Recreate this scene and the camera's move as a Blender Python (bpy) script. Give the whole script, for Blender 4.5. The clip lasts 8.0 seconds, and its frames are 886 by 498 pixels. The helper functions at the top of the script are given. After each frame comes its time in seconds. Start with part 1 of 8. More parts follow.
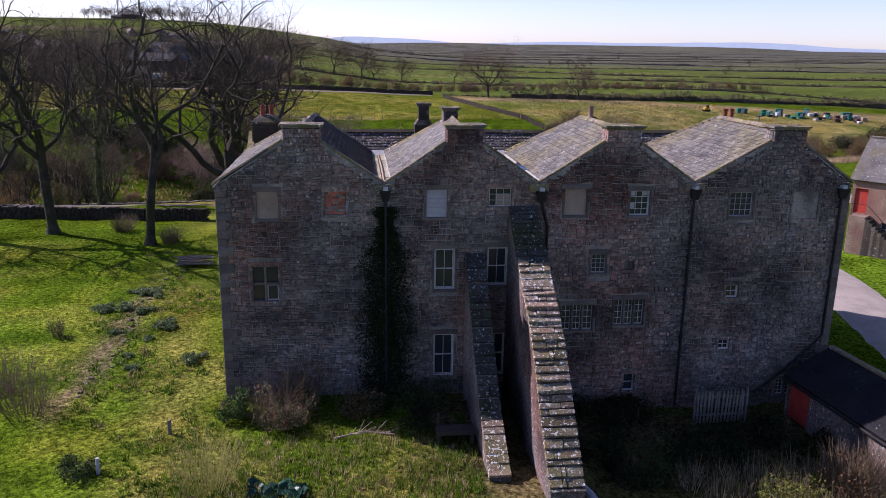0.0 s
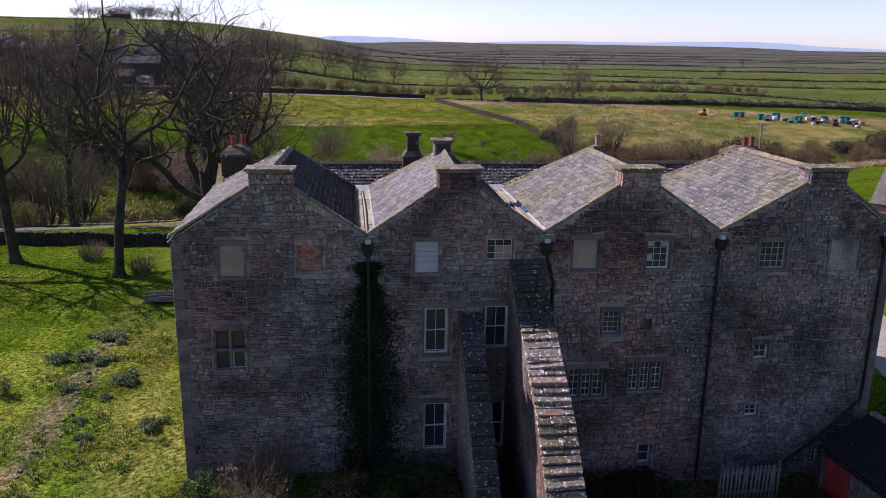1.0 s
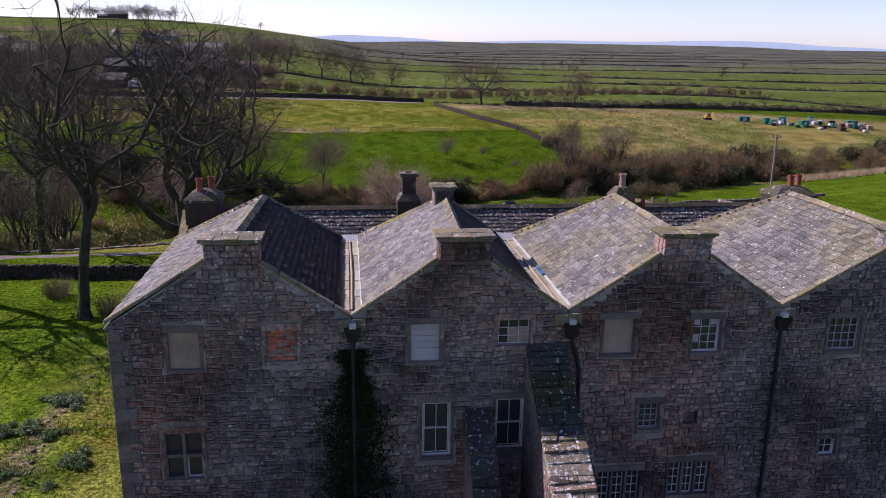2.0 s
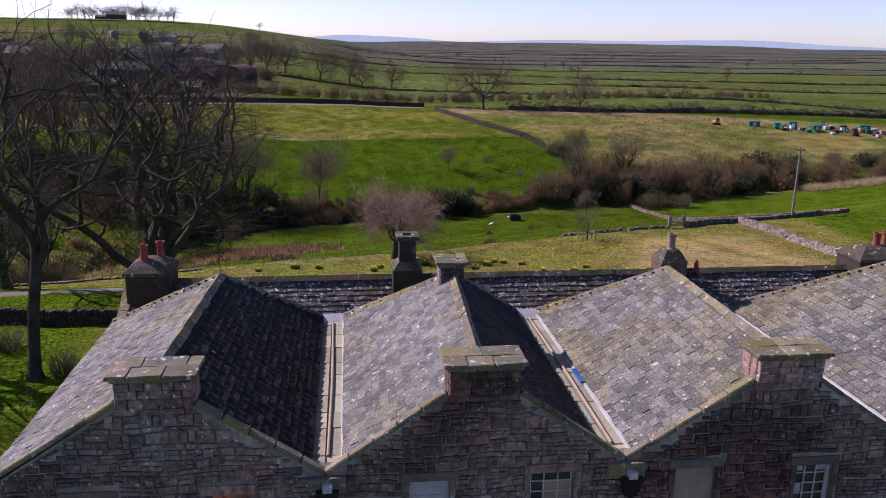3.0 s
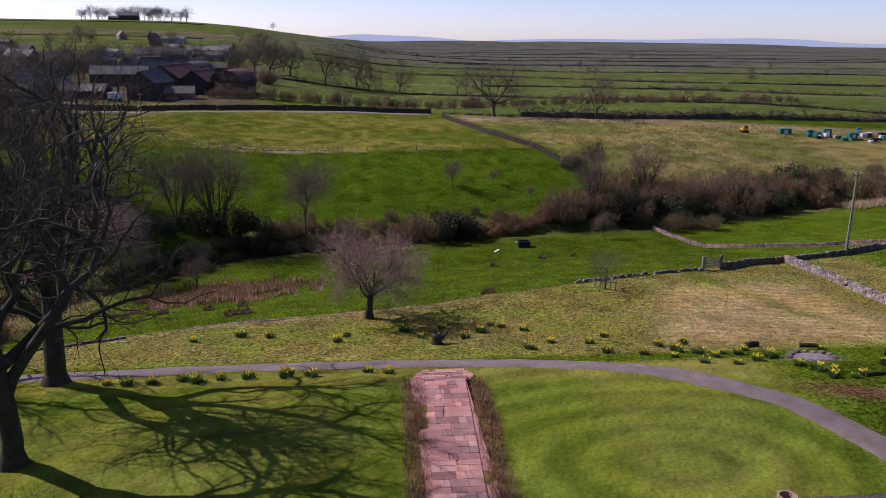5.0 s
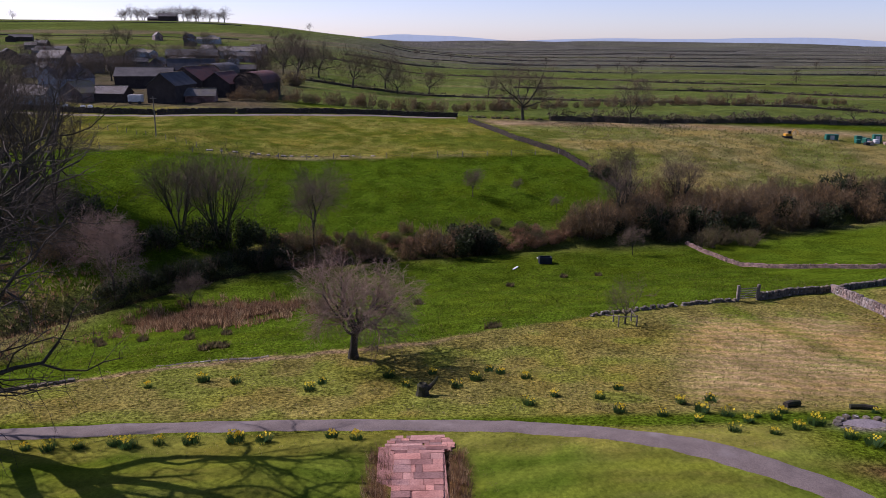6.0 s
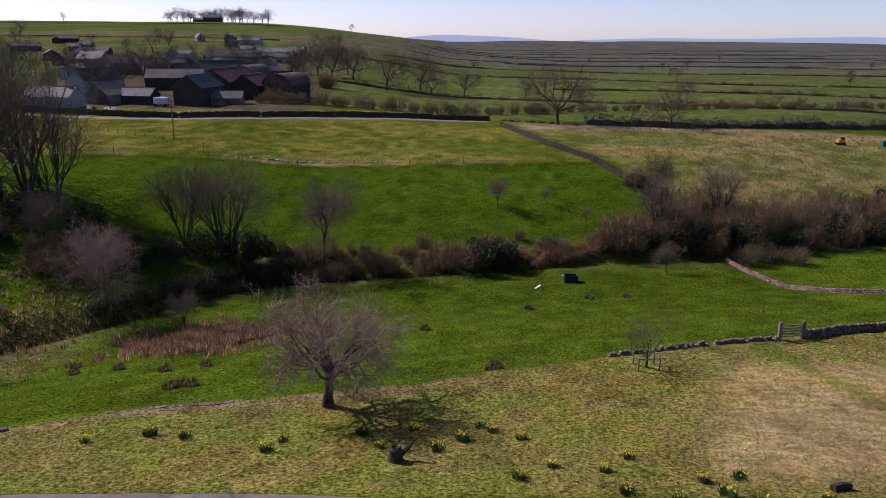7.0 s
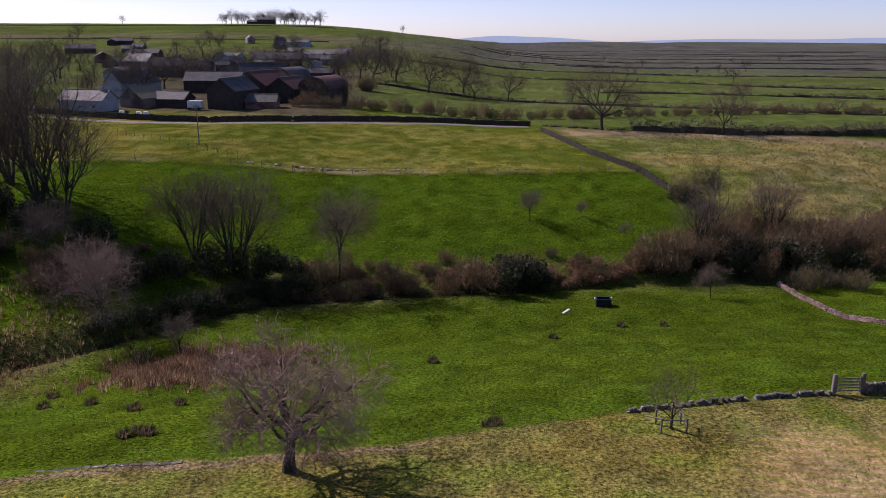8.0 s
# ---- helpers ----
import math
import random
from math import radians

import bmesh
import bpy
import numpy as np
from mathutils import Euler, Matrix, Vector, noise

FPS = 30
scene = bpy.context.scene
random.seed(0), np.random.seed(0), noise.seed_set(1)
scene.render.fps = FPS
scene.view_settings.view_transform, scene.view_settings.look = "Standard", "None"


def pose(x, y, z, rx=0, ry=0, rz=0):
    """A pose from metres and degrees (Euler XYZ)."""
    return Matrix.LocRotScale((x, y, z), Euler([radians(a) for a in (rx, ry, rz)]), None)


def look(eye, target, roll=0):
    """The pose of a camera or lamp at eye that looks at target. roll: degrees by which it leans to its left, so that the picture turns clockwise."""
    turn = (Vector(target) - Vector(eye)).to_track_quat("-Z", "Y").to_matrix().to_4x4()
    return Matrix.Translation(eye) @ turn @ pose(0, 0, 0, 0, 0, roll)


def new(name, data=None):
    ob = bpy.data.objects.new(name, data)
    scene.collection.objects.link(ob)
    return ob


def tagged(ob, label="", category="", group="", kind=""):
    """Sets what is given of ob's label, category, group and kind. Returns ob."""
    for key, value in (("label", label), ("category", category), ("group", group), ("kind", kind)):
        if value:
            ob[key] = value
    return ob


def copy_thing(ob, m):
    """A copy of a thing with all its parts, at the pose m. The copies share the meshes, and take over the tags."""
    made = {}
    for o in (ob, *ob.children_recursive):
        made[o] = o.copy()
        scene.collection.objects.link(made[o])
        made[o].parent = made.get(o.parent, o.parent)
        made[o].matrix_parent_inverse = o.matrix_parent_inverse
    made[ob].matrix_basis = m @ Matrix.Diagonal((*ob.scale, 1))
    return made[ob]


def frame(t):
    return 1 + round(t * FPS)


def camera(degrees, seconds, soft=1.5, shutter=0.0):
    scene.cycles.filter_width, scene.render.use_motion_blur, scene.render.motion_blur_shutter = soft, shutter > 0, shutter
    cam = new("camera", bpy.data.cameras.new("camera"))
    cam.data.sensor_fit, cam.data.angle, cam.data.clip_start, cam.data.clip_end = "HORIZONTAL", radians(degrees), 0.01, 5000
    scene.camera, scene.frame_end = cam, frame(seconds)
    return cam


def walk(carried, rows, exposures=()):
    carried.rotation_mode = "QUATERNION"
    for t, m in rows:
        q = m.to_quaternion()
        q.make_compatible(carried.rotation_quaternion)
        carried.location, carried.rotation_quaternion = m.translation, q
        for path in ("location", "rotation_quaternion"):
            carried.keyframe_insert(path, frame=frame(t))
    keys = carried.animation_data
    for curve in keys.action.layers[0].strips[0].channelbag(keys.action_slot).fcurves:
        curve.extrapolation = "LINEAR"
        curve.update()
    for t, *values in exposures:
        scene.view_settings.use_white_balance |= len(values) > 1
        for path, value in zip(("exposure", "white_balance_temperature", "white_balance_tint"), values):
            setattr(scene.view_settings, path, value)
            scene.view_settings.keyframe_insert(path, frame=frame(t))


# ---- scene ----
# ---------------------------------------------------------------- camera
cam = camera(58.8, 8.0, soft=0.65)
METRES, EYE, TILT, LEAN, TURN = 58.0, 15.0, -14.7, -0.9, -6.2
ROWS = [
    (0.0, 0.0, 0.0, 0.0, 0.0, 0.0, 0.0),
    (0.5, 0.0002, 0.0328, 0.0176, -0.25, -0.03, 0.05),
    (1.0, 0.0012, 0.072, 0.0385, -0.51, -0.07, 0.11),
    (1.5, 0.0014, 0.1137, 0.0591, -0.6, -0.11, 0.12),
    (3.0, -0.0018, 0.2748, 0.1282, -0.56, -0.16, 0.22),
    (3.5, -0.0005, 0.333, 0.1497, -0.53, -0.19, 0.27),
    (4.0, 0.008, 0.3989, 0.171, -0.48, -0.2, 0.34),
    (4.5, 0.0234, 0.4579, 0.189, -0.19, -0.21, 0.31),
    (6.0, 0.0934, 0.6475, 0.2469, 3.29, -0.24, -0.46),
    (6.5, 0.1175, 0.7103, 0.2645, 4.71, -0.24, -0.78),
    (7.0, 0.142, 0.7773, 0.283, 6.38, -0.26, -1.16),
    (7.5, 0.1645, 0.842, 0.3003, 8.11, -0.25, -1.56),
    (8.0, 0.1881, 0.9121, 0.3212, 10.09, -0.28, -1.99),
]
KELVIN, TINT = 5980, 38
walk(cam, [(t, pose(0, 0, EYE, TILT, LEAN, TURN) @ pose(METRES * x, METRES * y, METRES * z, 90 + pitch, roll, yaw)) for t, x, y, z, yaw, pitch, roll in ROWS],
     exposures=[(0.0, 0.68, KELVIN, TINT), (1.5, 0.68, KELVIN, TINT), (3.0, 0.50, KELVIN, TINT), (4.5, 0.34, KELVIN, TINT), (8.0, 0.20, KELVIN, TINT)])

# ---------------------------------------------------------------- daylight
SUN_UP, SUN_SIDE = 38.5, radians(150.5)
sun_way = Vector((math.cos(SUN_SIDE) * math.cos(radians(SUN_UP)), math.sin(SUN_SIDE) * math.cos(radians(SUN_UP)), math.sin(radians(SUN_UP))))
world = bpy.data.worlds.new("sky")
scene.world = world
world.use_nodes = True
wt = world.node_tree
sky = wt.nodes.new("ShaderNodeTexSky")
sky.sky_type, sky.sun_disc = "NISHITA", False
sky.sun_elevation, sky.sun_rotation = radians(SUN_UP), math.pi / 2 - SUN_SIDE
sky.air_density, sky.dust_density, sky.ozone_density, sky.altitude = 0.7, 0.35, 1.4, 60
wt.links.new(sky.outputs[0], wt.nodes["Background"].inputs[0])
wt.nodes["Background"].inputs[1].default_value = 0.10
sun = new("sun", bpy.data.lights.new("sun", "SUN"))
sun.data.energy, sun.data.angle, sun.data.color = 4.9, radians(0.5), (1.0, 0.94, 0.84)
sun.matrix_world = look(sun_way * 200, (0, 0, 0))

# ---------------------------------------------------------------- mesh helpers
class Shape:
    """Vertices, faces and, where wanted, a colour for each vertex."""

    def __init__(self):
        self.v, self.f, self.c = [], [], []

    def add(self, verts, faces, colour=None):
        n = len(self.v)
        self.v += verts
        self.f += [tuple(n + i for i in face) for face in faces]
        if colour is not None:
            self.c += [colour] * len(verts)
        return self

    def box(self, x0, x1, y0, y1, z0, z1):
        return self.add([(x, y, z) for z in (z0, z1) for y in (y0, y1) for x in (x0, x1)],
                        [(0, 2, 3, 1), (4, 5, 7, 6), (0, 1, 5, 4), (2, 6, 7, 3), (0, 4, 6, 2), (1, 3, 7, 5)])

    def block(self, x0, x1, y0, y1, z0, z1, ch=0.03, m=None):
        """A box with chamfered upright and upper edges."""
        c = min(ch, (x1 - x0) * 0.3, (y1 - y0) * 0.3)
        ring = lambda i, z: [(x0 + c + i, y0 + i, z), (x1 - c - i, y0 + i, z), (x1 - i, y0 + c + i, z), (x1 - i, y1 - c - i, z),
                             (x1 - c - i, y1 - i, z), (x0 + c + i, y1 - i, z), (x0 + i, y1 - c - i, z), (x0 + i, y0 + c + i, z)]
        vs = ring(0, z0) + ring(0, z1 - c) + ring(c * 0.6, z1)
        if m is not None:
            vs = [tuple(m @ Vector(p)) for p in vs]
        fs = [(a + i, a + (i + 1) % 8, a + 8 + (i + 1) % 8, a + 8 + i) for a in (0, 8) for i in range(8)]
        return self.add(vs, fs + [tuple(range(16, 24)), tuple(range(7, -1, -1))])

    def prism(self, poly, y0, y1):
        """A polygon of (x, z), counter-clockwise as seen from -y, drawn out from y0 to y1."""
        n = len(poly)
        return self.add([(x, y0, z) for x, z in poly] + [(x, y1, z) for x, z in poly],
                        [tuple(range(n)), tuple(range(2 * n - 1, n - 1, -1))] + [(i, n + i, n + (i + 1) % n, (i + 1) % n) for i in range(n)])

    def tube(self, pts, radii, n=6, cap=True):
        base = len(self.v)
        last = len(pts) - 1
        for i, p in enumerate(pts):
            p = Vector(p)
            d = (Vector(pts[min(i + 1, last)]) - Vector(pts[max(i - 1, 0)])).normalized()
            a = d.orthogonal().normalized() if i == 0 else (a - d * a.dot(d)).normalized()
            b = d.cross(a)
            for k in range(n):
                s = 2 * math.pi * k / n
                q = p + (a * math.cos(s) + b * math.sin(s)) * radii[i]
                self.v.append((q.x, q.y, q.z))
        for i in range(last):
            for k in range(n):
                k2 = (k + 1) % n
                self.f.append((base + i * n + k, base + i * n + k2, base + (i + 1) * n + k2, base + (i + 1) * n + k))
        if cap:
            self.f.append(tuple(base + k for k in range(n - 1, -1, -1)))
            self.f.append(tuple(base + last * n + k for k in range(n)))
        return self

    def lathe(self, cx, cy, profile, n=14):
        base = len(self.v)
        for r, z in profile:
            self.v += [(cx + r * math.cos(2 * math.pi * k / n), cy + r * math.sin(2 * math.pi * k / n), z) for k in range(n)]
        for i in range(len(profile) - 1):
            for k in range(n):
                k2 = (k + 1) % n
                self.f.append((base + i * n + k, base + i * n + k2, base + (i + 1) * n + k2, base + (i + 1) * n + k))
        self.f.append(tuple(base + k for k in range(n - 1, -1, -1)))
        return self

    def moved(self, m):
        self.v = [tuple(m @ Vector(p)) for p in self.v]
        return self


def mesh_of(name, shape, material=None, smooth=False):
    me = bpy.data.meshes.new(name)
    me.from_pydata(shape.v, [], shape.f)
    if shape.c and len(shape.c) == len(shape.v):
        at = me.color_attributes.new("tint", "FLOAT_COLOR", "POINT")
        at.data.foreach_set("color", np.array([(*c, 1.0) for c in shape.c], dtype=np.float32).ravel())
    if smooth:
        me.polygons.foreach_set("use_smooth", [True] * len(me.polygons))
    if material:
        me.materials.append(material)
    return me


def world_of(ob):
    return world_of(ob.parent) @ ob.matrix_parent_inverse @ ob.matrix_basis if ob.parent else ob.matrix_basis.copy()


def part(name, shape, material, parent=None, label="", smooth=False, kind=""):
    """One mesh object, under a thing or under a part."""
    ob = new(name, shape if isinstance(shape, bpy.types.Mesh) else mesh_of(name, shape, material, smooth))
    if parent:
        ob.parent, ob.matrix_parent_inverse = parent, world_of(parent).inverted()
    return tagged(ob, label=label, kind=kind)


def piece(name, mesh, m, parent):
    """A piece that shares its mesh with others of its kind."""
    ob = new(name, mesh)
    ob.parent, ob.matrix_parent_inverse, ob.matrix_basis = parent, world_of(parent).inverted(), m
    return ob


def thing(name, label, category, group="", kind="", at=(0, 0, 0)):
    ob = new(name)
    ob.location = at
    ob.empty_display_size = 0.3
    return tagged(ob, label, category, group, kind)


def smooth_step(a, b, x):
    u = np.clip((np.asarray(x, dtype=float) - a) / (b - a), 0.0, 1.0)
    return u * u * (3 - 2 * u)


def value_noise(x, y, seed=0):
    """Smooth noise on a plane, from 0 to 1, for arrays."""
    xi, yi = np.floor(x).astype(np.int64), np.floor(y).astype(np.int64)
    fx, fy = x - xi, y - yi
    fx, fy = fx * fx * (3 - 2 * fx), fy * fy * (3 - 2 * fy)

    def h(a, b):
        n = (a * 374761393 + b * 668265263 + seed * 1442695041) & 0x7FFFFFFF
        n = ((n ^ (n >> 13)) * 1274126177) & 0x7FFFFFFF
        return ((n ^ (n >> 16)) & 0xFFFF) / 65535.0
    return (h(xi, yi) * (1 - fx) + h(xi + 1, yi) * fx) * (1 - fy) + (h(xi, yi + 1) * (1 - fx) + h(xi + 1, yi + 1) * fx) * fy


# ---------------------------------------------------------------- materials
def surface(name, colours, scale=1.0, rough=0.85, bump=0.3, bump_scale=None, spots=None, spot_scale=2.0, spot_cut=(0.55, 0.68), vary=0.0, tint=False,
            metal=0.0, fine=12.0, fine_mix=0.35, sheen=0.15, stain=None, hue=0.6, crisp=(0.25, 0.75), grit=None, swell=None, calm=False):
    """A weathered surface: two colours mixed by broad noise, fine grain, spots of a third colour, a brightness that differs from piece to piece, and relief.
    tint: the colours multiply the mesh's own vertex colours."""
    m = bpy.data.materials.new(name)
    m.use_nodes = True
    t = m.node_tree
    N, L = t.nodes, t.links
    bsdf = N["Principled BSDF"]
    bsdf.inputs["Roughness"].default_value = rough
    bsdf.inputs["Metallic"].default_value = metal
    bsdf.inputs["Specular IOR Level"].default_value = sheen
    geo = N.new("ShaderNodeNewGeometry")

    def noise_at(sc, detail=4.0):
        n = N.new("ShaderNodeTexNoise")
        n.inputs["Scale"].default_value, n.inputs["Detail"].default_value, n.inputs["Roughness"].default_value = sc, detail, 0.6
        L.new(geo.outputs["Position"], n.inputs["Vector"])
        return n.outputs["Fac"]

    def ramp(sock, a, b, c0=(0, 0, 0, 1), c1=(1, 1, 1, 1)):
        r = N.new("ShaderNodeValToRGB")
        r.color_ramp.elements[0].position, r.color_ramp.elements[1].position = a, b
        r.color_ramp.elements[0].color, r.color_ramp.elements[1].color = c0, c1
        L.new(sock, r.inputs[0])
        return r.outputs[0]

    def mix(kind, fac, a, b):
        x = N.new("ShaderNodeMix")
        x.data_type, x.blend_type = "RGBA", kind
        for s, val in ((x.inputs[0], fac), (x.inputs[6], a), (x.inputs[7], b)):
            if isinstance(val, (int, float, tuple)):
                s.default_value = val
            else:
                L.new(val, s)
        return x.outputs[2]

    def eased_by_mowing(v):
        """v, less where the mesh's own alpha says that the turf is mown."""
        if not calm:
            return v
        w = N.new("ShaderNodeMath")
        w.operation = "MULTIPLY"
        w.inputs[1].default_value = v
        L.new(own.outputs["Alpha"], w.inputs[0])
        return w.outputs[0]

    if tint:
        own = N.new("ShaderNodeAttribute")
        own.attribute_name = "tint"
    broad = noise_at(scale)
    col = ramp(broad, 0.32, 0.68, (*colours[0], 1), (*colours[1], 1))
    if len(colours) > 2:
        col = mix("MIX", ramp(noise_at(scale * 0.37, 3), 0.45, 0.62), col, (*colours[2], 1))
    grain = noise_at(scale * fine, 5)
    col = mix("MULTIPLY", eased_by_mowing(fine_mix), col, ramp(grain, *crisp, (0.25, 0.25, 0.25, 1), (1.5, 1.5, 1.5, 1)))
    if grit:
        col = mix("MULTIPLY", eased_by_mowing(grit[1]), col, ramp(noise_at(grit[0], 3), 0.36, 0.64, (0.3, 0.3, 0.3, 1), (1.55, 1.5, 1.5, 1)))
    if vary:
        info = N.new("ShaderNodeObjectInfo")
        add = N.new("ShaderNodeMath")
        add.operation = "ADD"
        L.new(info.outputs["Random"], add.inputs[0])
        L.new(geo.outputs["Random Per Island"], add.inputs[1])
        fr = N.new("ShaderNodeMath")
        fr.operation = "FRACT"
        L.new(add.outputs[0], fr.inputs[0])
        col = mix("MULTIPLY", vary, col, ramp(fr.outputs[0], 0.0, 1.0, (0.35, 0.36, 0.40, 1), (1.5, 1.42, 1.35, 1)))
        mul = N.new("ShaderNodeMath")
        mul.operation = "MULTIPLY"
        L.new(fr.outputs[0], mul.inputs[0])
        mul.inputs[1].default_value = 7.31
        fr2 = N.new("ShaderNodeMath")
        fr2.operation = "FRACT"
        L.new(mul.outputs[0], fr2.inputs[0])
        col = mix("MULTIPLY", vary * hue, col, ramp(fr2.outputs[0], 0.0, 1.0, (1.25, 0.92, 0.82, 1), (0.85, 1.0, 1.08, 1)))
    if spots:
        col = mix("MIX", ramp(noise_at(spot_scale, 6), *spot_cut), col, (*spots, 1))
    if stain:
        col = mix("MULTIPLY", 1.0, col, ramp(noise_at(stain[0], 5), 0.38, 0.60, (*stain[1], 1), (1, 1, 1, 1)))
    if tint:
        col = mix("MULTIPLY", 1.0, own.outputs["Color"], col)
    L.new(col, bsdf.inputs["Base Color"])
    if bump:
        b = N.new("ShaderNodeBump")
        b.inputs["Strength"].default_value, b.inputs["Distance"].default_value = bump, 0.05 if bump_scale is None else 0.3 / bump_scale
        L.new(grain if bump_scale is None else noise_at(bump_scale, 5), b.inputs["Height"])
        if calm:
            L.new(eased_by_mowing(bump), b.inputs["Strength"])
        if swell:
            lump = N.new("ShaderNodeBump")
            lump.inputs["Strength"].default_value, lump.inputs["Distance"].default_value = 1.0, swell[1]
            L.new(noise_at(swell[0], 3), lump.inputs["Height"])
            L.new(lump.outputs[0], b.inputs["Normal"])
        L.new(b.outputs[0], bsdf.inputs["Normal"])
    return m


def translucent(m, share):
    """Lets part of the light through thin blades and leaves."""
    N, L = m.node_tree.nodes, m.node_tree.links
    bsdf, out = N["Principled BSDF"], N["Material Output"]
    thin, both = N.new("ShaderNodeBsdfTranslucent"), N.new("ShaderNodeMixShader")
    L.new(bsdf.inputs["Base Color"].links[0].from_socket, thin.inputs["Color"])
    both.inputs[0].default_value = share
    L.new(bsdf.outputs[0], both.inputs[1])
    L.new(thin.outputs[0], both.inputs[2])
    L.new(both.outputs[0], out.inputs["Surface"])


def glass(name, tone=(0.03, 0.035, 0.04), rough=0.08):
    m = bpy.data.materials.new(name)
    m.use_nodes = True
    b = m.node_tree.nodes["Principled BSDF"]
    b.inputs["Base Color"].default_value = (*tone, 1)
    b.inputs["Roughness"].default_value = rough
    b.inputs["Specular IOR Level"].default_value = 0.4
    return m


M_ground = surface("turf", [(0.72, 0.74, 0.70), (1.22, 1.18, 1.2), (1.05, 0.95, 0.8)], scale=0.35, fine=13.0, fine_mix=0.95, bump=1.0, bump_scale=1.5, rough=0.95, tint=True, sheen=0.0, crisp=(0.36, 0.66), grit=(13.0, 0.6), swell=(0.55, 0.3), calm=True)
M_blades = surface("grass_blades", [(0.8, 0.8, 0.8), (1.2, 1.2, 1.1)], scale=0.5, fine_mix=0.2, bump=0, rough=0.8, tint=True, sheen=0.0)
M_stone = surface("red_sandstone_rubble", [(0.26, 0.213, 0.185), (0.238, 0.223, 0.21), (0.315, 0.178, 0.137)], scale=0.36, fine=22, fine_mix=1.0, vary=0.6, bump=1.0,
                  spots=(0.55, 0.56, 0.52), spot_scale=7.5, spot_cut=(0.60, 0.67), stain=(0.33, (0.33, 0.33, 0.35)))
M_sandstone = surface("buff_sandstone", [(0.30, 0.23, 0.17), (0.40, 0.32, 0.24), (0.27, 0.17, 0.13)], scale=0.8, fine=20, fine_mix=0.8, bump=0.9, vary=0.5)
M_drystone = surface("grey_dry_stone", [(0.095, 0.088, 0.07), (0.165, 0.152, 0.122), (0.12, 0.108, 0.075)], scale=0.9, fine_mix=0.6, vary=0.8, hue=0.2, bump=0.7, spots=(0.36, 0.36, 0.33), spot_scale=3.5, spot_cut=(0.6, 0.68))
M_mortar = surface("lime_mortar", [(0.09, 0.08, 0.07), (0.36, 0.33, 0.29)], scale=0.7, fine_mix=0.5, bump=0.6)
M_dressed = surface("dressed_sandstone", [(0.115, 0.097, 0.086), (0.17, 0.148, 0.132)], scale=1.6, fine_mix=0.6, bump=0.4, vary=0.4)
M_coping = surface("mossy_coping_stone", [(0.125, 0.11, 0.08), (0.235, 0.215, 0.165), (0.20, 0.18, 0.08)], scale=2.2, fine_mix=0.8, bump=0.7, vary=0.45,
                   spots=(0.44, 0.44, 0.40), spot_scale=6.0, spot_cut=(0.60, 0.66))
M_lichen = surface("lichened_slab", [(0.15, 0.12, 0.095), (0.28, 0.225, 0.165), (0.18, 0.16, 0.08)], scale=1.5, fine_mix=0.9, bump=0.9, vary=0.65,
                   spots=(0.58, 0.58, 0.55), spot_scale=8.0, spot_cut=(0.56, 0.61))
# buttress slabs above the sun line: roof shade put into their colour
M_shade_slab = surface("shade_dark_slab", [(0.035, 0.038, 0.036), (0.075, 0.078, 0.072), (0.045, 0.052, 0.026)], scale=1.3, fine_mix=0.8, bump=0.7, vary=0.5, hue=0.2,
                    spots=(0.42, 0.44, 0.45), spot_scale=9.0, spot_cut=(0.60, 0.65))
M_slate = surface("grey_stone_slate", [(0.105, 0.105, 0.098), (0.185, 0.182, 0.168), (0.158, 0.147, 0.10)], scale=0.9, fine=18, fine_mix=1.0, vary=0.6, bump=0.5, rough=0.75,
                  spots=(0.45, 0.46, 0.44), spot_scale=6.5, spot_cut=(0.61, 0.69), hue=0.12)
M_slate_dark = surface("dark_slate", [(0.065, 0.062, 0.063), (0.125, 0.118, 0.112), (0.095, 0.085, 0.065)], scale=0.8, fine_mix=0.8, vary=0.8, bump=0.5, rough=0.7,
                       spots=(0.50, 0.50, 0.48), spot_scale=8.5, spot_cut=(0.57, 0.615), hue=0.25)
M_lead = surface("grey_lead", [(0.36, 0.37, 0.38), (0.5, 0.5, 0.49)], scale=1.5, fine_mix=0.25, bump=0.2, rough=0.5, sheen=0.5)
M_gutter = surface("mossy_gutter_slab", [(0.26, 0.25, 0.17), (0.34, 0.32, 0.24)], scale=1.2, fine_mix=0.4, bump=0.4, vary=0.4)
M_iron = surface("black_cast_iron", [(0.012, 0.012, 0.014), (0.03, 0.03, 0.032)], scale=2, fine_mix=0.3, bump=0.1, rough=0.5)
M_white = surface("white_paint", [(0.72, 0.72, 0.70), (0.82, 0.82, 0.80)], scale=2, fine_mix=0.15, bump=0.05, rough=0.5)
M_oldwhite = surface("old_white_paint", [(0.42, 0.42, 0.41), (0.60, 0.60, 0.58)], scale=2, fine_mix=0.3, bump=0.05, rough=0.55)
M_board = surface("weathered_board", [(0.27, 0.20, 0.15), (0.38, 0.295, 0.225)], scale=1.3, fine_mix=0.3, bump=0.1)
M_whiteboard = surface("pale_boarding", [(0.34, 0.33, 0.36), (0.44, 0.42, 0.44)], scale=1.5, fine_mix=0.2, bump=0.1)
M_brick = surface("red_brick", [(0.36, 0.12, 0.08), (0.42, 0.18, 0.12)], scale=2.5, fine_mix=0.4, vary=0.7, bump=0.5)
M_glass = glass("window_glass")
M_clay = surface("red_clay", [(0.20, 0.05, 0.035), (0.28, 0.085, 0.055)], scale=2.5, fine_mix=0.4, bump=0.2)
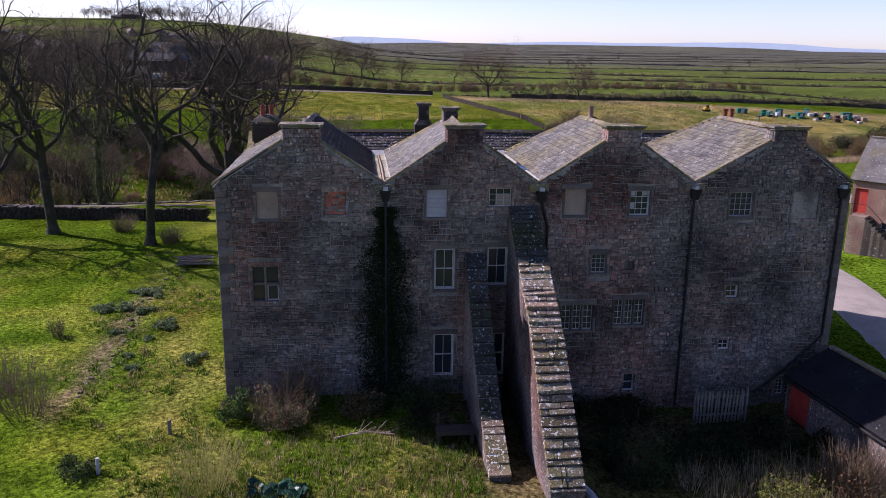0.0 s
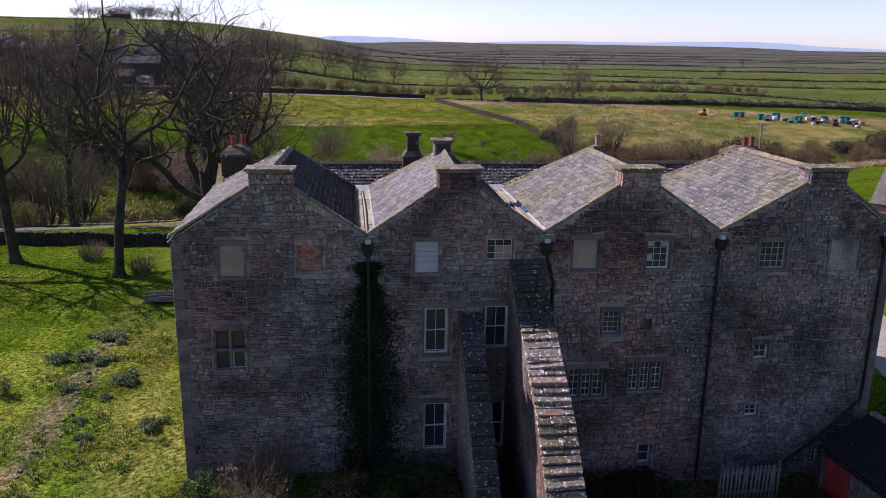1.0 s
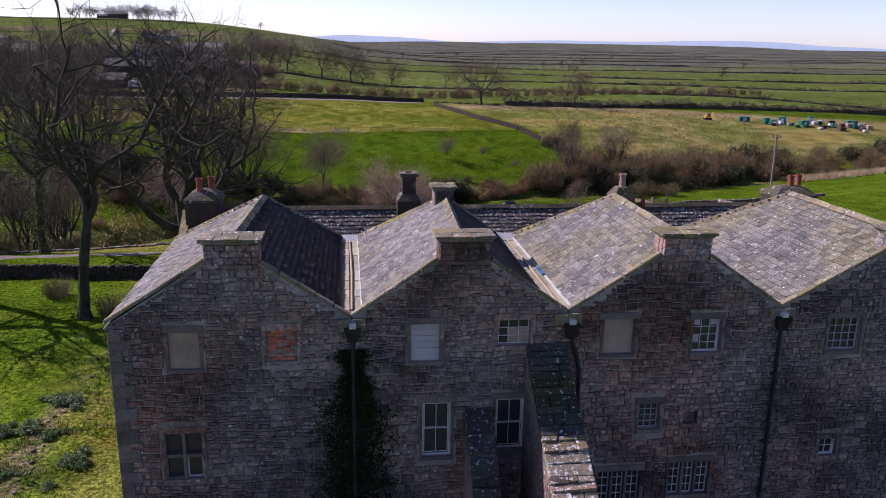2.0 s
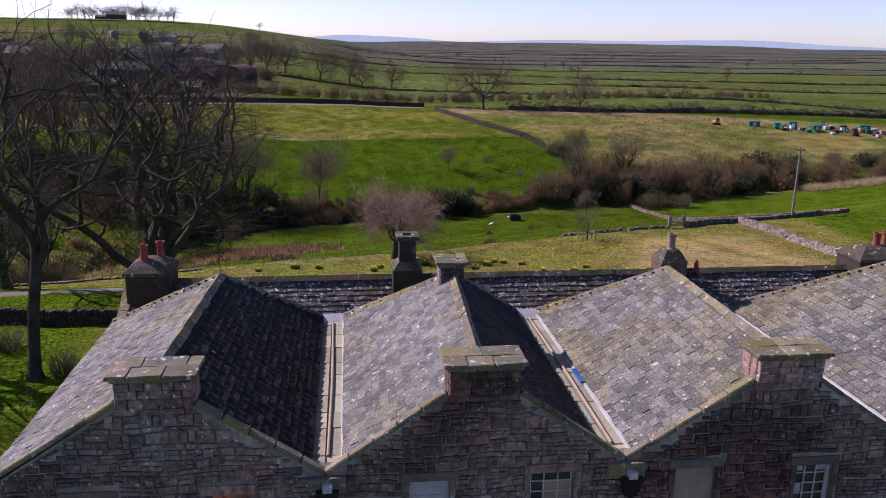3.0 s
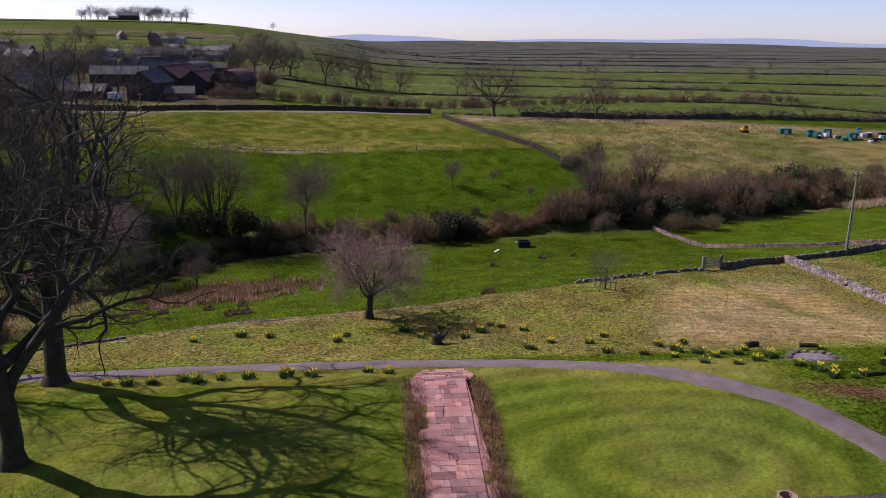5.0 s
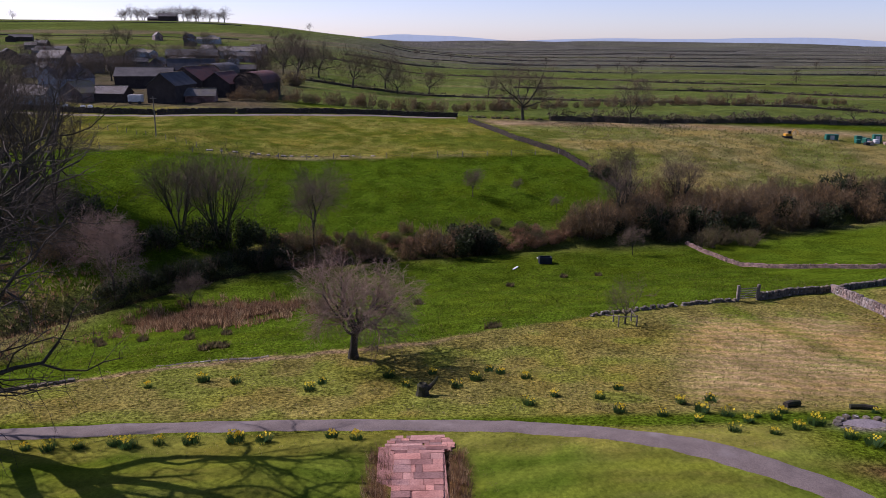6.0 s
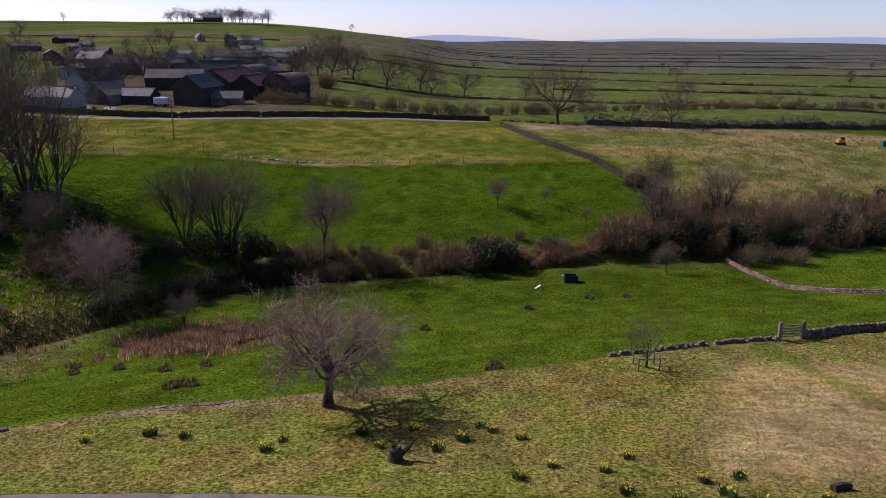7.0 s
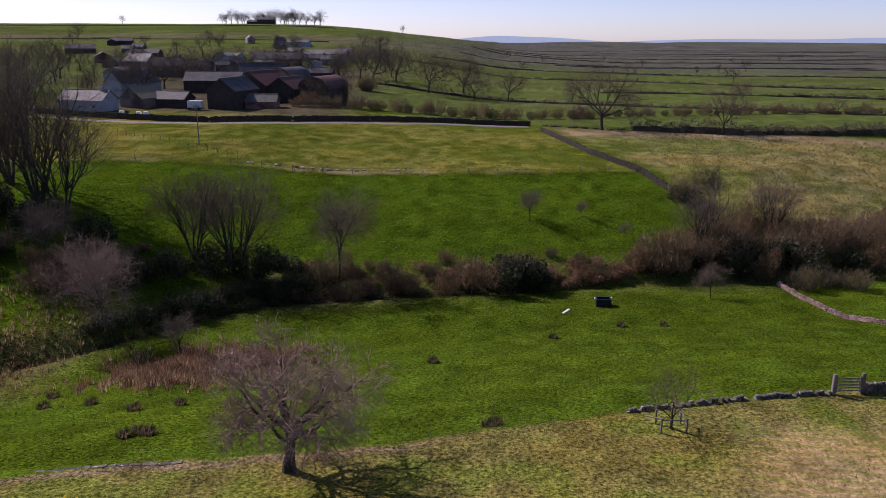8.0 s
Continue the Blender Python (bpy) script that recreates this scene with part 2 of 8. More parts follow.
M_clay_pale = surface("weathered_clay", [(0.22, 0.15, 0.11), (0.30, 0.21, 0.16)], scale=3, fine_mix=0.4, bump=0.2)
M_tarmac = surface("worn_tarmac", [(0.122, 0.100, 0.088), (0.178, 0.148, 0.131)], scale=0.6, fine=25, fine_mix=0.5, bump=0.4, rough=0.9, spots=(0.20, 0.175, 0.16), spot_scale=0.5, spot_cut=(0.56, 0.75))
M_gravel = surface("pale_gravel", [(0.25, 0.22, 0.19), (0.34, 0.30, 0.26)], scale=0.8, fine=25, fine_mix=0.5, bump=0.5, rough=0.95)
M_flag = surface("pink_sandstone_flag", [(0.31, 0.165, 0.135), (0.44, 0.265, 0.22)], scale=1.0, fine_mix=0.55, vary=0.7, bump=0.4)
M_bark = surface("grey_bark", [(0.032, 0.028, 0.022), (0.088, 0.077, 0.06), (0.045, 0.05, 0.022)], scale=1.8, fine_mix=0.9, bump=1.0, rough=0.95)
M_twig = surface("brown_twigs", [(0.085, 0.063, 0.04), (0.15, 0.113, 0.075)], scale=0.6, fine_mix=0.3, bump=0, rough=0.9)
M_twig_dark = surface("dark_twigs", [(0.04, 0.033, 0.024), (0.078, 0.064, 0.047)], scale=0.6, fine_mix=0.3, bump=0, rough=0.9)
M_twig_red = surface("reddish_twigs", [(0.185, 0.125, 0.09), (0.31, 0.215, 0.155)], scale=0.9, fine_mix=0.3, bump=0, rough=0.8)
M_leaf = surface("leaves", [(0.75, 0.8, 0.75), (1.25, 1.2, 1.1)], scale=1.5, fine_mix=0.25, bump=0, rough=0.65, tint=True, vary=0.5)
# near-black stone: backlit shade put into its colour; dark field walls share it
M_shade_stone = surface("shade_dark_stone", [(0.032, 0.026, 0.022), (0.068, 0.053, 0.044), (0.045, 0.045, 0.026)], scale=1.6, fine_mix=0.7, bump=0.7, vary=0.4, spots=(0.18, 0.16, 0.135), spot_scale=4.0, spot_cut=(0.62, 0.72))
# slate for slopes turned from the sun; their shade is in its colour
M_shade_slate = surface("shade_ribbed_slate", [(0.013, 0.013, 0.016), (0.03, 0.029, 0.031), (0.024, 0.022, 0.018)], scale=0.8, fine_mix=0.5, vary=0.7, bump=0.6, rough=0.85, spots=(0.2, 0.2, 0.19), spot_scale=5.0, spot_cut=(0.66, 0.74))
M_wood = surface("grey_timber", [(0.16, 0.14, 0.12), (0.24, 0.21, 0.18)], scale=3, fine_mix=0.5, bump=0.4)
M_red = surface("red_painted_timber", [(0.38, 0.045, 0.03), (0.46, 0.07, 0.05)], scale=2, fine_mix=0.25, bump=0.15, rough=0.6)
M_render = surface("pale_render", [(0.22, 0.245, 0.275), (0.30, 0.32, 0.345)], scale=0.5, fine_mix=0.2, bump=0.1)
M_rust = surface("rusty_sheet", [(0.13, 0.05, 0.038), (0.075, 0.045, 0.038)], scale=0.6, fine_mix=0.4, bump=0.2, rough=0.7)
M_sheet = surface("grey_sheet_roof", [(0.045, 0.045, 0.045), (0.09, 0.088, 0.085)], scale=0.4, fine_mix=0.3, bump=0.2, rough=0.7)
M_darkwood = surface("dark_cladding", [(0.035, 0.028, 0.025), (0.06, 0.048, 0.042)], scale=0.7, fine_mix=0.4, bump=0.2)
M_green = surface("green_paint", [(0.012, 0.10, 0.07), (0.02, 0.14, 0.095)], scale=1, fine_mix=0.2, bump=0.05, rough=0.5)
M_yellow = surface("yellow_paint", [(0.55, 0.27, 0.02), (0.6, 0.32, 0.03)], scale=1, fine_mix=0.2, bump=0.05, rough=0.5)
M_weather = surface("weathered_haunching", [(0.055, 0.047, 0.036), (0.12, 0.104, 0.08), (0.075, 0.07, 0.03)], scale=1.8, fine_mix=0.8, bump=0.8, spots=(0.34, 0.33, 0.28), spot_scale=5, spot_cut=(0.6, 0.67))
M_rock = surface("field_stone", [(0.22, 0.20, 0.175), (0.34, 0.315, 0.275), (0.19, 0.165, 0.135)], scale=0.9, fine_mix=0.6, vary=0.7, hue=0.2, bump=0.6, spots=(0.45, 0.45, 0.42), spot_scale=3, spot_cut=(0.6, 0.7))

M_brownstone = surface("brown_weathered_stone", [(0.085, 0.058, 0.045), (0.16, 0.11, 0.085), (0.07, 0.06, 0.035)], scale=1.6, fine_mix=0.8, bump=0.8, spots=(0.28, 0.25, 0.2), spot_scale=5, spot_cut=(0.62, 0.7))
translucent(M_blades, 0.5)
translucent(M_leaf, 0.3)
M_palewall = surface("lichened_wall_stone", [(0.22, 0.185, 0.155), (0.33, 0.295, 0.255), (0.20, 0.155, 0.13)], scale=0.9, fine_mix=0.7, vary=0.7, hue=0.25, bump=0.6, spots=(0.48, 0.48, 0.45), spot_scale=4, spot_cut=(0.6, 0.68))
M_pinkstone = surface("pink_field_stone", [(0.21, 0.145, 0.12), (0.29, 0.21, 0.175), (0.16, 0.12, 0.10)], scale=0.9, fine_mix=0.6, vary=0.7, hue=0.3, bump=0.6)

# ---------------------------------------------------------------- ground
def eased(xs, ys, reach):
    """A line through the knots with its corners rounded off."""
    fine = np.arange(-400.0, 400.0, 1.0)
    v = np.interp(fine, xs, ys)
    k = np.exp(-np.linspace(-2, 2, 2 * reach + 1) ** 2)
    v = np.convolve(np.pad(v, reach, mode="edge"), k / k.sum(), mode="valid")
    return lambda x: np.interp(x, fine, v)


stream_y = eased([-300, -120, -45, -31, -22, -13, 0, 20, 45, 60, 100, 200], [40, 85, 111, 122, 133, 144, 148, 153, 158.5, 160, 176, 216], 8)
bank_y = eased([-120, -40, -20, -12, -6, 11, 23, 40, 50, 70, 200], [60, 76, 83, 87, 90.2, 94.5, 99.3, 105, 106.5, 112, 150], 3)


def height(x, y):
    """The lie of the land: a level terrace with the house, a bank, a stream in a hollow, a rising field and a plain with a hill."""
    x, y = np.asarray(x, dtype=float), np.asarray(y, dtype=float)
    ys, yb = stream_y(x), bank_y(x)
    z = np.interp(y, [0, 70, 75, 80, 90, 106], [0, 0, -0.25, -1.2, -2.4, -3.0])
    # the yard behind the house falls to the east
    z = z - 1.2 * smooth_step(3, 15, x) * smooth_step(44, 31, y) * smooth_step(0, 20, y)
    z = z - 0.6 * smooth_step(20, 34, x) * smooth_step(72, 60, y) * (1 - smooth_step(44, 31, y))
    zb = np.interp(yb, [0, 70, 75, 80, 90, 106], [0, 0, -0.25, -1.2, -2.4, -3.0])
    u = np.clip((y - yb) / np.maximum(ys - yb, 1.0), 0, 1)
    low = zb - 0.45 * smooth_step(0, 0.05, u) + (-11.3 - zb) * np.interp(u, [0, 0.1, 0.35, 0.68, 0.9, 1], [0, 0.10, 0.50, 0.93, 0.99, 1.0])
    z = np.where(y > yb, low, z)
    s = y - ys
    up = np.interp(s, [0, 2, 5, 14, 22, 43, 57, 100, 160], [-11.6, -11.2, -10.0, -8.6, -6.8, -3.4, -2.5, -1.4, -1.6])
    left = smooth_step(25, -40, x)
    up = up + left * np.interp(s, [0, 40, 60, 85, 135, 300], [0, 0.0, 1.2, 2.6, 4.3, 6.0])
    up = up - smooth_step(60, 110, x) * 2.0 * smooth_step(100, 40, s)
    z = np.where(s > 0, up, z)
    # stream bed
    z = z - 0.5 * np.exp(-(s / 1.1) ** 2) * smooth_step(60, 20, x)
    # hill with the village on it, far ridges
    hill = 33.0 * smooth_step(140, -240, x + 0.06 * (y - 1000)) * smooth_step(380, 1080, y)
    far = 17 * np.exp(-((x - 350) / 420) ** 2) * smooth_step(2100, 2700, y) * smooth_step(3600, 2800, y)
    far = far + 6 * np.exp(-((x - 60) / 190) ** 4) * smooth_step(2900, 3400, y)
    far = far + 16 * np.exp(-((x - 1250) / 420) ** 4) * smooth_step(2300, 2900, y)
    z = z + hill + far
    z = z + 0.9 * (value_noise(x * 0.02, y * 0.02, 3) - 0.5) * smooth_step(150, 260, y)
    z = z + 0.16 * (value_noise(x * 0.35, y * 0.35, 5) - 0.5) * smooth_step(0.2, 3, np.abs(y - 78)) + 0.10 * (value_noise(x * 1.1, y * 1.1, 9) - 0.5)
    return z


def ground_z(x, y):
    """The height of the ground sheet at one spot."""
    i = min(max(bisect_right(GXL, x) - 1, 0), len(GXL) - 2)
    j = min(max(bisect_right(GYL, y) - 1, 0), len(GYL) - 2)
    u, v = (x - GXL[i]) / (GXL[i + 1] - GXL[i]), (y - GYL[j]) / (GYL[j + 1] - GYL[j])
    return float((GZ[j, i] * (1 - u) + GZ[j, i + 1] * u) * (1 - v) + (GZ[j + 1, i] * (1 - u) + GZ[j + 1, i + 1] * u) * v)


def bisect_right(row, x):
    lo, hi = 0, len(row)
    while lo < hi:
        mid = (lo + hi) // 2
        if x < row[mid]:
            hi = mid
        else:
            lo = mid + 1
    return lo


def ground_zs(x, y):
    """The same for arrays."""
    i = np.clip(np.searchsorted(gx, x, side="right") - 1, 0, len(gx) - 2)
    j = np.clip(np.searchsorted(gy, y, side="right") - 1, 0, len(gy) - 2)
    u, v = (x - gx[i]) / (gx[i + 1] - gx[i]), (y - gy[j]) / (gy[j + 1] - gy[j])
    return (GZ[j, i] * (1 - u) + GZ[j, i + 1] * u) * (1 - v) + (GZ[j + 1, i] * (1 - u) + GZ[j + 1, i + 1] * u) * v


def on_ground(x, y, sink=0.0):
    return (x, y, ground_z(x, y) - sink)


def drive_mid(n=110):
    """The middle of the drive as it sweeps round the lawn."""
    k = [(-70, 66), (-40, 73), (-25, 75.8), (-11.4, 77.3), (-3, 78.0), (6, 78.05), (15.3, 77.4), (21, 75.6), (26, 72.8), (29.6, 69.0), (31.8, 64), (33, 57), (33, 50), (31.5, 44), (30, 37), (30, 25)]
    k = np.array(k)
    d = np.concatenate([[0], np.cumsum(np.hypot(*np.diff(k, axis=0).T))])
    s = np.linspace(0, d[-1], n)
    q = np.stack([np.interp(s, d, k[:, 0]), np.interp(s, d, k[:, 1])], 1)
    for _ in range(24):
        q[1:-1] = (q[:-2] + q[1:-1] * 2 + q[2:]) / 4
    return q


LUSH, LAWN, DRY, HAY, ROUGH, SOIL, FAR_GREEN = [np.array(c) for c in
    ((0.056, 0.098, 0.006), (0.078, 0.115, 0.012), (0.222, 0.190, 0.055), (0.35, 0.255, 0.125), (0.23, 0.185, 0.085), (0.13, 0.085, 0.06), (0.088, 0.126, 0.03))]


def mown(x, y):
    """Where the lawns before the house lie."""
    return smooth_step(47, 49, y) * smooth_step(77.0, 75.8, y) * smooth_step(-16, -12, x) * smooth_step(33, 28, x)


def hay_field(x, y):
    """Where the hay lies in rows on the terrace."""
    return smooth_step(27, 33, x - (y - 90) * 0.35) * smooth_step(101, 97, y) * smooth_step(79.5, 83, y) * smooth_step(49, 44, x)


def turf_colour(x, y):
    """What grows where: lush pasture, mown lawn, hay lines, rough grazing, bare earth, far fields; yard shade and far
    haze are in the colours too.
    """
    x, y = np.asarray(x, dtype=float), np.asarray(y, dtype=float)
    n1, n2, n3 = value_noise(x * 0.09, y * 0.09, 11), value_noise(x * 0.5, y * 0.5, 12), value_noise(x * 0.02, y * 0.02, 13)
    c = np.ones(x.shape + (3,)) * LUSH

    def lay(mask, col):
        nonlocal c
        c = c * (1 - mask[..., None]) + np.asarray(col) * mask[..., None]
    wob = (n2 - 0.5) * 1.6
    ys, yb = stream_y(x), bank_y(x)
    # garden behind the house: lush with drier tracks
    garden = smooth_step(62, 58, y)
    lay(garden * 0.95, np.array((0.092, 0.168, 0.010)))
    lay(garden * 0.5 * smooth_step(0.55, 0.8, n1 * 0.6 + n2 * 0.4), DRY * np.array((0.8, 0.9, 0.6)))
    lay(garden * 0.45 * smooth_step(0.5, 0.25, n2 * 0.7 + n1 * 0.3), np.array((0.032, 0.066, 0.006)))
    track = np.exp(-(((x + 7.6 + (y - 30) * 0.17 + wob * 0.5) / 1.6) ** 2)) * smooth_step(15, 22, y) * smooth_step(56, 48, y)
    lay(0.55 * track, DRY * 0.95)
    lay(0.5 * smooth_step(-8.5, -6.2, x) * smooth_step(44, 34, y) * smooth_step(0.3, 0.65, n2), DRY)
    bed = np.exp(-(((x + 12.6 + (y - 44) * 0.02 + wob * 0.6) / 0.55) ** 2)) * smooth_step(29, 32, y) * smooth_step(56, 53, y)
    lay(0.85 * bed * smooth_step(0.3, 0.5, n2 * 0.5 + n1 * 0.5), (0.20, 0.145, 0.105))
    # yard soil darkened: the shade of the house is put into the turf
    lay(smooth_step(1.5, 4.0, x + wob) * smooth_step(33, 31, y) * smooth_step(18, 26, y + wob) * 0.8, SOIL * 0.6)
    # lawns before the house, mown in rounds
    front = smooth_step(47, 49, y) * smooth_step(77.5, 76.2, y + wob * 0.3) * smooth_step(-16, -12, x) * smooth_step(33, 28, x)
    lay(front * 0.8, LAWN)
    lay(front * smooth_step(0.55, 0.75, n1) * 0.3, DRY)
    for cx, cy, beside in ((20.5, 63.5, smooth_step(11.5, 13, x)), (1.5, 62.5, smooth_step(8.5, 7, x))):
        ring = np.sin(np.hypot((x - cx) * 0.62, y - cy) * 3.1 + wob * 0.35)
        lay(front * 0.7 * smooth_step(-0.3, 0.5, ring) * beside, LAWN * np.array((1.6, 1.45, 1.5)))
        lay(front * 0.35 * smooth_step(-0.4, -0.9, ring) * beside, LUSH * 0.9)
    edge = front * smooth_step(73.0, 74.5, y + wob) * 0.3
    lay(edge, DRY * np.array((1.1, 1.0, 0.9)))
    side = np.abs(x - 10.0 - (y - 63.5) * 0.035)
    lay(smooth_step(1.0, 1.3, side) * smooth_step(2.6, 1.9, side + wob * 0.3) * smooth_step(56, 60, y) * smooth_step(74.5, 73, y) * 0.75, SOIL * np.array((1.1, 0.8, 0.7)))
    # terrace beyond the drive: dry, with hay lines
    terr = smooth_step(78.5, 80, y) * smooth_step(0.6, -0.6, y - yb + wob * 0.5) * smooth_step(-40, -15, x)
    lay(terr * 0.75, DRY)
    lay(terr * 0.5 * smooth_step(0.5, 0.7, n2), LUSH * 1.25)
    rows = 0.5 + 0.5 * np.sin((y * 0.93 + x * 0.22 + wob * 0.12) * 5.6)
    hay = terr * hay_field(x + wob, y + wob)
    lay(hay * (0.25 + 0.75 * smooth_step(0.3, 0.75, rows)), HAY)
    lay(np.exp(-(((x - 41.5 + (y - 90) * 0.32) / 1.0) ** 2)) * terr * smooth_step(82, 88, y) * 0.5, LUSH)
    lay(np.exp(-(((x - 34) / 3.5) ** 2 + ((y - 70.3 - (34 - x) * 0.35) / 1.1) ** 2) * 1.2) * 0.95, SOIL * np.array((1.0, 0.75, 0.7)))
    lay(np.exp(-(((x - 34.5) / 1.6) ** 2 + ((y - 76.3) / 1.0) ** 2) * 1.5) * 0.9, (0.30, 0.25, 0.24))
    lay(smooth_step(0.6, 0.0, np.abs(y - yb + 0.6 + wob * 0.4)) * smooth_step(2, 6, y - 80) * smooth_step(18, 8, x) * 0.8, (0.24, 0.16, 0.11))
    # hollow and stream banks
    s = y - ys
    lay(np.exp(-(((s - 2.5 + wob * 1.5) / 5.0) ** 2)) * (0.35 + 0.5 * smooth_step(0.4, 0.7, n1)), (0.15, 0.125, 0.06))
    lay(np.exp(-((s / 0.8) ** 2)) * smooth_step(40, 10, x), SOIL * 0.35)
    lay(smooth_step(-20, -34, x + wob) * smooth_step(104, 116, y) * smooth_step(1, -1, s) * 0.6, ROUGH * 0.8)
    # rising field: lush below the fence, paler above
    field = smooth_step(5, 9, s) * smooth_step(48, 42, x - (200 - y) * 0.33) * smooth_step(262, 256, y)
    lay(field * 0.8, LUSH * np.array((0.95, 1.02, 0.9)))
    fence = 191.7 + x * 0.197
    lay(field * smooth_step(-0.8, 0.8, y - fence) * (0.25 + 0.45 * smooth_step(0.3, 0.7, n1 * 0.6 + n2 * 0.4)), DRY * np.array((0.95, 1.0, 0.8)))
    lay(field * smooth_step(-1.0, 0.5, y - fence + wob) * smooth_step(3.0, 1.2, y - fence + wob) * 0.5 * smooth_step(0.5, 0.7, n1), (0.24, 0.21, 0.12))
    lay(field * np.exp(-((y - fence + 0.9) / 0.5) ** 2) * 0.7, LUSH * 0.45)
    # rough grazing to the east
    rg = smooth_step(44, 50, x - (200 - y) * 0.33) * smooth_step(8, 14, s) * smooth_step(256, 244, y + (x - 60) * 0.05)
    lay(rg * (0.55 + 0.4 * smooth_step(0.3, 0.7, n2)), ROUGH * np.array((1.0, 1.1, 0.95)))
    lay(rg * 0.5 * smooth_step(0.55, 0.35, n1), LUSH * 1.3)
    lay(rg * smooth_step(0.5, 0.72, n1) * 0.6, DRY)
    lay(rg * smooth_step(236, 246, y) * 0.8, (0.30, 0.22, 0.14))
    # pasture east of the wall
    lay(smooth_step(57, 60, x) * smooth_step(30, 50, x) * smooth_step(-2, -6, s) * smooth_step(88, 95, y), LUSH * 1.12)
    # plain of hedged fields
    plain = smooth_step(256, 262, y + np.clip(x, -60, 0) * 0.55)
    strip = np.floor((np.log(np.maximum(y, 200)) + x * 0.00005) * 9.0)
    cell = np.floor((x + strip * 173) / (60 + y * 0.22))
    tone = value_noise(strip * 3.7 + 0.5, cell * 5.1 + 0.5, 21)
    lay(plain, FAR_GREEN)
    lay(plain * smooth_step(0.62, 0.7, tone) * 0.6 * smooth_step(520, 640, y), (0.17, 0.13, 0.10))
    lay(plain * smooth_step(0.3, 0.2, tone) * 0.8, (0.12, 0.13, 0.055))
    # haze is put into the colour: far fields turn grey with distance
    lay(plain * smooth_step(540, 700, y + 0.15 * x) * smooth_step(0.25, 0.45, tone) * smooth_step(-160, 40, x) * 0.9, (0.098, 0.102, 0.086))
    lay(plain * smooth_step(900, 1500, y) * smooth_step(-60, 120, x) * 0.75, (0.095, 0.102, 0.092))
    lay(smooth_step(-0.05, -0.12, x / np.maximum(y, 1)) * smooth_step(-0.42, -0.36, x / np.maximum(y, 1)) * smooth_step(232, 244, y + x * 0.05) * smooth_step(560, 440, y + (n3 - 0.5) * 120) * (0.55 + 0.4 * n3), (0.085, 0.073, 0.052))
    c = c * (1 + (n2 - 0.5) * 0.6 * (1 - 0.7 * mown(x, y)))[..., None] * (0.9 + 0.2 * n3)[..., None]
    return c


def graded(stops):
    """Coordinates from stop to stop, with the step given for each stretch growing evenly."""
    out = [stops[0][0]]
    for (a, sa), (b, sb) in zip(stops[:-1], stops[1:]):
        p = a
        while True:
            p += sa + (sb - sa) * (p - a) / (b - a)
            if p >= b - 0.3 * sb:
                break
            out.append(p)
        out.append(b)
    return np.array(out)


gx = graded([(-4600, 500), (-700, 45), (-150, 8), (-48, 1.2), (-30, 0.6), (-14, 0.5), (0, 0.4), (30, 0.4), (50, 0.42), (56, 0.8), (75, 1.5), (200, 9), (700, 40), (4600, 450)])
gy = graded([(-400, 60), (-20, 3), (12, 0.7), (56, 0.6), (60, 0.4), (77, 0.4), (100, 0.45), (104, 0.9), (160, 1.4), (262, 2.2), (420, 8), (1200, 30), (2500, 90), (4700, 300)])
GX, GY = np.meshgrid(gx, gy)
GZ = height(GX, GY)
GXL, GYL = gx.tolist(), gy.tolist()
me = bpy.data.meshes.new("ground")
nx, ny = len(gx), len(gy)
idx = np.arange(nx * ny).reshape(ny, nx)
quads = np.stack([idx[:-1, :-1], idx[:-1, 1:], idx[1:, 1:], idx[1:, :-1]], -1).reshape(-1, 4)
me.vertices.add(nx * ny)
me.vertices.foreach_set("co", np.stack([GX, GY, GZ], -1).astype(np.float32).ravel())
me.loops.add(quads.size)
me.loops.foreach_set("vertex_index", quads.ravel().astype(np.int32))
me.polygons.add(len(quads))
me.polygons.foreach_set("loop_start", np.arange(0, quads.size, 4, dtype=np.int32))
me.polygons.foreach_set("use_smooth", np.ones(len(quads), dtype=bool))
me.update(calc_edges=True)
at = me.color_attributes.new("tint", "FLOAT_COLOR", "POINT")
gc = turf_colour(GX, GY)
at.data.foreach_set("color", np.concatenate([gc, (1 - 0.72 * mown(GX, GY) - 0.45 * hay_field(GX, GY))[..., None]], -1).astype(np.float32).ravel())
me.materials.append(M_ground)
ground = tagged(new("ground", me), "rolling green pasture, lawns and far hedged fields", "ground", kind="structure")


def ribbon(mid, widths, lift, crown=0.04):
    """A strip that lies on the ground along a line."""
    sh = Shape()
    t = np.gradient(mid, axis=0)
    t /= np.hypot(*t.T)[:, None]
    nrm = np.stack([-t[:, 1], t[:, 0]], 1)
    k = 7
    for i, p in enumerate(mid):
        for j in range(k):
            a = j / (k - 1) * 2 - 1
            q = p + nrm[i] * a * widths[i] / 2 * (1 + 0.03 * math.sin(i * 0.45 + (9 if a > 0 else 0)) * (abs(a) > 0.9))
            sh.v.append((q[0], q[1], ground_z(*q) + (lift + crown * (1 - a * a) if abs(a) < 0.9 else -0.05)))
    for i in range(len(mid) - 1):
        for j in range(k - 1):
            sh.f.append((i * k + j + 1, i * k + j, (i + 1) * k + j, (i + 1) * k + j + 1))
    return sh


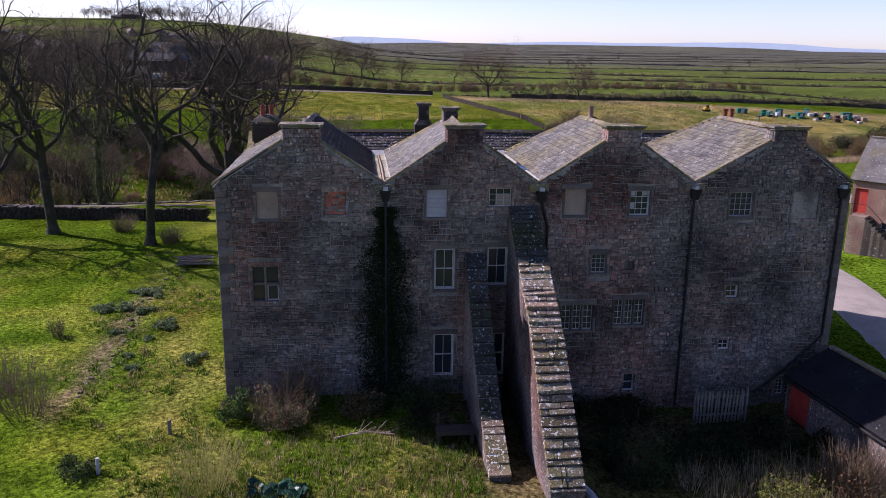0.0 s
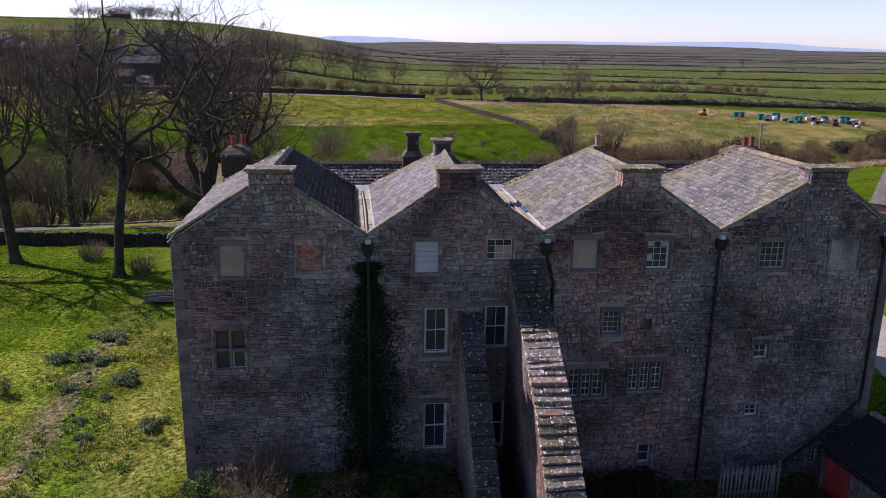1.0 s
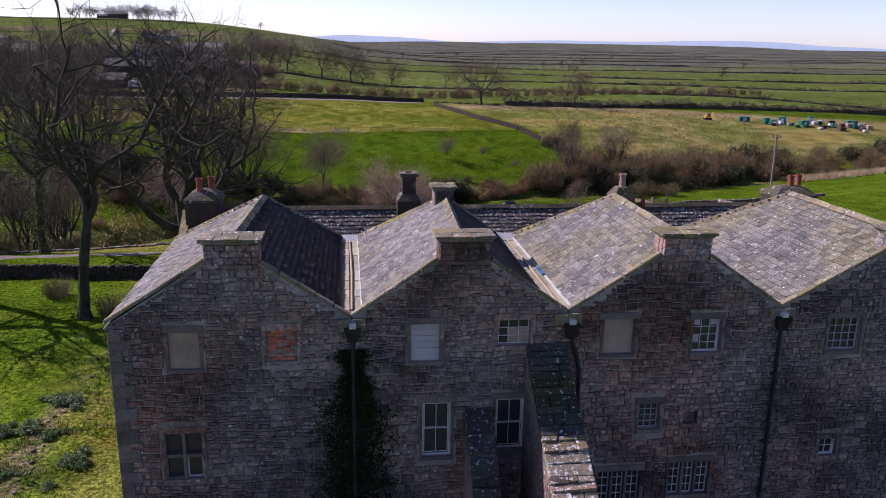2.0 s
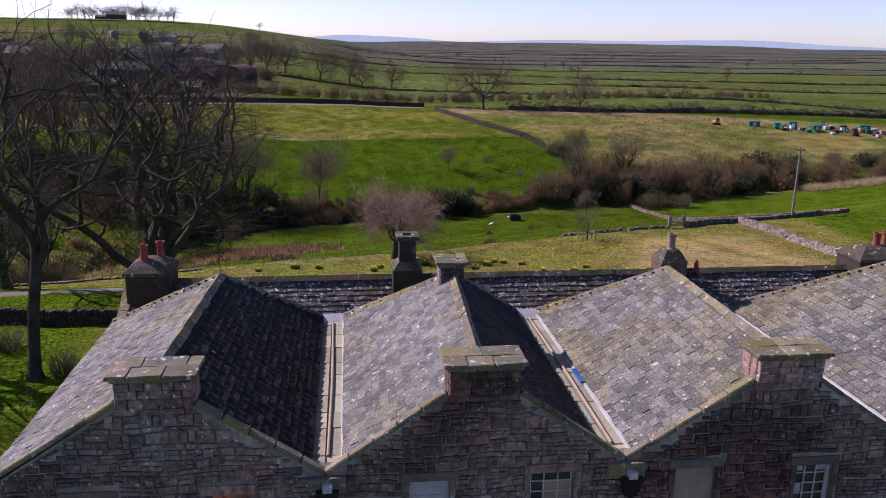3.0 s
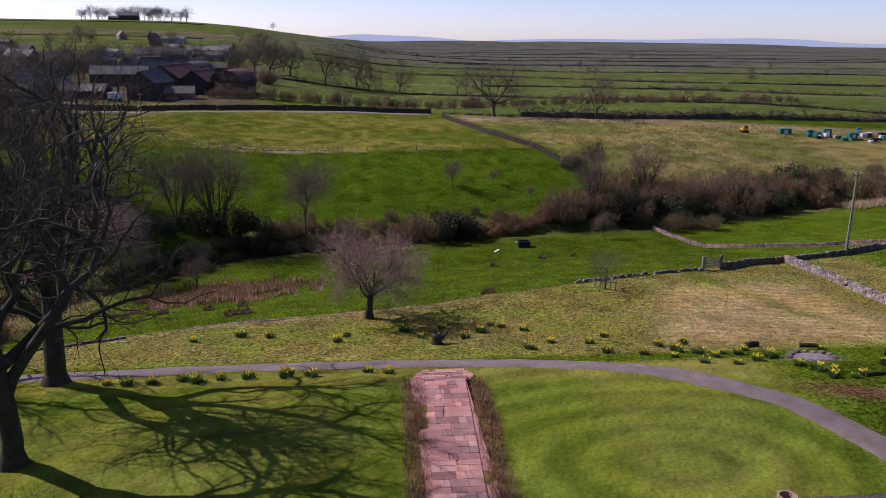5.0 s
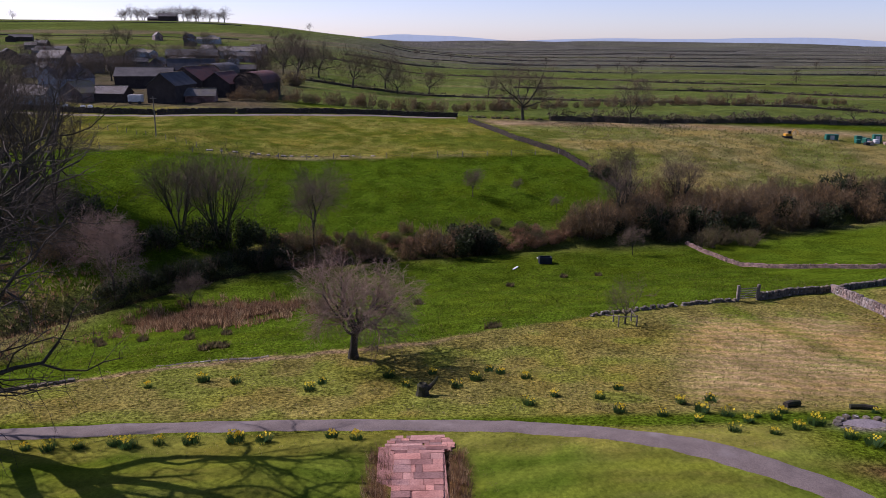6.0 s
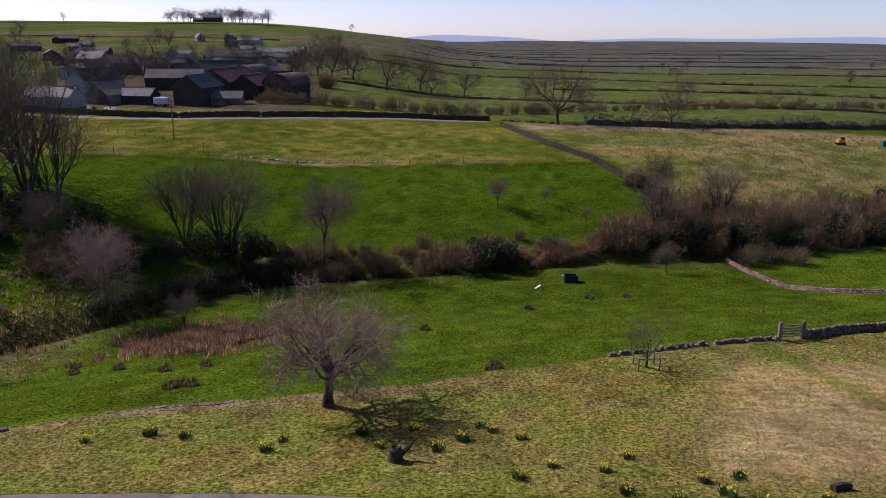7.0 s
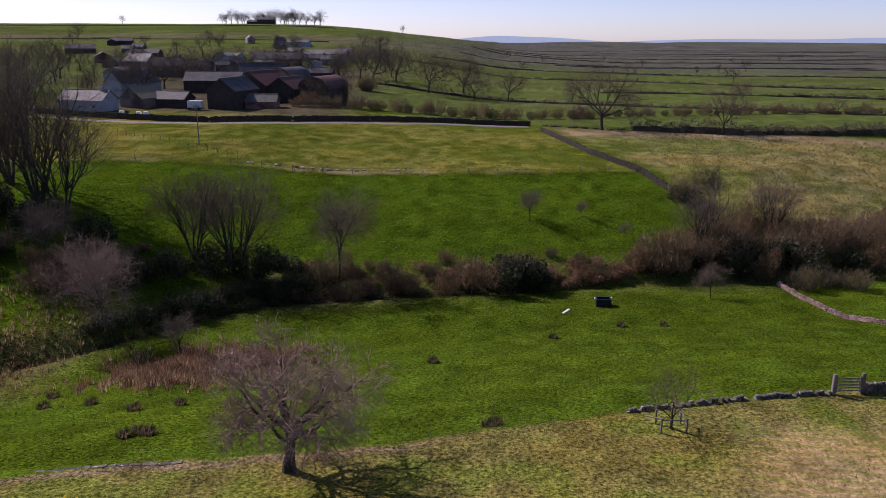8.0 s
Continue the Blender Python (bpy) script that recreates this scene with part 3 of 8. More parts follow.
# far hills beyond the plain; haze is painted into their pale colour and glow
hazy = surface("far_hills_in_haze", [(0.36, 0.44, 0.54), (0.44, 0.51, 0.60)], scale=0.002, fine_mix=0.15, bump=0)
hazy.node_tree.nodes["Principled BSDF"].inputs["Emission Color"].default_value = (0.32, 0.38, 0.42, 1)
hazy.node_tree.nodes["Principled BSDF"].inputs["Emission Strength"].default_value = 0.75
sh = Shape()
bx = np.linspace(-5200, 5200, 160)
bz = 10 + 15 * np.exp(-((bx - 150) / 330) ** 4) + 16 * value_noise(bx * 0.0016, bx * 0 + 3.3, 41) + 6 * value_noise(bx * 0.006, bx * 0 + 7.7, 42) - 10 * smooth_step(300, 3000, np.abs(bx - 900)) + 30 * np.exp(-((bx - 2300) / 700) ** 2)
for x, z in zip(bx, bz):
    sh.v += [(x, 4650.0, -60.0), (x, 4660.0, z)]
sh.f += [(2 * i, 2 * i + 2, 2 * i + 3, 2 * i + 1) for i in range(len(bx) - 1)]
tagged(part("backdrop", sh, hazy), "low hills far beyond the plain, blue with painted haze", "hills", kind="structure")

mid = drive_mid(300)
wide = 2.35 + 2.6 * smooth_step(66, 48, mid[:, 1]) * (mid[:, 0] > 20)
tagged(part("road", ribbon(mid[:236], wide[:236], 0.05), M_tarmac, smooth=True), "narrow worn tarmac drive curving round the lawn", "road", kind="structure")
tagged(part("road", ribbon(mid[232:], wide[232:], 0.07), M_gravel, smooth=True), "pale gravel drive beside the house", "road", kind="structure")

# ---------------------------------------------------------------- manor house
VALLEY = [-5.65, 1.15, 7.62, 14.45, 21.6]
APEX = [-2.2, 4.43, 11.16, 18.5]
EAVE, RIDGE, REAR, HIP_Y, WING_Y = 9.32, 11.55, 32.0, 39.5, 41.9
rnd = random.Random(4)
house = thing("manor_house", "large old sandstone manor house with four gabled slate roofs", "house", at=(8, 39, 0))

OPENINGS = [  # x0, x1, z0, z1, kind
    (-4.05, -3.19, 7.91, 9.04, "board"), (-1.29, -0.43, 8.08, 9.03, "brick"), (2.89, 3.75, 7.92, 9.10, "pale"), (5.51, 6.50, 8.34, 9.16, "bars"),
    (-4.35, -3.30, 4.38, 5.88, "cross"), (3.25, 4.13, 4.76, 6.56, "sash"), (3.25, 4.15, 0.75, 2.72, "sash"), (5.52, 6.41, 4.90, 6.60, "sash"), (5.52, 6.41, 0.75, 2.72, "sash"),
    (8.78, 9.73, 7.97, 9.10, "board"), (11.64, 12.51, 7.93, 9.02, "small12"), (10.12, 10.79, 5.36, 6.24, "small9"), (11.58, 12.05, 5.50, 5.92, "niche"),
    (8.92, 10.32, 2.75, 3.92, "triple"), (11.31, 12.65, 2.94, 4.13, "triple"), (11.97, 12.48, -0.27, 0.56, "slit"),
    (16.15, 17.21, 7.84, 8.93, "old12"), (19.02, 20.19, 7.74, 8.94, "stone"), (16.39, 16.97, 4.12, 4.72, "four"), (16.31, 16.85, 1.63, 2.11, "four"), (19.35, 20.26, -0.71, 0.04, "pair"),
]


def pierced_wall(x0, x1, z0, z1, holes, yf, yb):
    """A wall along x with openings right through it."""
    xs = sorted({x0, x1, *[v for h in holes for v in h[:2] if x0 < v < x1]})
    zs = sorted({z0, z1, *[v for h in holes for v in h[2:4] if z0 < v < z1]})
    solid = {}
    for i in range(len(xs) - 1):
        for j in range(len(zs) - 1):
            cx, cz = (xs[i] + xs[i + 1]) / 2, (zs[j] + zs[j + 1]) / 2
            solid[i, j] = not any(h[0] < cx < h[1] and h[2] < cz < h[3] for h in holes)
    sh = Shape()
    for (i, j), s in solid.items():
        if not s:
            continue
        a, b, c, d = xs[i], xs[i + 1], zs[j], zs[j + 1]
        sh.add([(a, yf, c), (b, yf, c), (b, yf, d), (a, yf, d)], [(0, 1, 2, 3)])
        sh.add([(a, yb, c), (b, yb, c), (b, yb, d), (a, yb, d)], [(3, 2, 1, 0)])
        for di, dj, quad in ((-1, 0, [(a, yf, c), (a, yf, d), (a, yb, d), (a, yb, c)]), (1, 0, [(b, yf, d), (b, yf, c), (b, yb, c), (b, yb, d)]),
                             (0, -1, [(b, yf, c), (a, yf, c), (a, yb, c), (b, yb, c)]), (0, 1, [(a, yf, d), (b, yf, d), (b, yb, d), (a, yb, d)])):
            if not solid.get((i + di, j + dj), False):
                sh.add(quad, [(0, 1, 2, 3)])
    return sh


HOLES = [o for o in OPENINGS if o[4] != "stone"]
wall_rear = part("wall", pierced_wall(VALLEY[0], VALLEY[4], -2.4, EAVE, HOLES, REAR + 0.03, REAR + 0.6), M_mortar, house, "rear wall of weathered red and grey rubble stone")
for i in range(4):
    g = [(VALLEY[i], EAVE), (VALLEY[i + 1], EAVE), (APEX[i], RIDGE + 0.02)]
    part("gable", Shape().prism(g, REAR + 0.03, REAR + 0.2), M_mortar, house)
side = Shape().box(VALLEY[0], VALLEY[0] + 0.6, REAR + 0.6, 46.3, -2.4, 9.15)
part("wall", side, M_stone, house, "side wall of grey rubble stone")
part("wall", Shape().box(VALLEY[4] - 0.6, VALLEY[4], REAR + 0.6, 46.3, -2.4, 9.15), M_stone, house, "side wall of grey rubble stone")
part("wall", Shape().box(VALLEY[0], VALLEY[4], 46.3, 46.85, -2.4, 8.2), M_stone, house, "front wall of sandstone")
# end gables of the front range
for x0, x1 in ((VALLEY[0], VALLEY[0] + 0.5), (VALLEY[4] - 0.5, VALLEY[4])):
    sh = Shape()
    prof = [(40.9, 8.6), (46.3, 8.2), (46.3, 8.6), (43.0, 10.3), (42.6, 10.0), (40.9, 9.0)]
    n = len(prof)
    sh.add([(x0, y, z) for y, z in prof] + [(x1, y, z) for y, z in prof],
           [tuple(range(n)), tuple(range(2 * n - 1, n - 1, -1))] + [(i, n + i, n + (i + 1) % n, (i + 1) % n) for i in range(n)])
    part("gable", sh, M_coping, house)
# parapet of the front, in lengths of different height
for x0, x1, z in ((-5.65, -2.1, 9.22), (-2.1, 3.0, 8.96), (3.0, 6.75, 9.08), (6.75, 14.9, 8.92), (14.9, 18.2, 9.03), (18.2, 21.6, 8.78)):
    part("parapet", Shape().box(x0 + 0.004, x1 - 0.004, 46.35, 46.8, 8.19, z - 0.1), M_shade_stone, house)
    x = x0
    while x < x1 - 0.1:
        w = min(rnd.uniform(0.7, 1.2), x1 - x)
        part("parapet_stone", Shape().block(x + 0.006, x + w - 0.006, 46.36, 46.82, z - 0.1 + rnd.uniform(0, 0.004), z - 0.03 + rnd.uniform(-0.01, 0.02), 0.03), M_weather, house)
        x += w
    if x0 > -5:
        part("parapet_return", Shape().block(x0 - 0.2, x0 + 0.2, 45.7, 46.22, 8.2, max(z, 9.0) + 0.03, 0.04), M_weather, house)
part("roof_gutter", Shape().box(VALLEY[0] + 0.5, VALLEY[4] - 0.5, 45.2, 46.34, 8.1, 8.25), M_shade_stone, house)
sky_light = Shape()
for k in range(4):
    sky_light.box(-4.9 + k * 0.62, -4.86 + k * 0.62, 45.25, 45.9, 8.62, 8.68)
sky_light.box(-4.9, -3.0, 45.25, 45.3, 8.6, 8.66).box(-4.9, -3.0, 45.88, 45.93, 8.6, 8.66)
rl = part("rooflight", sky_light, M_white, house, "white-barred rooflight behind the parapet")
part("pane", Shape().box(-4.86, -3.04, 45.3, 45.88, 8.60, 8.62), M_glass, rl)
part("curb", Shape().box(-4.95, -2.95, 45.2, 45.98, 8.25, 8.6), M_wood, rl)


def quad_slab(a, b, c, d, thick):
    """A slab under the four (or three) corners given."""
    top = [Vector(p) for p in (a, b, c, d) if p is not None]
    nrm = (top[1] - top[0]).cross(top[2] - top[0]).normalized()
    n = len(top)
    return Shape().add([tuple(p) for p in top] + [tuple(p - nrm * thick) for p in top],
                       [tuple(range(n)), tuple(range(2 * n - 1, n - 1, -1))] + [(i, n + i, n + (i + 1) % n, (i + 1) % n)[::-1] for i in range(n)])


def wing_corners(i):
    xl = VALLEY[i] + (0.36 if i else -0.14)
    xr = VALLEY[i + 1] - (0.36 if i < 3 else -0.14)
    return xl, xr


HIP = [(0.2, -0.09), (0.33, -0.14), (0.30, -0.12), (0.30, -0.10)]  # how far each old ridge has wandered and sunk at its hip


def settled(p, i):
    """A point of wing i's roof, moved with its crooked ridge."""
    p = Vector(p)
    k = max(0.0, (p.y - REAR) / (HIP_Y - REAR)) * max(0.0, min(1.1, (p.z - EAVE) / (RIDGE - EAVE)))
    return p + Vector((HIP[i][0] * k, 0, HIP[i][1] * k))


SLOPES = []  # eave start, along, up, normal, length, rise, length at the top start, at the top end, material
for i in range(4):
    xl, xr = wing_corners(i)
    ax = APEX[i]
    front, hip = (ax, REAR + 0.02, RIDGE - 0.12), settled((ax, HIP_Y, RIDGE), i) - Vector((0, 0, 0.12))
    low = EAVE - 0.12
    part("roof", quad_slab((xl, WING_Y, low), (xl, REAR + 0.02, low), front, hip, 0.08), M_slate_dark, house)
    part("roof", quad_slab((xr, REAR + 0.02, low), (xr, WING_Y, low), hip, front, 0.08), M_slate_dark, house)
    part("roof", quad_slab((xr, WING_Y, low), (xl, WING_Y, low), hip, None, 0.08), M_slate_dark, house)
    for sgn, xe in ((-1, xl), (1, xr)):
        up = Vector(((ax - xe), 0, RIDGE - EAVE + 0.03))
        ln = up.length
        up.normalize()
        nrm = Vector((sgn * up.z, 0, abs(up.x)))
        SLOPES.append((Vector((xe, REAR + 0.06, EAVE - 0.03)), Vector((0, 1, 0)), up, nrm, WING_Y - REAR - 0.06, ln, 0.0, HIP_Y - REAR - 0.06, i, sgn))
    back = Vector((ax, HIP_Y, RIDGE)) - Vector((ax, WING_Y, EAVE - 0.03))
    ln = back.length
    back.normalize()
    SLOPES.append((Vector((xl, WING_Y, EAVE - 0.03)), Vector((1, 0, 0)), back, Vector((0, back.z, -back.y)), xr - xl, ln, ax - xl, ax - xl, i, 0))
# front range
part("roof", quad_slab((VALLEY[0] + 0.5, 41.75, 9.2), (VALLEY[4] - 0.5, 41.75, 9.2), (VALLEY[4] - 0.5, 42.94, 10.28), (VALLEY[0] + 0.5, 42.94, 10.28), 0.08), M_slate_dark, house)
part("roof", quad_slab((VALLEY[4] - 0.5, 45.25, 8.25), (VALLEY[0] + 0.5, 45.25, 8.25), (VALLEY[0] + 0.5, 42.94, 10.28), (VALLEY[4] - 0.5, 42.94, 10.28), 0.08), M_slate_dark, house)
fr_up = Vector((0, 1.19, 1.08))
fr_len = fr_up.length
fr_up.normalize()
SLOPES.append((Vector((VALLEY[0] + 0.5, 41.75, 9.2)), Vector((1, 0, 0)), fr_up, Vector((0, -fr_up.z, fr_up.y)), VALLEY[4] - VALLEY[0] - 1.0, fr_len, 0.0, VALLEY[4] - VALLEY[0] - 1.0, 9, 0))

# valley gutters with lead edges and a pipe along them
for i in (1, 2, 3):
    x = VALLEY[i]
    gut = part("valley_gutter", Shape().box(x - 0.42, x + 0.42, REAR + 0.56, 41.8, 8.95, 9.17), M_gutter, house, "stone and lead valley gutter")
    y = REAR + 0.05
    while y < 41.5:
        w = min(rnd.uniform(0.8, 1.3), 41.75 - y)
        for x0, x1 in ((x - 0.33, x - 0.04), (x + 0.04, x + 0.33)):
            part("slab", Shape().block(x0, x1, y + 0.01, y + w - 0.01, 9.171, 9.21 + rnd.uniform(0, 0.02), 0.015), M_gutter, gut)
        y += w
    part("lead_flashing", Shape().box(x + 0.30, x + 0.44, REAR + 0.1, 41.8, 9.18, 9.265), M_lead, gut)
    part("pipe", Shape().tube([(x + 0.02, 33.0, 9.25), (x + 0.05, 37.0, 9.26), (x, 41.5, 9.26)], [0.035] * 3, 8), M_board, gut)
    part("outlet", Shape().block(x - 0.42, x + 0.42, REAR - 0.12, REAR + 0.55, 9.0, 9.34, 0.03), M_coping, house)
# this flat blue sheet stands in for a bluish reflection at the gutter's edge
part("tarpaulin", Shape().block(VALLEY[2] + 0.22, VALLEY[2] + 0.52, 36.2, 37.1, 9.27, 9.31, 0.02), surface("blue_plastic", [(0.02, 0.08, 0.22), (0.04, 0.12, 0.3)], fine_mix=0.2, bump=0.2, rough=0.4), house, "flat blue sheet standing in for a reflection")
part("lead_apron", quad_slab((VALLEY[0] + 0.5, 41.58, 9.2), (VALLEY[4] - 0.5, 41.58, 9.2), (VALLEY[4] - 0.5, 41.9, 9.42), (VALLEY[0] + 0.5, 41.9, 9.42), 0.03), M_lead, house)


def stack(x0, x1, y0, y1, z0, z1, name="chimney_stub"):
    """The stub of a chimney: rubble body with a cap of mossy slabs."""
    body = part(name, Shape().block(x0 + 0.03, x1 - 0.03, y0 + 0.03, y1 - 0.03, z0, z1 - 0.165, 0.03), M_shade_stone, house)
    z = z0
    while z < z1 - 0.22:   # rough courses on the faces
        h = min(rnd.uniform(0.13, 0.22), z1 - 0.17 - z)
        x = x0
        while x < x1 - 0.02:
            w = min(rnd.uniform(0.2, 0.48), x1 - x)
            part("stone", Shape().block(x + 0.008, x + w - 0.008, y0 - rnd.uniform(0.0, 0.025), y0 + 0.12, z + 0.008, z + h - 0.006, 0.018), M_stone, body)
            x += w
        for xa, xb in ((x0 - 0.012, x0 + 0.1), (x1 - 0.1, x1 + 0.012)):
            part("stone", Shape().block(xa, xb, y0 + 0.125, (y0 + y1) / 2 - 0.008, z + 0.008, z + h - 0.006, 0.018), M_stone, body)
            part("stone", Shape().block(xa, xb, (y0 + y1) / 2 + 0.008, y1, z + 0.008, z + h - 0.006, 0.018), M_stone, body)
        z += h
    for layer, (za, over) in enumerate(((z1 - 0.165, 0.06), (z1 - 0.085, 0.13))):   # two courses of long flat slabs
        for ya, yb in ((y0 - over, (y0 + y1) / 2), ((y0 + y1) / 2, y1 + over)):
            x = x0 - over
            while x < x1 + over - 0.05:
                w = min(rnd.uniform(0.42, 0.95), x1 + over - x)
                if x1 + over - x - w < 0.2:
                    w = x1 + over - x
                m = pose(x + w / 2, (ya + yb) / 2, za, rnd.uniform(-2.2, 2.2), rnd.uniform(-1.8, 1.8), rnd.uniform(-3, 3))
                part("cap_stone", Shape().block(-w / 2 + 0.004, w / 2 - 0.004, -(yb - ya) / 2 + 0.004, (yb - ya) / 2 - 0.004, 0.0, 0.078 + rnd.uniform(0, 0.012), 0.022, m), M_coping, body)
                x += w
    return body


def pot(cx, cy, z, h, r, mat, parent):
    p = part("chimney_pot", Shape().lathe(cx, cy, [(r * 1.1, z - 0.05), (r * 1.1, z + 0.06), (r * 0.92, z + 0.1), (r * 0.86, z + h - 0.1), (r * 1.08, z + h - 0.08), (r * 1.1, z + h),
                                                   (r * 0.85, z + h), (r * 0.8, z + h - 0.25), (0.001, z + h - 0.26)], 14), mat, parent, smooth=False)
    return p


for i in range(4):
    stack(APEX[i] - 0.72, APEX[i] + 0.78, REAR - 0.02, REAR + 0.75, RIDGE - 0.65, 11.78)
stack(4.33, 5.05, 39.1, 39.85, 10.9, 11.92)
# tall chimney with a slab top
c2 = part("chimney", Shape().block(3.14, 4.12, 42.25, 43.25, 9.2, 10.72, 0.02), M_shade_stone, house)
sh = Shape()
a = [(3.14, 42.25), (4.12, 42.25), (4.12, 43.25), (3.14, 43.25)]
b = [(3.34, 42.42), (3.94, 42.42), (3.94, 43.08), (3.34, 43.08)]
sh.add([(x, y, 10.72) for x, y in a] + [(x, y, 10.98) for x, y in b], [(0, 1, 5, 4), (1, 2, 6, 5), (2, 3, 7, 6), (3, 0, 4, 7), (4, 5, 6, 7)])
part("shoulder", sh, M_weather, c2)
part("shaft", Shape().block(3.36, 3.92, 42.45, 43.05, 10.98, 11.72, 0.02), M_shade_stone, c2)
sh = Shape()
for x0, x1, y0, y1 in ((3.26, 3.50, 42.34, 43.16), (3.78, 4.02, 42.34, 43.16), (3.50, 3.78, 42.34, 42.62), (3.50, 3.78, 42.88, 43.16)):
    sh.box(x0, x1, y0, y1, 11.72, 11.86)
part("slab", sh, M_weather, c2)
part("flue_lead", quad_slab((3.05, 42.0, 9.46), (4.2, 42.0, 9.46), (4.2, 42.3, 9.75), (3.05, 42.3, 9.75), 0.03), M_lead, c2)
# chimney with a single pot and a dish
c3 = part("chimney", Shape().block(12.42, 13.36, 42.25, 43.22, 9.2, 10.8, 0.03), M_brownstone, house)
sh = Shape()
a = [(12.40, 42.23), (13.38, 42.23), (13.38, 43.24), (12.40, 43.24)]
b = [(12.68, 42.5), (13.15, 42.5), (13.15, 43.0), (12.68, 43.0)]
sh.add([(x, y, 10.8) for x, y in a] + [(x, y, 11.2) for x, y in b], [(0, 1, 5, 4), (1, 2, 6, 5), (2, 3, 7, 6), (3, 0, 4, 7), (4, 5, 6, 7)])
part("shoulder", sh, M_weather, c3)
pot(12.92, 42.75, 11.16, 0.6, 0.15, M_clay_pale, c3)
dish = Shape().lathe(0, 0, [(0.001, 0.02), (0.12, 0.03), (0.22, 0.07), (0.29, 0.14), (0.30, 0.14), (0.23, 0.055), (0.12, 0.012), (0.001, 0.0)], 18)
dish.moved(pose(13.72, 42.5, 10.55, 78, 0, 62))
d = part("satellite_dish", dish, M_clay, house, "rust-red round satellite dish on the chimney", smooth=True)
part("bracket", Shape().tube([(13.44, 42.6, 10.45), (13.62, 42.55, 10.48), (13.70, 42.52, 10.55)], [0.02] * 3, 6).tube([(13.7, 42.5, 10.5), (13.8, 42.2, 10.35)], [0.012] * 2, 5), M_iron, d)
# end chimneys with red pots
for x0, x1, pots in ((-5.4, -4.05, ((-4.85, 42.6), (-4.45, 43.1))), (19.75, 22.0, ((20.7, 42.8), (21.15, 42.95)))):
    x1 = min(x1, 21.58)
    ch = part("chimney", Shape().block(x0, x1, 42.15, 43.55, 8.9, 10.75, 0.03), M_shade_stone, house)
    sh = Shape()
    for inset, z in ((-0.05, 10.74), (-0.05, 10.84), (0.12, 11.0), (0.32, 11.14), (0.5, 11.2)):
        sh.v += [(x0 + inset, 42.15 + inset, z), (x1 - inset, 42.15 + inset, z), (x1 - inset, 43.55 - inset, z), (x0 + inset, 43.55 - inset, z)]
    sh.f += [(4 * k + i, 4 * k + (i + 1) % 4, 4 * k + 4 + (i + 1) % 4, 4 * k + 4 + i) for k in range(4) for i in range(4)] + [(16, 17, 18, 19), (3, 2, 1, 0)]
    part("haunching", sh, M_weather, ch)
    for cx, cy in pots:
        pot(cx, cy, 11.08, 0.58, 0.135, M_clay, ch)

# raking buttress walls against the rear
def buttress(x0, x1, top, foot, step, lay, smooth_to, pale_to):
    """A raking wall; its slabs lie with the slope above smooth_to and below pale_to (distances along y), stepped between."""
    b = part("buttress", Shape().add([(x, y, z - 0.1) for x in (x0, x1) for y, z in top] + [(x, y, foot) for x in (x0, x1) for y, z in top],
             [tuple(range(len(top))) + tuple(range(3 * len(top) - 1, 2 * len(top) - 1, -1)),
              tuple(range(2 * len(top) - 1, len(top) - 1, -1)) + tuple(range(3 * len(top), 4 * len(top)))] +
             [(i, len(top) + i, len(top) + i + 1, i + 1) for i in range(len(top) - 1)] + [(len(top) - 1, 2 * len(top) - 1, 4 * len(top) - 1, 3 * len(top) - 1)]), M_stone, house, "raking rubble buttress wall")
    ys, zs = [p[0] for p in top][::-1], [p[1] for p in top][::-1]
    y = ys[-1]
    while y > ys[0] + 0.05:
        d = min(step * rnd.uniform(0.6, 1.5), y - ys[0])
        za, zb = np.interp(y, ys, zs), np.interp(y - d, ys, zs)
        n = rnd.choice((1, 2, 2, 3)) if x1 - x0 > 1 else rnd.choice((1, 1, 2))
        cuts = [x0 - 0.04] + sorted(rnd.uniform(x0 + 0.25, x1 - 0.25) for _ in range(n - 1)) + [x1 + 0.04]
        for a, c in zip(cuts[:-1], cuts[1:]):
            even = y > smooth_to or y < pale_to
            pitch = math.atan2(za - zb, d) * (rnd.uniform(0.75, 1.0) if even else rnd.uniform(*lay))
            m = pose((a + c) / 2, y - d / 2, (za + zb) / 2 - 0.06, math.degrees(pitch), rnd.uniform(-2, 2), 0)
            # above smooth_to the roof's shadow is part of the slab colour
            part("slab", Shape().block(-(c - a) / 2 + 0.008, (c - a) / 2 - 0.008, -d * 0.6, d * 0.6, -0.09, rnd.uniform(0.04, 0.1), 0.025, m), M_shade_slab if y > smooth_to else M_lichen, b)
        y -= d
    return b


buttress(4.58, 5.34, [(31.98, 6.35), (31.3, 6.0), (29.2, 3.75), (26.8, 1.45), (24.6, 0.15)], -2, 0.34, (0.3, 0.6), 26.9, 26.9)
buttress(6.40, 7.58, [(31.98, 8.45), (30.8, 7.4), (29.1, 6.2), (26.7, 4.45), (24.8, 2.3), (23.0, 0.4)], -2, 0.2, (0.4, 1.0), 29.9, 25.6)


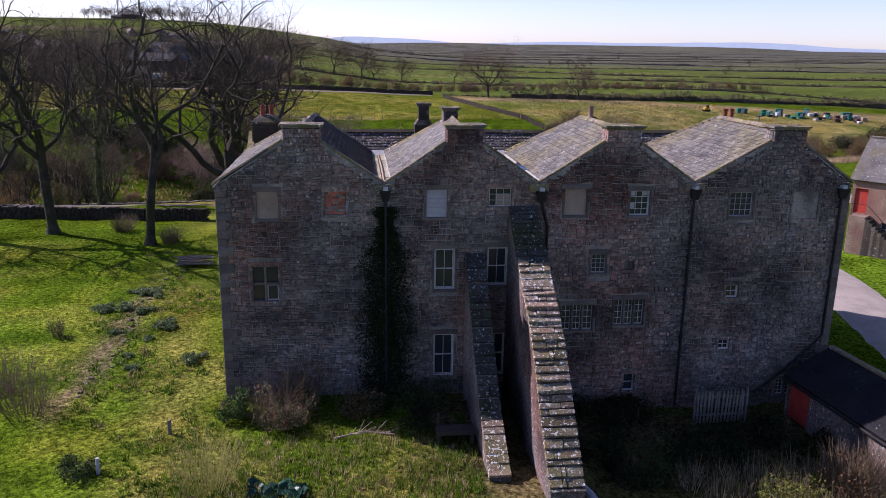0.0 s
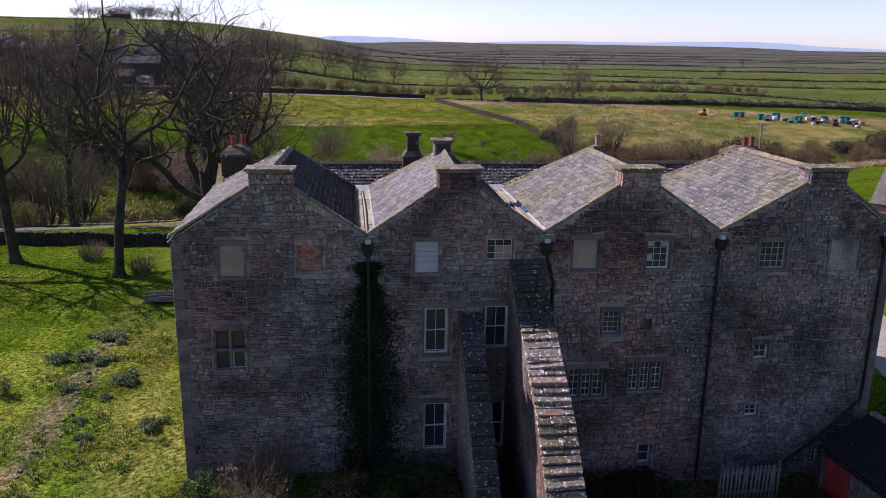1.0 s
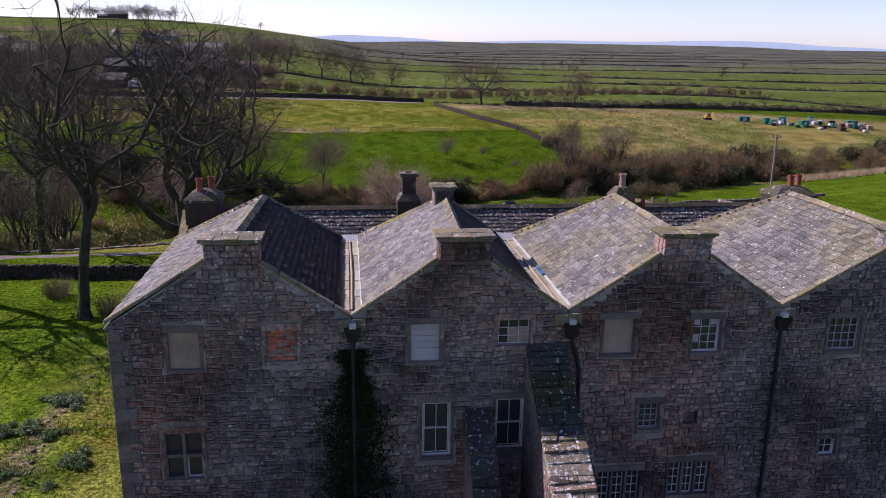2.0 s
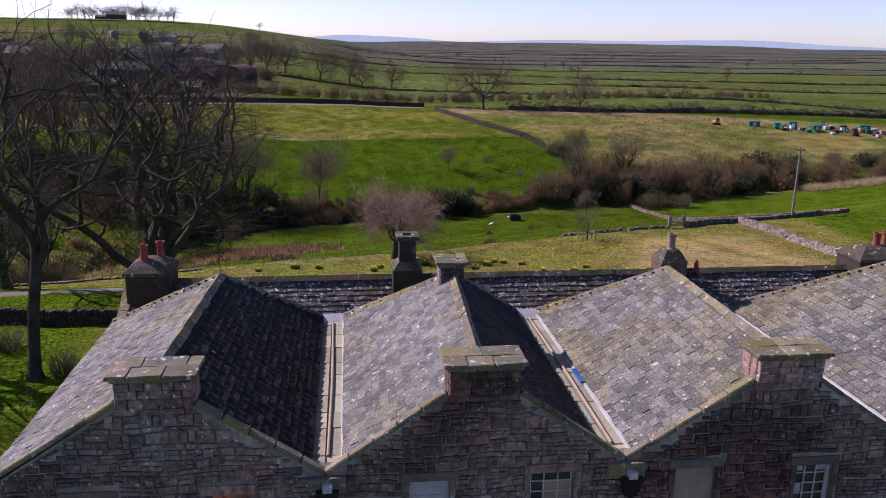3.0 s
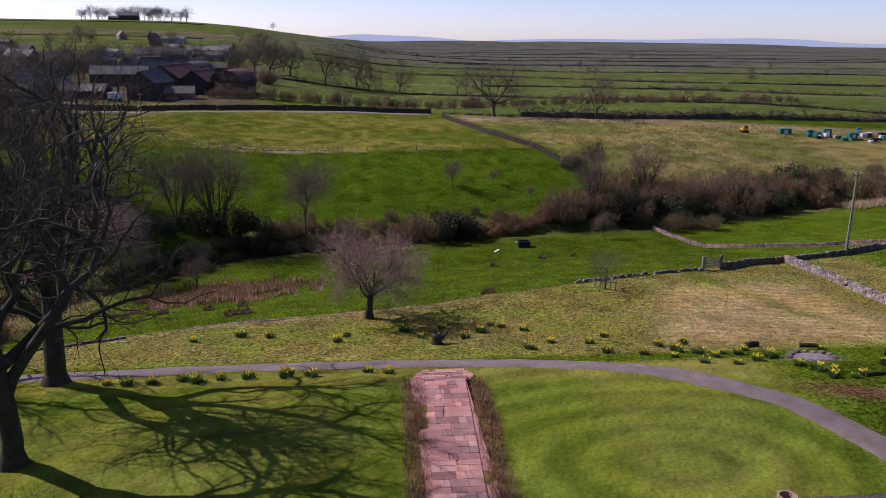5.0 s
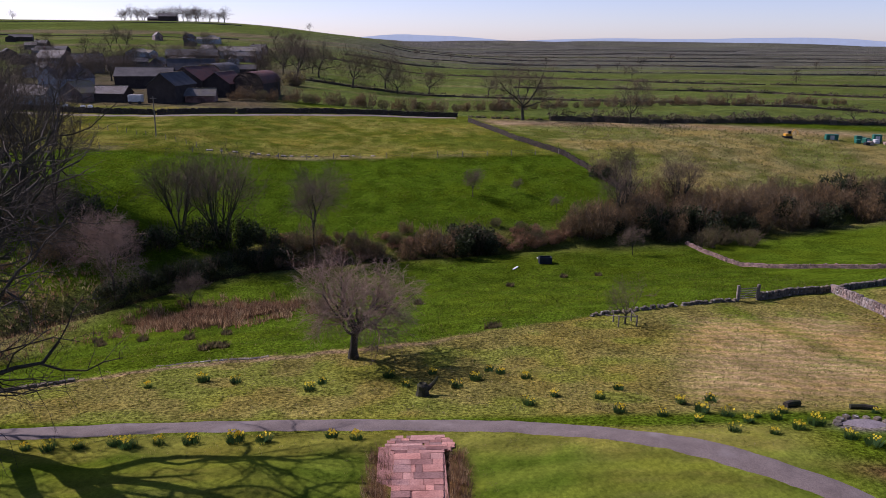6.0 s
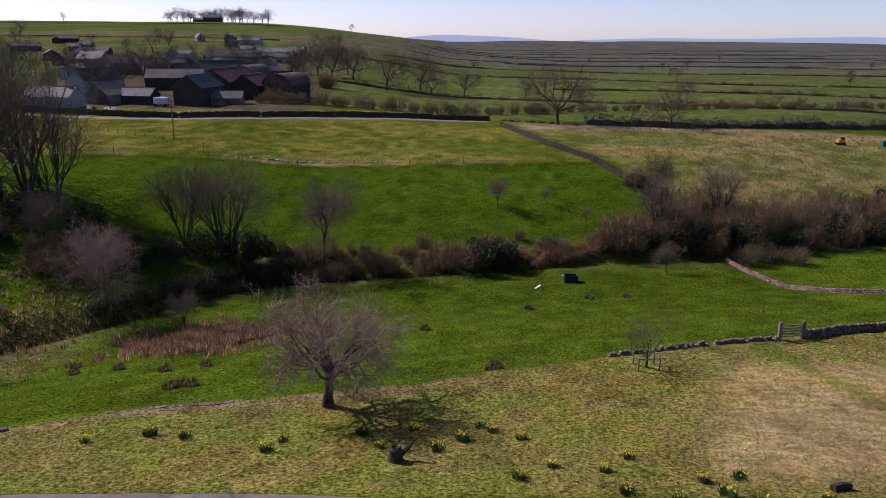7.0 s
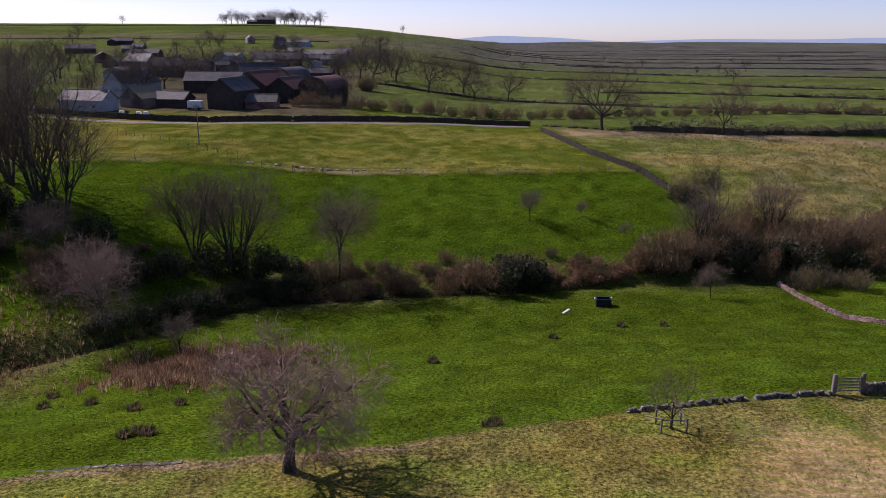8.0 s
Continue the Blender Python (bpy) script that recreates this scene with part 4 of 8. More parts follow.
# windows, blocked openings and their stone surrounds
def bars(x0, x1, z0, z1, nx, nz, y, w=0.028, rim=0.05):
    sh = Shape()
    sh.box(x0, x0 + rim, y, y + 0.05, z0, z1).box(x1 - rim, x1, y, y + 0.05, z0, z1)
    sh.box(x0 + rim, x1 - rim, y, y + 0.05, z0, z0 + rim).box(x0 + rim, x1 - rim, y, y + 0.05, z1 - rim, z1)
    for k in range(1, nx):
        c = x0 + (x1 - x0) * k / nx
        sh.box(c - w / 2, c + w / 2, y + 0.004, y + 0.044, z0 + rim, z1 - rim)
    for k in range(1, nz):
        c = z0 + (z1 - z0) * k / nz
        sh.box(x0 + rim, x1 - rim, y + 0.006, y + 0.042, c - w / 2, c + w / 2)
    return sh


DULL = ("four", "stone", "niche", "cross", "brick", "slit", "bars")


def rear_window(x0, x1, z0, z1, kind):
    y = REAR + 0.16
    t = 0.09

    def surround(w):
        part("lintel", Shape().block(x0 - t - 0.06, x1 + t + 0.06, REAR - 0.012, REAR + 0.2, z1 + 0.002, z1 + 0.2, 0.02), M_stone if kind in DULL else M_dressed, w)
        part("sill", Shape().block(x0 - t, x1 + t, REAR - 0.04, REAR + 0.25, z0 - 0.12, z0 - 0.002, 0.02), M_stone if kind in DULL else M_dressed, w)
        n = max(2, round((z1 - z0) / 0.5))
        for k in range(n):
            a, b = z0 + (z1 - z0) * k / n, z0 + (z1 - z0) * (k + 1) / n
            e = 0.05 if k % 2 else 0.0
            part("jamb_stone", Shape().block(x0 - t - e, x0 - 0.002, REAR - 0.02, REAR + 0.2, a + 0.004, b - 0.004, 0.012), M_stone if k % 2 or kind in DULL else M_dressed, w)
            part("jamb_stone", Shape().block(x1 + 0.002, x1 + t + e, REAR - 0.02, REAR + 0.2, a + 0.004, b - 0.004, 0.012), M_stone if k % 2 or kind in DULL else M_dressed, w)
    if kind in ("board", "pale", "brick", "stone", "niche"):
        name = {"board": "boarded_window", "pale": "boarded_window", "brick": "bricked_window", "stone": "blocked_window", "niche": "niche"}[kind]
        w = part(name, Shape().box(x0, x1, y + 0.055, y + 0.1, z0, z1), M_mortar, house)
        surround(w)
        if kind == "board":
            part("panel", Shape().box(x0, x1, y - 0.05, y + 0.05, z0, z1), M_board, w, "tan weathered panel")
        elif kind == "pale":
            for k in range(6):
                part("board", Shape().box(x0, x1, y - 0.05 - 0.006 * (k % 2), y + 0.05, z0 + (z1 - z0) * k / 6 + 0.003, z0 + (z1 - z0) * (k + 1) / 6 - 0.003), M_whiteboard, w)
        elif kind == "stone":
            part("panel", Shape().box(x0, x1, y - 0.12, y + 0.05, z0, z1), M_stone, w)
        elif kind == "niche":
            part("panel", Shape().box(x0, x1, y - 0.02, y + 0.05, z0, z1), M_mortar, w)
        elif kind == "brick":
            part("infill", Shape().box(x0, x1, y - 0.06, y + 0.05, z0, z1), M_mortar, w)
            rows = 9
            for r in range(rows):
                x = x0 + (0.0 if r % 2 else -0.11)
                while x < x1:
                    a, b = max(x, x0) + 0.006, min(x + 0.225, x1) - 0.006
                    if b - a > 0.03:
                        za = z0 + (z1 - z0) * r / rows
                        part("brick", Shape().block(a, b, y - 0.06 - rnd.uniform(-0.03, 0.07), y - 0.02, za + 0.006, za + (z1 - z0) / rows - 0.006, 0.008), M_brick, w)
                    x += 0.225
        return
    spec = {"sash": (2, 4), "small12": (3, 4), "small9": (3, 4), "old12": (4, 4), "four": (2, 2), "slit": (1, 2), "bars": (3, 3)}
    if kind in spec:
        nx_, nz_ = spec[kind]
        w = part("window", bars(x0, x1, z0, z1, 1, 1, y - 0.05, rim=0.05 if kind == "sash" else 0.03), M_oldwhite if kind in ("sash", "four", "slit", "small12") else M_wood, house)
        if kind == "sash":
            zm = (z0 + z1) / 2
            part("upper_sash", bars(x0 + 0.06, x1 - 0.06, zm - 0.02, z1 - 0.06, 2, 1, y - 0.03, w=0.022, rim=0.03), M_oldwhite, w)
            part("lower_sash", bars(x0 + 0.06, x1 - 0.06, z0 + 0.06, zm + 0.02, 2, 1, y + 0.025, w=0.022, rim=0.03), M_oldwhite, w)
        else:
            part("glazing_grid", bars(x0 + 0.03, x1 - 0.03, z0 + 0.03, z1 - 0.03, nx_, nz_, y - 0.02, w=0.02, rim=0.025), M_whiteboard if kind in ("old12", "small9") else M_oldwhite, w)
        if kind == "bars":
            part("panel", Shape().box(x0 + 0.31, x1 - 0.02, y + 0.008, y + 0.025, z0 + 0.03, z0 + 0.55), M_board, w)
        if kind == "small12":
            for k in range(3):
                a, c = rnd.randrange(3), rnd.randrange(4)
                part("patch", Shape().box(x0 + (x1 - x0) * a / 3 + 0.03, x0 + (x1 - x0) * (a + 1) / 3 - 0.02, y + 0.022, y + 0.03, z0 + (z1 - z0) * c / 4 + 0.03, z0 + (z1 - z0) * (c + 1) / 4 - 0.02), M_whiteboard, w)
    else:
        lights = {"triple": 3, "pair": 2, "cross": 2}[kind]
        mull = Shape()
        for k in range(1, lights):
            c = x0 + (x1 - x0) * k / lights
            mull.block(c - 0.05, c + 0.05, REAR + 0.02, REAR + 0.24, z0, z1, 0.02)
        if kind == "cross":
            mull.block(x0, x1, REAR + 0.03, REAR + 0.23, (z0 + z1) / 2 - 0.05, (z0 + z1) / 2 + 0.05, 0.02)
        w = part("window", mull, M_dressed, house)
        for k in range(lights):
            a, b = x0 + (x1 - x0) * k / lights + (0.055 if k else 0.005), x0 + (x1 - x0) * (k + 1) / lights - (0.055 if k < lights - 1 else 0.005)
            if kind == "cross":
                if k == 1:
                    part("glazing_grid", bars(a, b, z0 + 0.01, (z0 + z1) / 2 - 0.06, 1, 1, y - 0.03, rim=0.045), M_whiteboard, w)
            else:
                part("glazing_grid", bars(a, b, z0 + 0.01, z1 - 0.01, 2, 4, y - 0.02, w=0.02, rim=0.03), M_oldwhite, w)
    surround(w)
    part("pane", Shape().box(x0, x1, y + 0.03, y + 0.045, z0, z1), M_glass, w)
    part("dark_lining", Shape().box(x0 - 0.05, x1 + 0.05, REAR + 0.62, REAR + 0.66, z0 - 0.05, z1 + 0.05), M_darkwood, w)


for o in OPENINGS:
    rear_window(*o)


def down_pipe(pts, hopper=True):
    p = part("downpipe", Shape().tube(pts, [0.06] * len(pts), 8), M_iron, house, "black cast-iron downpipe")
    if hopper:
        x, y, z = pts[0]
        part("hopper", Shape().add([(x - 0.13, y - 0.12, z - 0.1), (x + 0.13, y - 0.12, z - 0.1), (x + 0.13, y + 0.09, z - 0.1), (x - 0.13, y + 0.09, z - 0.1),
                                    (x - 0.24, y - 0.2, z + 0.35), (x + 0.24, y - 0.2, z + 0.35), (x + 0.24, y + 0.09, z + 0.35), (x - 0.24, y + 0.09, z + 0.35)],
                                   [(0, 1, 5, 4), (1, 2, 6, 5), (2, 3, 7, 6), (3, 0, 4, 7), (3, 2, 1, 0), (4, 5, 6, 7)]), M_iron, p)
        part("spout", Shape().block(x - 0.1, x + 0.1, y - 0.2, y + 0.1, z + 0.36, z + 0.5, 0.02), M_lead, p, "pale lead spout")
    for k in range(3):
        z = pts[0][2] - 1.6 - 2.4 * k
        if z > 0.5 and len(pts) < 4:
            f = (pts[0][2] - z) / (pts[0][2] - pts[-1][2])
            part("bracket", Shape().box(pts[0][0] + (pts[-1][0] - pts[0][0]) * f - 0.12, pts[0][0] + (pts[-1][0] - pts[0][0]) * f + 0.12, REAR - 0.06, REAR + 0.02, z - 0.03, z + 0.03), M_iron, p)
    return p


down_pipe([(1.18, REAR - 0.09, 8.75), (1.22, REAR - 0.09, -0.3)])
down_pipe([(7.72, REAR - 0.09, 8.7), (8.05, REAR - 0.09, 7.5), (8.12, REAR - 0.09, -0.8)])
down_pipe([(14.45, REAR - 0.09, 8.75), (14.47, REAR - 0.09, -1.0)])
down_pipe([(21.2, REAR - 0.09, 8.75), (21.22, REAR - 0.09, 2.26), (20.9, REAR - 0.09, 1.9), (19.2, REAR - 0.09, 0.25), (18.2, REAR - 0.09, -0.5)])

# ---------------------------------------------------------------- outbuildings, farm and village
def gabled(name, label, at, w, d, eave, ridge, rot=0.0, walls=None, roof=None, windows=(), doors=(), chimneys=(), over=0.25, category="house", group="", arch=False):
    """A simple building: ridge along its own x; windows on the wall that faces -y: (x, z, width, height)."""
    walls, roof = walls or M_stone, roof or M_slate_dark
    t = thing(name, label, category, group, at=at)
    t.rotation_euler = (0, 0, radians(rot))

    def put(nm, sh, mat, parent=t, lb=""):
        o = part(nm, mesh_of(nm, sh, mat), None, label=lb)
        o.parent = parent
        return o
    holes = [(x - ww / 2, x + ww / 2, z, z + hh) for x, z, ww, hh in list(windows) + list(doors)]
    put("wall", pierced_wall(-w / 2, w / 2, -1.5, eave, holes, -d / 2, -d / 2 + 0.4), walls)
    body = Shape().box(-w / 2, w / 2, d / 2 - 0.4, d / 2, -1.5, eave)
    prof = [(-d / 2 + 0.401, -1.5), (d / 2 - 0.401, -1.5), (d / 2 - 0.401, eave + 0.4 * (ridge - eave) / (d / 2)), (0, ridge - 0.02), (-d / 2 + 0.401, eave + 0.4 * (ridge - eave) / (d / 2))]
    if arch:
        prof = prof[:2] + [(d / 2 * math.cos(a) * 0.99, eave + (ridge - eave) * math.sin(a) * 0.99) for a in np.linspace(0.25, math.pi - 0.25, 9)]
    for x0, x1 in ((-w / 2, -w / 2 + 0.4), (w / 2 - 0.4, w / 2)):
        n = len(prof)
        body.add([(x0, y, z) for y, z in prof] + [(x1, y, z) for y, z in prof], [tuple(range(n))[::-1], tuple(range(n, 2 * n))] + [(i, (i + 1) % n, n + (i + 1) % n, n + i) for i in range(n)])
    put("wall", body, walls)
    if arch:
        sh = Shape()
        rim = [(d / 2 * 1.03 * math.cos(a), eave + (ridge - eave) * math.sin(a)) for a in np.linspace(0, math.pi, 15)]
        for (ya, za), (yb, zb) in zip(rim[:-1], rim[1:]):
            sh.add([(-w / 2 - over, ya, za), (w / 2 + over, ya, za), (w / 2 + over, yb, zb), (-w / 2 - over, yb, zb)], [(0, 1, 2, 3)])
            sh.add([(-w / 2 - over, ya, za - 0.12), (w / 2 + over, ya, za - 0.12), (w / 2 + over, yb, zb - 0.12), (-w / 2 - over, yb, zb - 0.12)], [(3, 2, 1, 0)])
        put("roof", sh, roof)
    else:
        k = (ridge - eave) / (d / 2)
        put("roof", quad_slab((-w / 2 - over, -d / 2 - over, eave - over * k + 0.06), (w / 2 + over, -d / 2 - over, eave - over * k + 0.06), (w / 2 + over, 0, ridge + 0.06), (-w / 2 - over, 0, ridge + 0.06), 0.12), roof)
        put("roof", quad_slab((w / 2 + over, d / 2 + over, eave - over * k + 0.06), (-w / 2 - over, d / 2 + over, eave - over * k + 0.06), (-w / 2 - over, 0, ridge + 0.06), (w / 2 + over, 0, ridge + 0.06), 0.12), roof)
        put("ridge", Shape().block(-w / 2 - over, w / 2 + over, -0.14, 0.14, ridge + 0.03, ridge + 0.14, 0.04), M_coping)
    for x, z, ww, hh in windows:
        f = put("window", bars(x - ww / 2, x + ww / 2, z, z + hh, 2, 2, -d / 2 + 0.1), M_white)
        put("pane", Shape().box(x - ww / 2, x + ww / 2, -d / 2 + 0.16, -d / 2 + 0.18, z, z + hh), M_glass, f)
    for x, z, ww, hh in doors:
        put("door", Shape().box(x - ww / 2, x + ww / 2, -d / 2 + 0.12, -d / 2 + 0.18, z, z + hh), M_red if category in ("barn", "shed") else M_darkwood)
    for x in chimneys:
        c = put("chimney", Shape().block(x - 0.4, x + 0.4, -0.35, 0.35, ridge - 0.8, ridge + 0.9, 0.04), walls)
        put("chimney_pot", Shape().lathe(x, 0, [(0.14, ridge + 0.88), (0.12, ridge + 1.25), (0.001, ridge + 1.25)], 8), M_clay, c)
    return t


# stone barn with an outside stair
barn = gabled("stone_barn", "buff sandstone barn with a grey slate roof and outside stair", (46.1, 54.6, -0.6), 13.5, 7.2, 5.85, 8.7, -50, M_sandstone, M_slate,
              windows=((-3.9, 1.5, 0.95, 1.1), (0.5, 1.5, 0.95, 1.1)), doors=((-6.05, 3.1, 0.95, 1.95),), category="barn")
k = 13
for i in range(k):
    p = part("step", Shape().block(-5.2 + i * 0.24, -4.9 + i * 0.24, -4.75, -3.62, -0.2, 3.05 - (i + 1) * 3.05 / (k + 1), 0.01), M_drystone)
    p.parent = barn
p = part("landing", Shape().block(-6.4, -5.2, -4.75, -3.62, -0.2, 3.05, 0.02), M_sandstone)
p.parent = barn
p = part("handrail", Shape().tube([(-6.3, -4.7, 3.0), (-6.3, -4.7, 4.0), (-5.2, -4.7, 4.0), (-2.0, -4.7, 0.95), (-2.0, -4.7, 0.0)], [0.025] * 5, 6), M_iron)
p.parent = barn

def put_in(parent, nm, sh, mat, lb="", smooth=False, kind=""):
    o = part(nm, mesh_of(nm, sh, mat, smooth), None, label=lb, kind=kind)
    o.parent = parent
    return o


# low shed in the yard beside the house, with a red door
shed = gabled("yard_shed", "low shaded rubble shed with slate roof and red door", (21.7, 27.9, -1.45), 6.6, 4.2, 2.2, 3.3, -84, M_stone, M_shade_slate, doors=((-2.45, 0.05, 1.45, 2.05),), over=0.15, category="shed")
put_in(shed, "gutter", Shape().tube([(-3.4, -2.32, 2.06), (3.4, -2.32, 2.06)], [0.06, 0.06], 8), M_iron)

# picket fence in the yard
fence = thing("picket_fence", "grey weathered picket fence in the shaded yard", "fence", at=(14.7, 30.2, -1.15))
fence.rotation_euler = (0, 0, radians(2))
for k in range(15):
    sh = Shape().add([(-0.045, 0, 0.05), (0.045, 0, 0.05), (0.045, 0, 1.5), (0, 0, 1.6), (-0.045, 0, 1.5), (-0.045, 0.025, 0.05), (0.045, 0.025, 0.05), (0.045, 0.025, 1.5), (0, 0.025, 1.6), (-0.045, 0.025, 1.5)],
                     [(0, 1, 2, 3, 4), (9, 8, 7, 6, 5), (0, 5, 6, 1), (1, 6, 7, 2), (2, 7, 8, 3), (3, 8, 9, 4), (4, 9, 5, 0)])
    p = put_in(fence, "picket", sh, M_wood)
    p.location = (0.1 + k * 0.162, 0, 0)
    p.rotation_euler = (0, radians(rnd.uniform(-2, 2)), 0)
for z in (0.4, 1.25):
    put_in(fence, "rail", Shape().box(0.0, 2.45, 0.026, 0.08, z, z + 0.09), M_wood)
for x in (0.0, 2.4):
    put_in(fence, "post", Shape().block(x - 0.05, x + 0.05, 0.08, 0.18, -0.3, 1.65, 0.01), M_wood)

# farm above the field
FARM = [  # name, label, x, y, width, depth, eave, ridge, turn, walls, roof, windows, arch
    ("cottage", "grey-blue rendered cottage with a slate roof", -82, 240, 14, 7.5, 3.6, 6.4, -8, M_render, M_slate_dark, ((-4, 0.9, 1.2, 1.2), (0, 0.9, 1.2, 1.2), (4, 0.9, 1.2, 1.2)), False),
    ("farmhouse", "white rendered farmhouse with a dark slate roof", -84.5, 270, 15, 8.5, 6.4, 10.2, 62, M_render, M_slate_dark, ((-3.5, 3.6, 1.1, 1.3), (3, 3.6, 1.1, 1.3), (3, 0.9, 1.1, 1.3)), False),
    ("low_barn", "low stone barn with a brown mossy roof", -74, 252, 9, 8.5, 3.2, 6.6, 70, M_stone, M_coping, (), False),
    ("low_barn", "low dark open shed in the farmyard", -67, 254, 11, 7, 3.0, 5.2, -6, M_darkwood, M_slate_dark, (), False),
    ("farm_barn", "tall dark timber-clad barn with a pale gable edge", -51.5, 256, 15, 9, 6.2, 10.0, 80, M_darkwood, M_sheet, (), False),
    ("farm_barn", "wide barn with a grey sheet roof", -72, 300, 20, 11, 5.0, 8.2, 8, M_darkwood, M_sheet, (), False),
    ("farm_shed", "dark shed with a rusty red roof edge", -50, 279, 22, 12, 6.0, 10.5, 78, M_darkwood, M_rust, (), False),
    ("farm_shed", "dark farm shed with a rusty roof", -42, 276, 16, 10, 5.0, 8.8, 80, M_darkwood, M_rust, (), False),
    ("dutch_barn", "rusty round-roofed barn beside the lane", -33, 279, 18, 10, 5.2, 9.2, 80, M_darkwood, M_rust, (), True),
    ("dutch_barn", "grey round-roofed barn behind the sheds", -50, 306, 18, 9, 6.0, 10.0, 80, M_darkwood, M_sheet, (), True),
    ("lean_to", "lean-to with a mossy slate roof", -44, 256, 9, 6, 2.4, 4.6, 4, M_stone, M_slate, (), False),
    ("farm_barn", "barn with a steep grey roof behind the yard", -62, 318, 18, 9, 6.5, 11.0, 20, M_darkwood, M_sheet, (), False),
]
for nm, lb, x, y, w, d, e, r, rot, wm, rm, win, arch in FARM:
    w, d, e, r = w * 0.86, d * 0.86, e * 0.74, r * 0.76
    gabled(nm, lb, on_ground(x, y), w, d, e, r, rot, wm, rm, windows=[(a * 0.86, b * 0.74, c * 0.8, h * 0.74) for a, b, c, h in win], chimneys=(w * 0.35,) if "house" in nm or nm == "cottage" else (), category="barn" if "barn" in nm or "shed" in nm or nm == "lean_to" else "house", arch=arch)
vr = random.Random(19)
proto = [gabled("village_house", "small distant slate-roofed village house", (-120, 380, ground_z(-120, 380)), 12, 7.5, 4.6, 7.6, 15, M_drystone, M_slate_dark, windows=((-3, 2.8, 1, 1.2), (3, 2.8, 1, 1.2)), chimneys=(4.5,), group="village houses"),
         gabled("village_house", "small distant stone village house", (-150, 420, ground_z(-150, 420)), 14, 8, 4.8, 8.2, -20, M_stone, M_slate_dark, windows=((-3, 2.8, 1, 1.2), (3, 2.8, 1, 1.2)), chimneys=(-5,), group="village houses"),
         gabled("village_barn", "long distant barn with a grey roof", (-100, 470, ground_z(-100, 470)), 26, 12, 4.5, 7.6, 10, M_darkwood, M_sheet, category="barn", group="village houses"),
         gabled("village_barn", "long pale distant barn", (-85, 520, ground_z(-85, 520)), 24, 11, 4.5, 7.0, 5, M_render, M_slate, category="barn", group="village houses")]
for k in range(36):
    y = vr.uniform(340, 680)
    x = -(0.13 + 0.34 * vr.random()) * y
    copy_thing(proto[k % 4], pose(x, y, ground_z(x, y), 0, 0, vr.uniform(-30, 30) + (90 if vr.random() < 0.3 else 0)) @ Matrix.Scale(vr.uniform(0.55, 0.8), 4))
gabled("hilltop_house", "dark house among trees on the hilltop", (-283, 1082, ground_z(-283, 1082)), 22, 11, 6, 9.5, 5, M_darkwood, M_slate_dark, category="house")
gabled("hilltop_barn", "low dark barn on the hilltop", (-300, 1081, ground_z(-300, 1081)), 14, 9, 3, 5, 5, M_darkwood, M_slate_dark, category="barn")
van = thing("white_trailer", "white box trailer in the farmyard", "trailer", at=(-58.5, 247.5, ground_z(-58.5, 247.5)))
put_in(van, "box", Shape().block(-1.7, 1.7, -1.1, 1.1, 0.6, 2.3, 0.08), M_oldwhite)
for x in (-1.2, 1.2):
    put_in(van, "wheel", Shape().lathe(0, 0, [(0.001, -0.1), (0.42, -0.1), (0.45, 0), (0.42, 0.1), (0.001, 0.1)], 12).moved(pose(x, -1.0, 0.42, 90, 0, 0)), M_iron)
for x, y in ((-65.5, 231), (-64, 231.4), (-70, 232)):
    bag = thing("white_bag", "white bulk bag by the lane", "bag", at=(x, y, ground_z(x, y)))
    put_in(bag, "sack", Shape().block(-0.5, 0.5, -0.5, 0.5, -0.05, 1.1, 0.15), M_white)

# works compound with green kit beyond the thicket
kit = random.Random(8)
for k, (x, y, w, d, h) in enumerate(((119, 235, 6, 2.6, 2.6), (127, 233, 3, 2.5, 2.4), (131, 235, 4, 2.5, 3.4), (137, 233, 5, 2.5, 2.8), (142, 238, 2.5, 2.5, 3.6), (155, 237, 6, 3, 3.2), (147, 234, 3, 2, 2.2))):
    t = thing("green_cabin", "green steel cabin in a works compound", "cabin", "works cabins", at=(x, y, ground_z(x, y)))
    t.rotation_euler = (0, 0, radians(kit.uniform(-20, 20)))
    w, d, h = w * 0.5, d * 0.6, h * 0.55
    put_in(t, "body", Shape().block(-w / 2, w / 2, -d / 2, d / 2, 0.0, h, 0.1), M_green)
    put_in(t, "door", Shape().box(-0.5, 0.5, -d / 2 - 0.03, -d / 2 - 0.005, 0.1, h * 0.8), M_lead)
for k in range(44):
    x, y = kit.uniform(123, 162), kit.uniform(230, 239)
    t = thing("pallet_stack", "stack of building materials in a works yard", "materials", "stacks in the works compound", at=(x, y, ground_z(x, y)))
    put_in(t, "load", Shape().block(-kit.uniform(0.3, 1.0), 0.7, -0.6, 0.6, 0, kit.uniform(0.4, 1.2), 0.05), kit.choice((M_oldwhite, M_lead, M_board, M_green, M_iron, M_rust)))
dig = thing("digger", "yellow excavator beside a spoil heap", "excavator", at=(107, 234, ground_z(107, 234)))
dig.scale = (0.6, 0.6, 0.6)
put_in(dig, "body", Shape().block(-1.4, 1.4, -1.1, 1.1, 0.9, 1.9, 0.1), M_yellow)
put_in(dig, "cab", Shape().block(-0.2, 1.0, -1.0, 0.0, 1.9, 3.1, 0.08), M_glass)
for y in (-1.0, 0.7):
    put_in(dig, "track", Shape().block(-1.8, 1.8, y - 0.25, y + 0.5, 0.0, 0.85, 0.2), M_iron)
put_in(dig, "boom", Shape().tube([(1.2, 0.3, 1.6), (2.8, 0.3, 3.6), (4.4, 0.3, 2.8), (4.6, 0.3, 1.0)], [0.22, 0.2, 0.16, 0.12], 6), M_yellow)

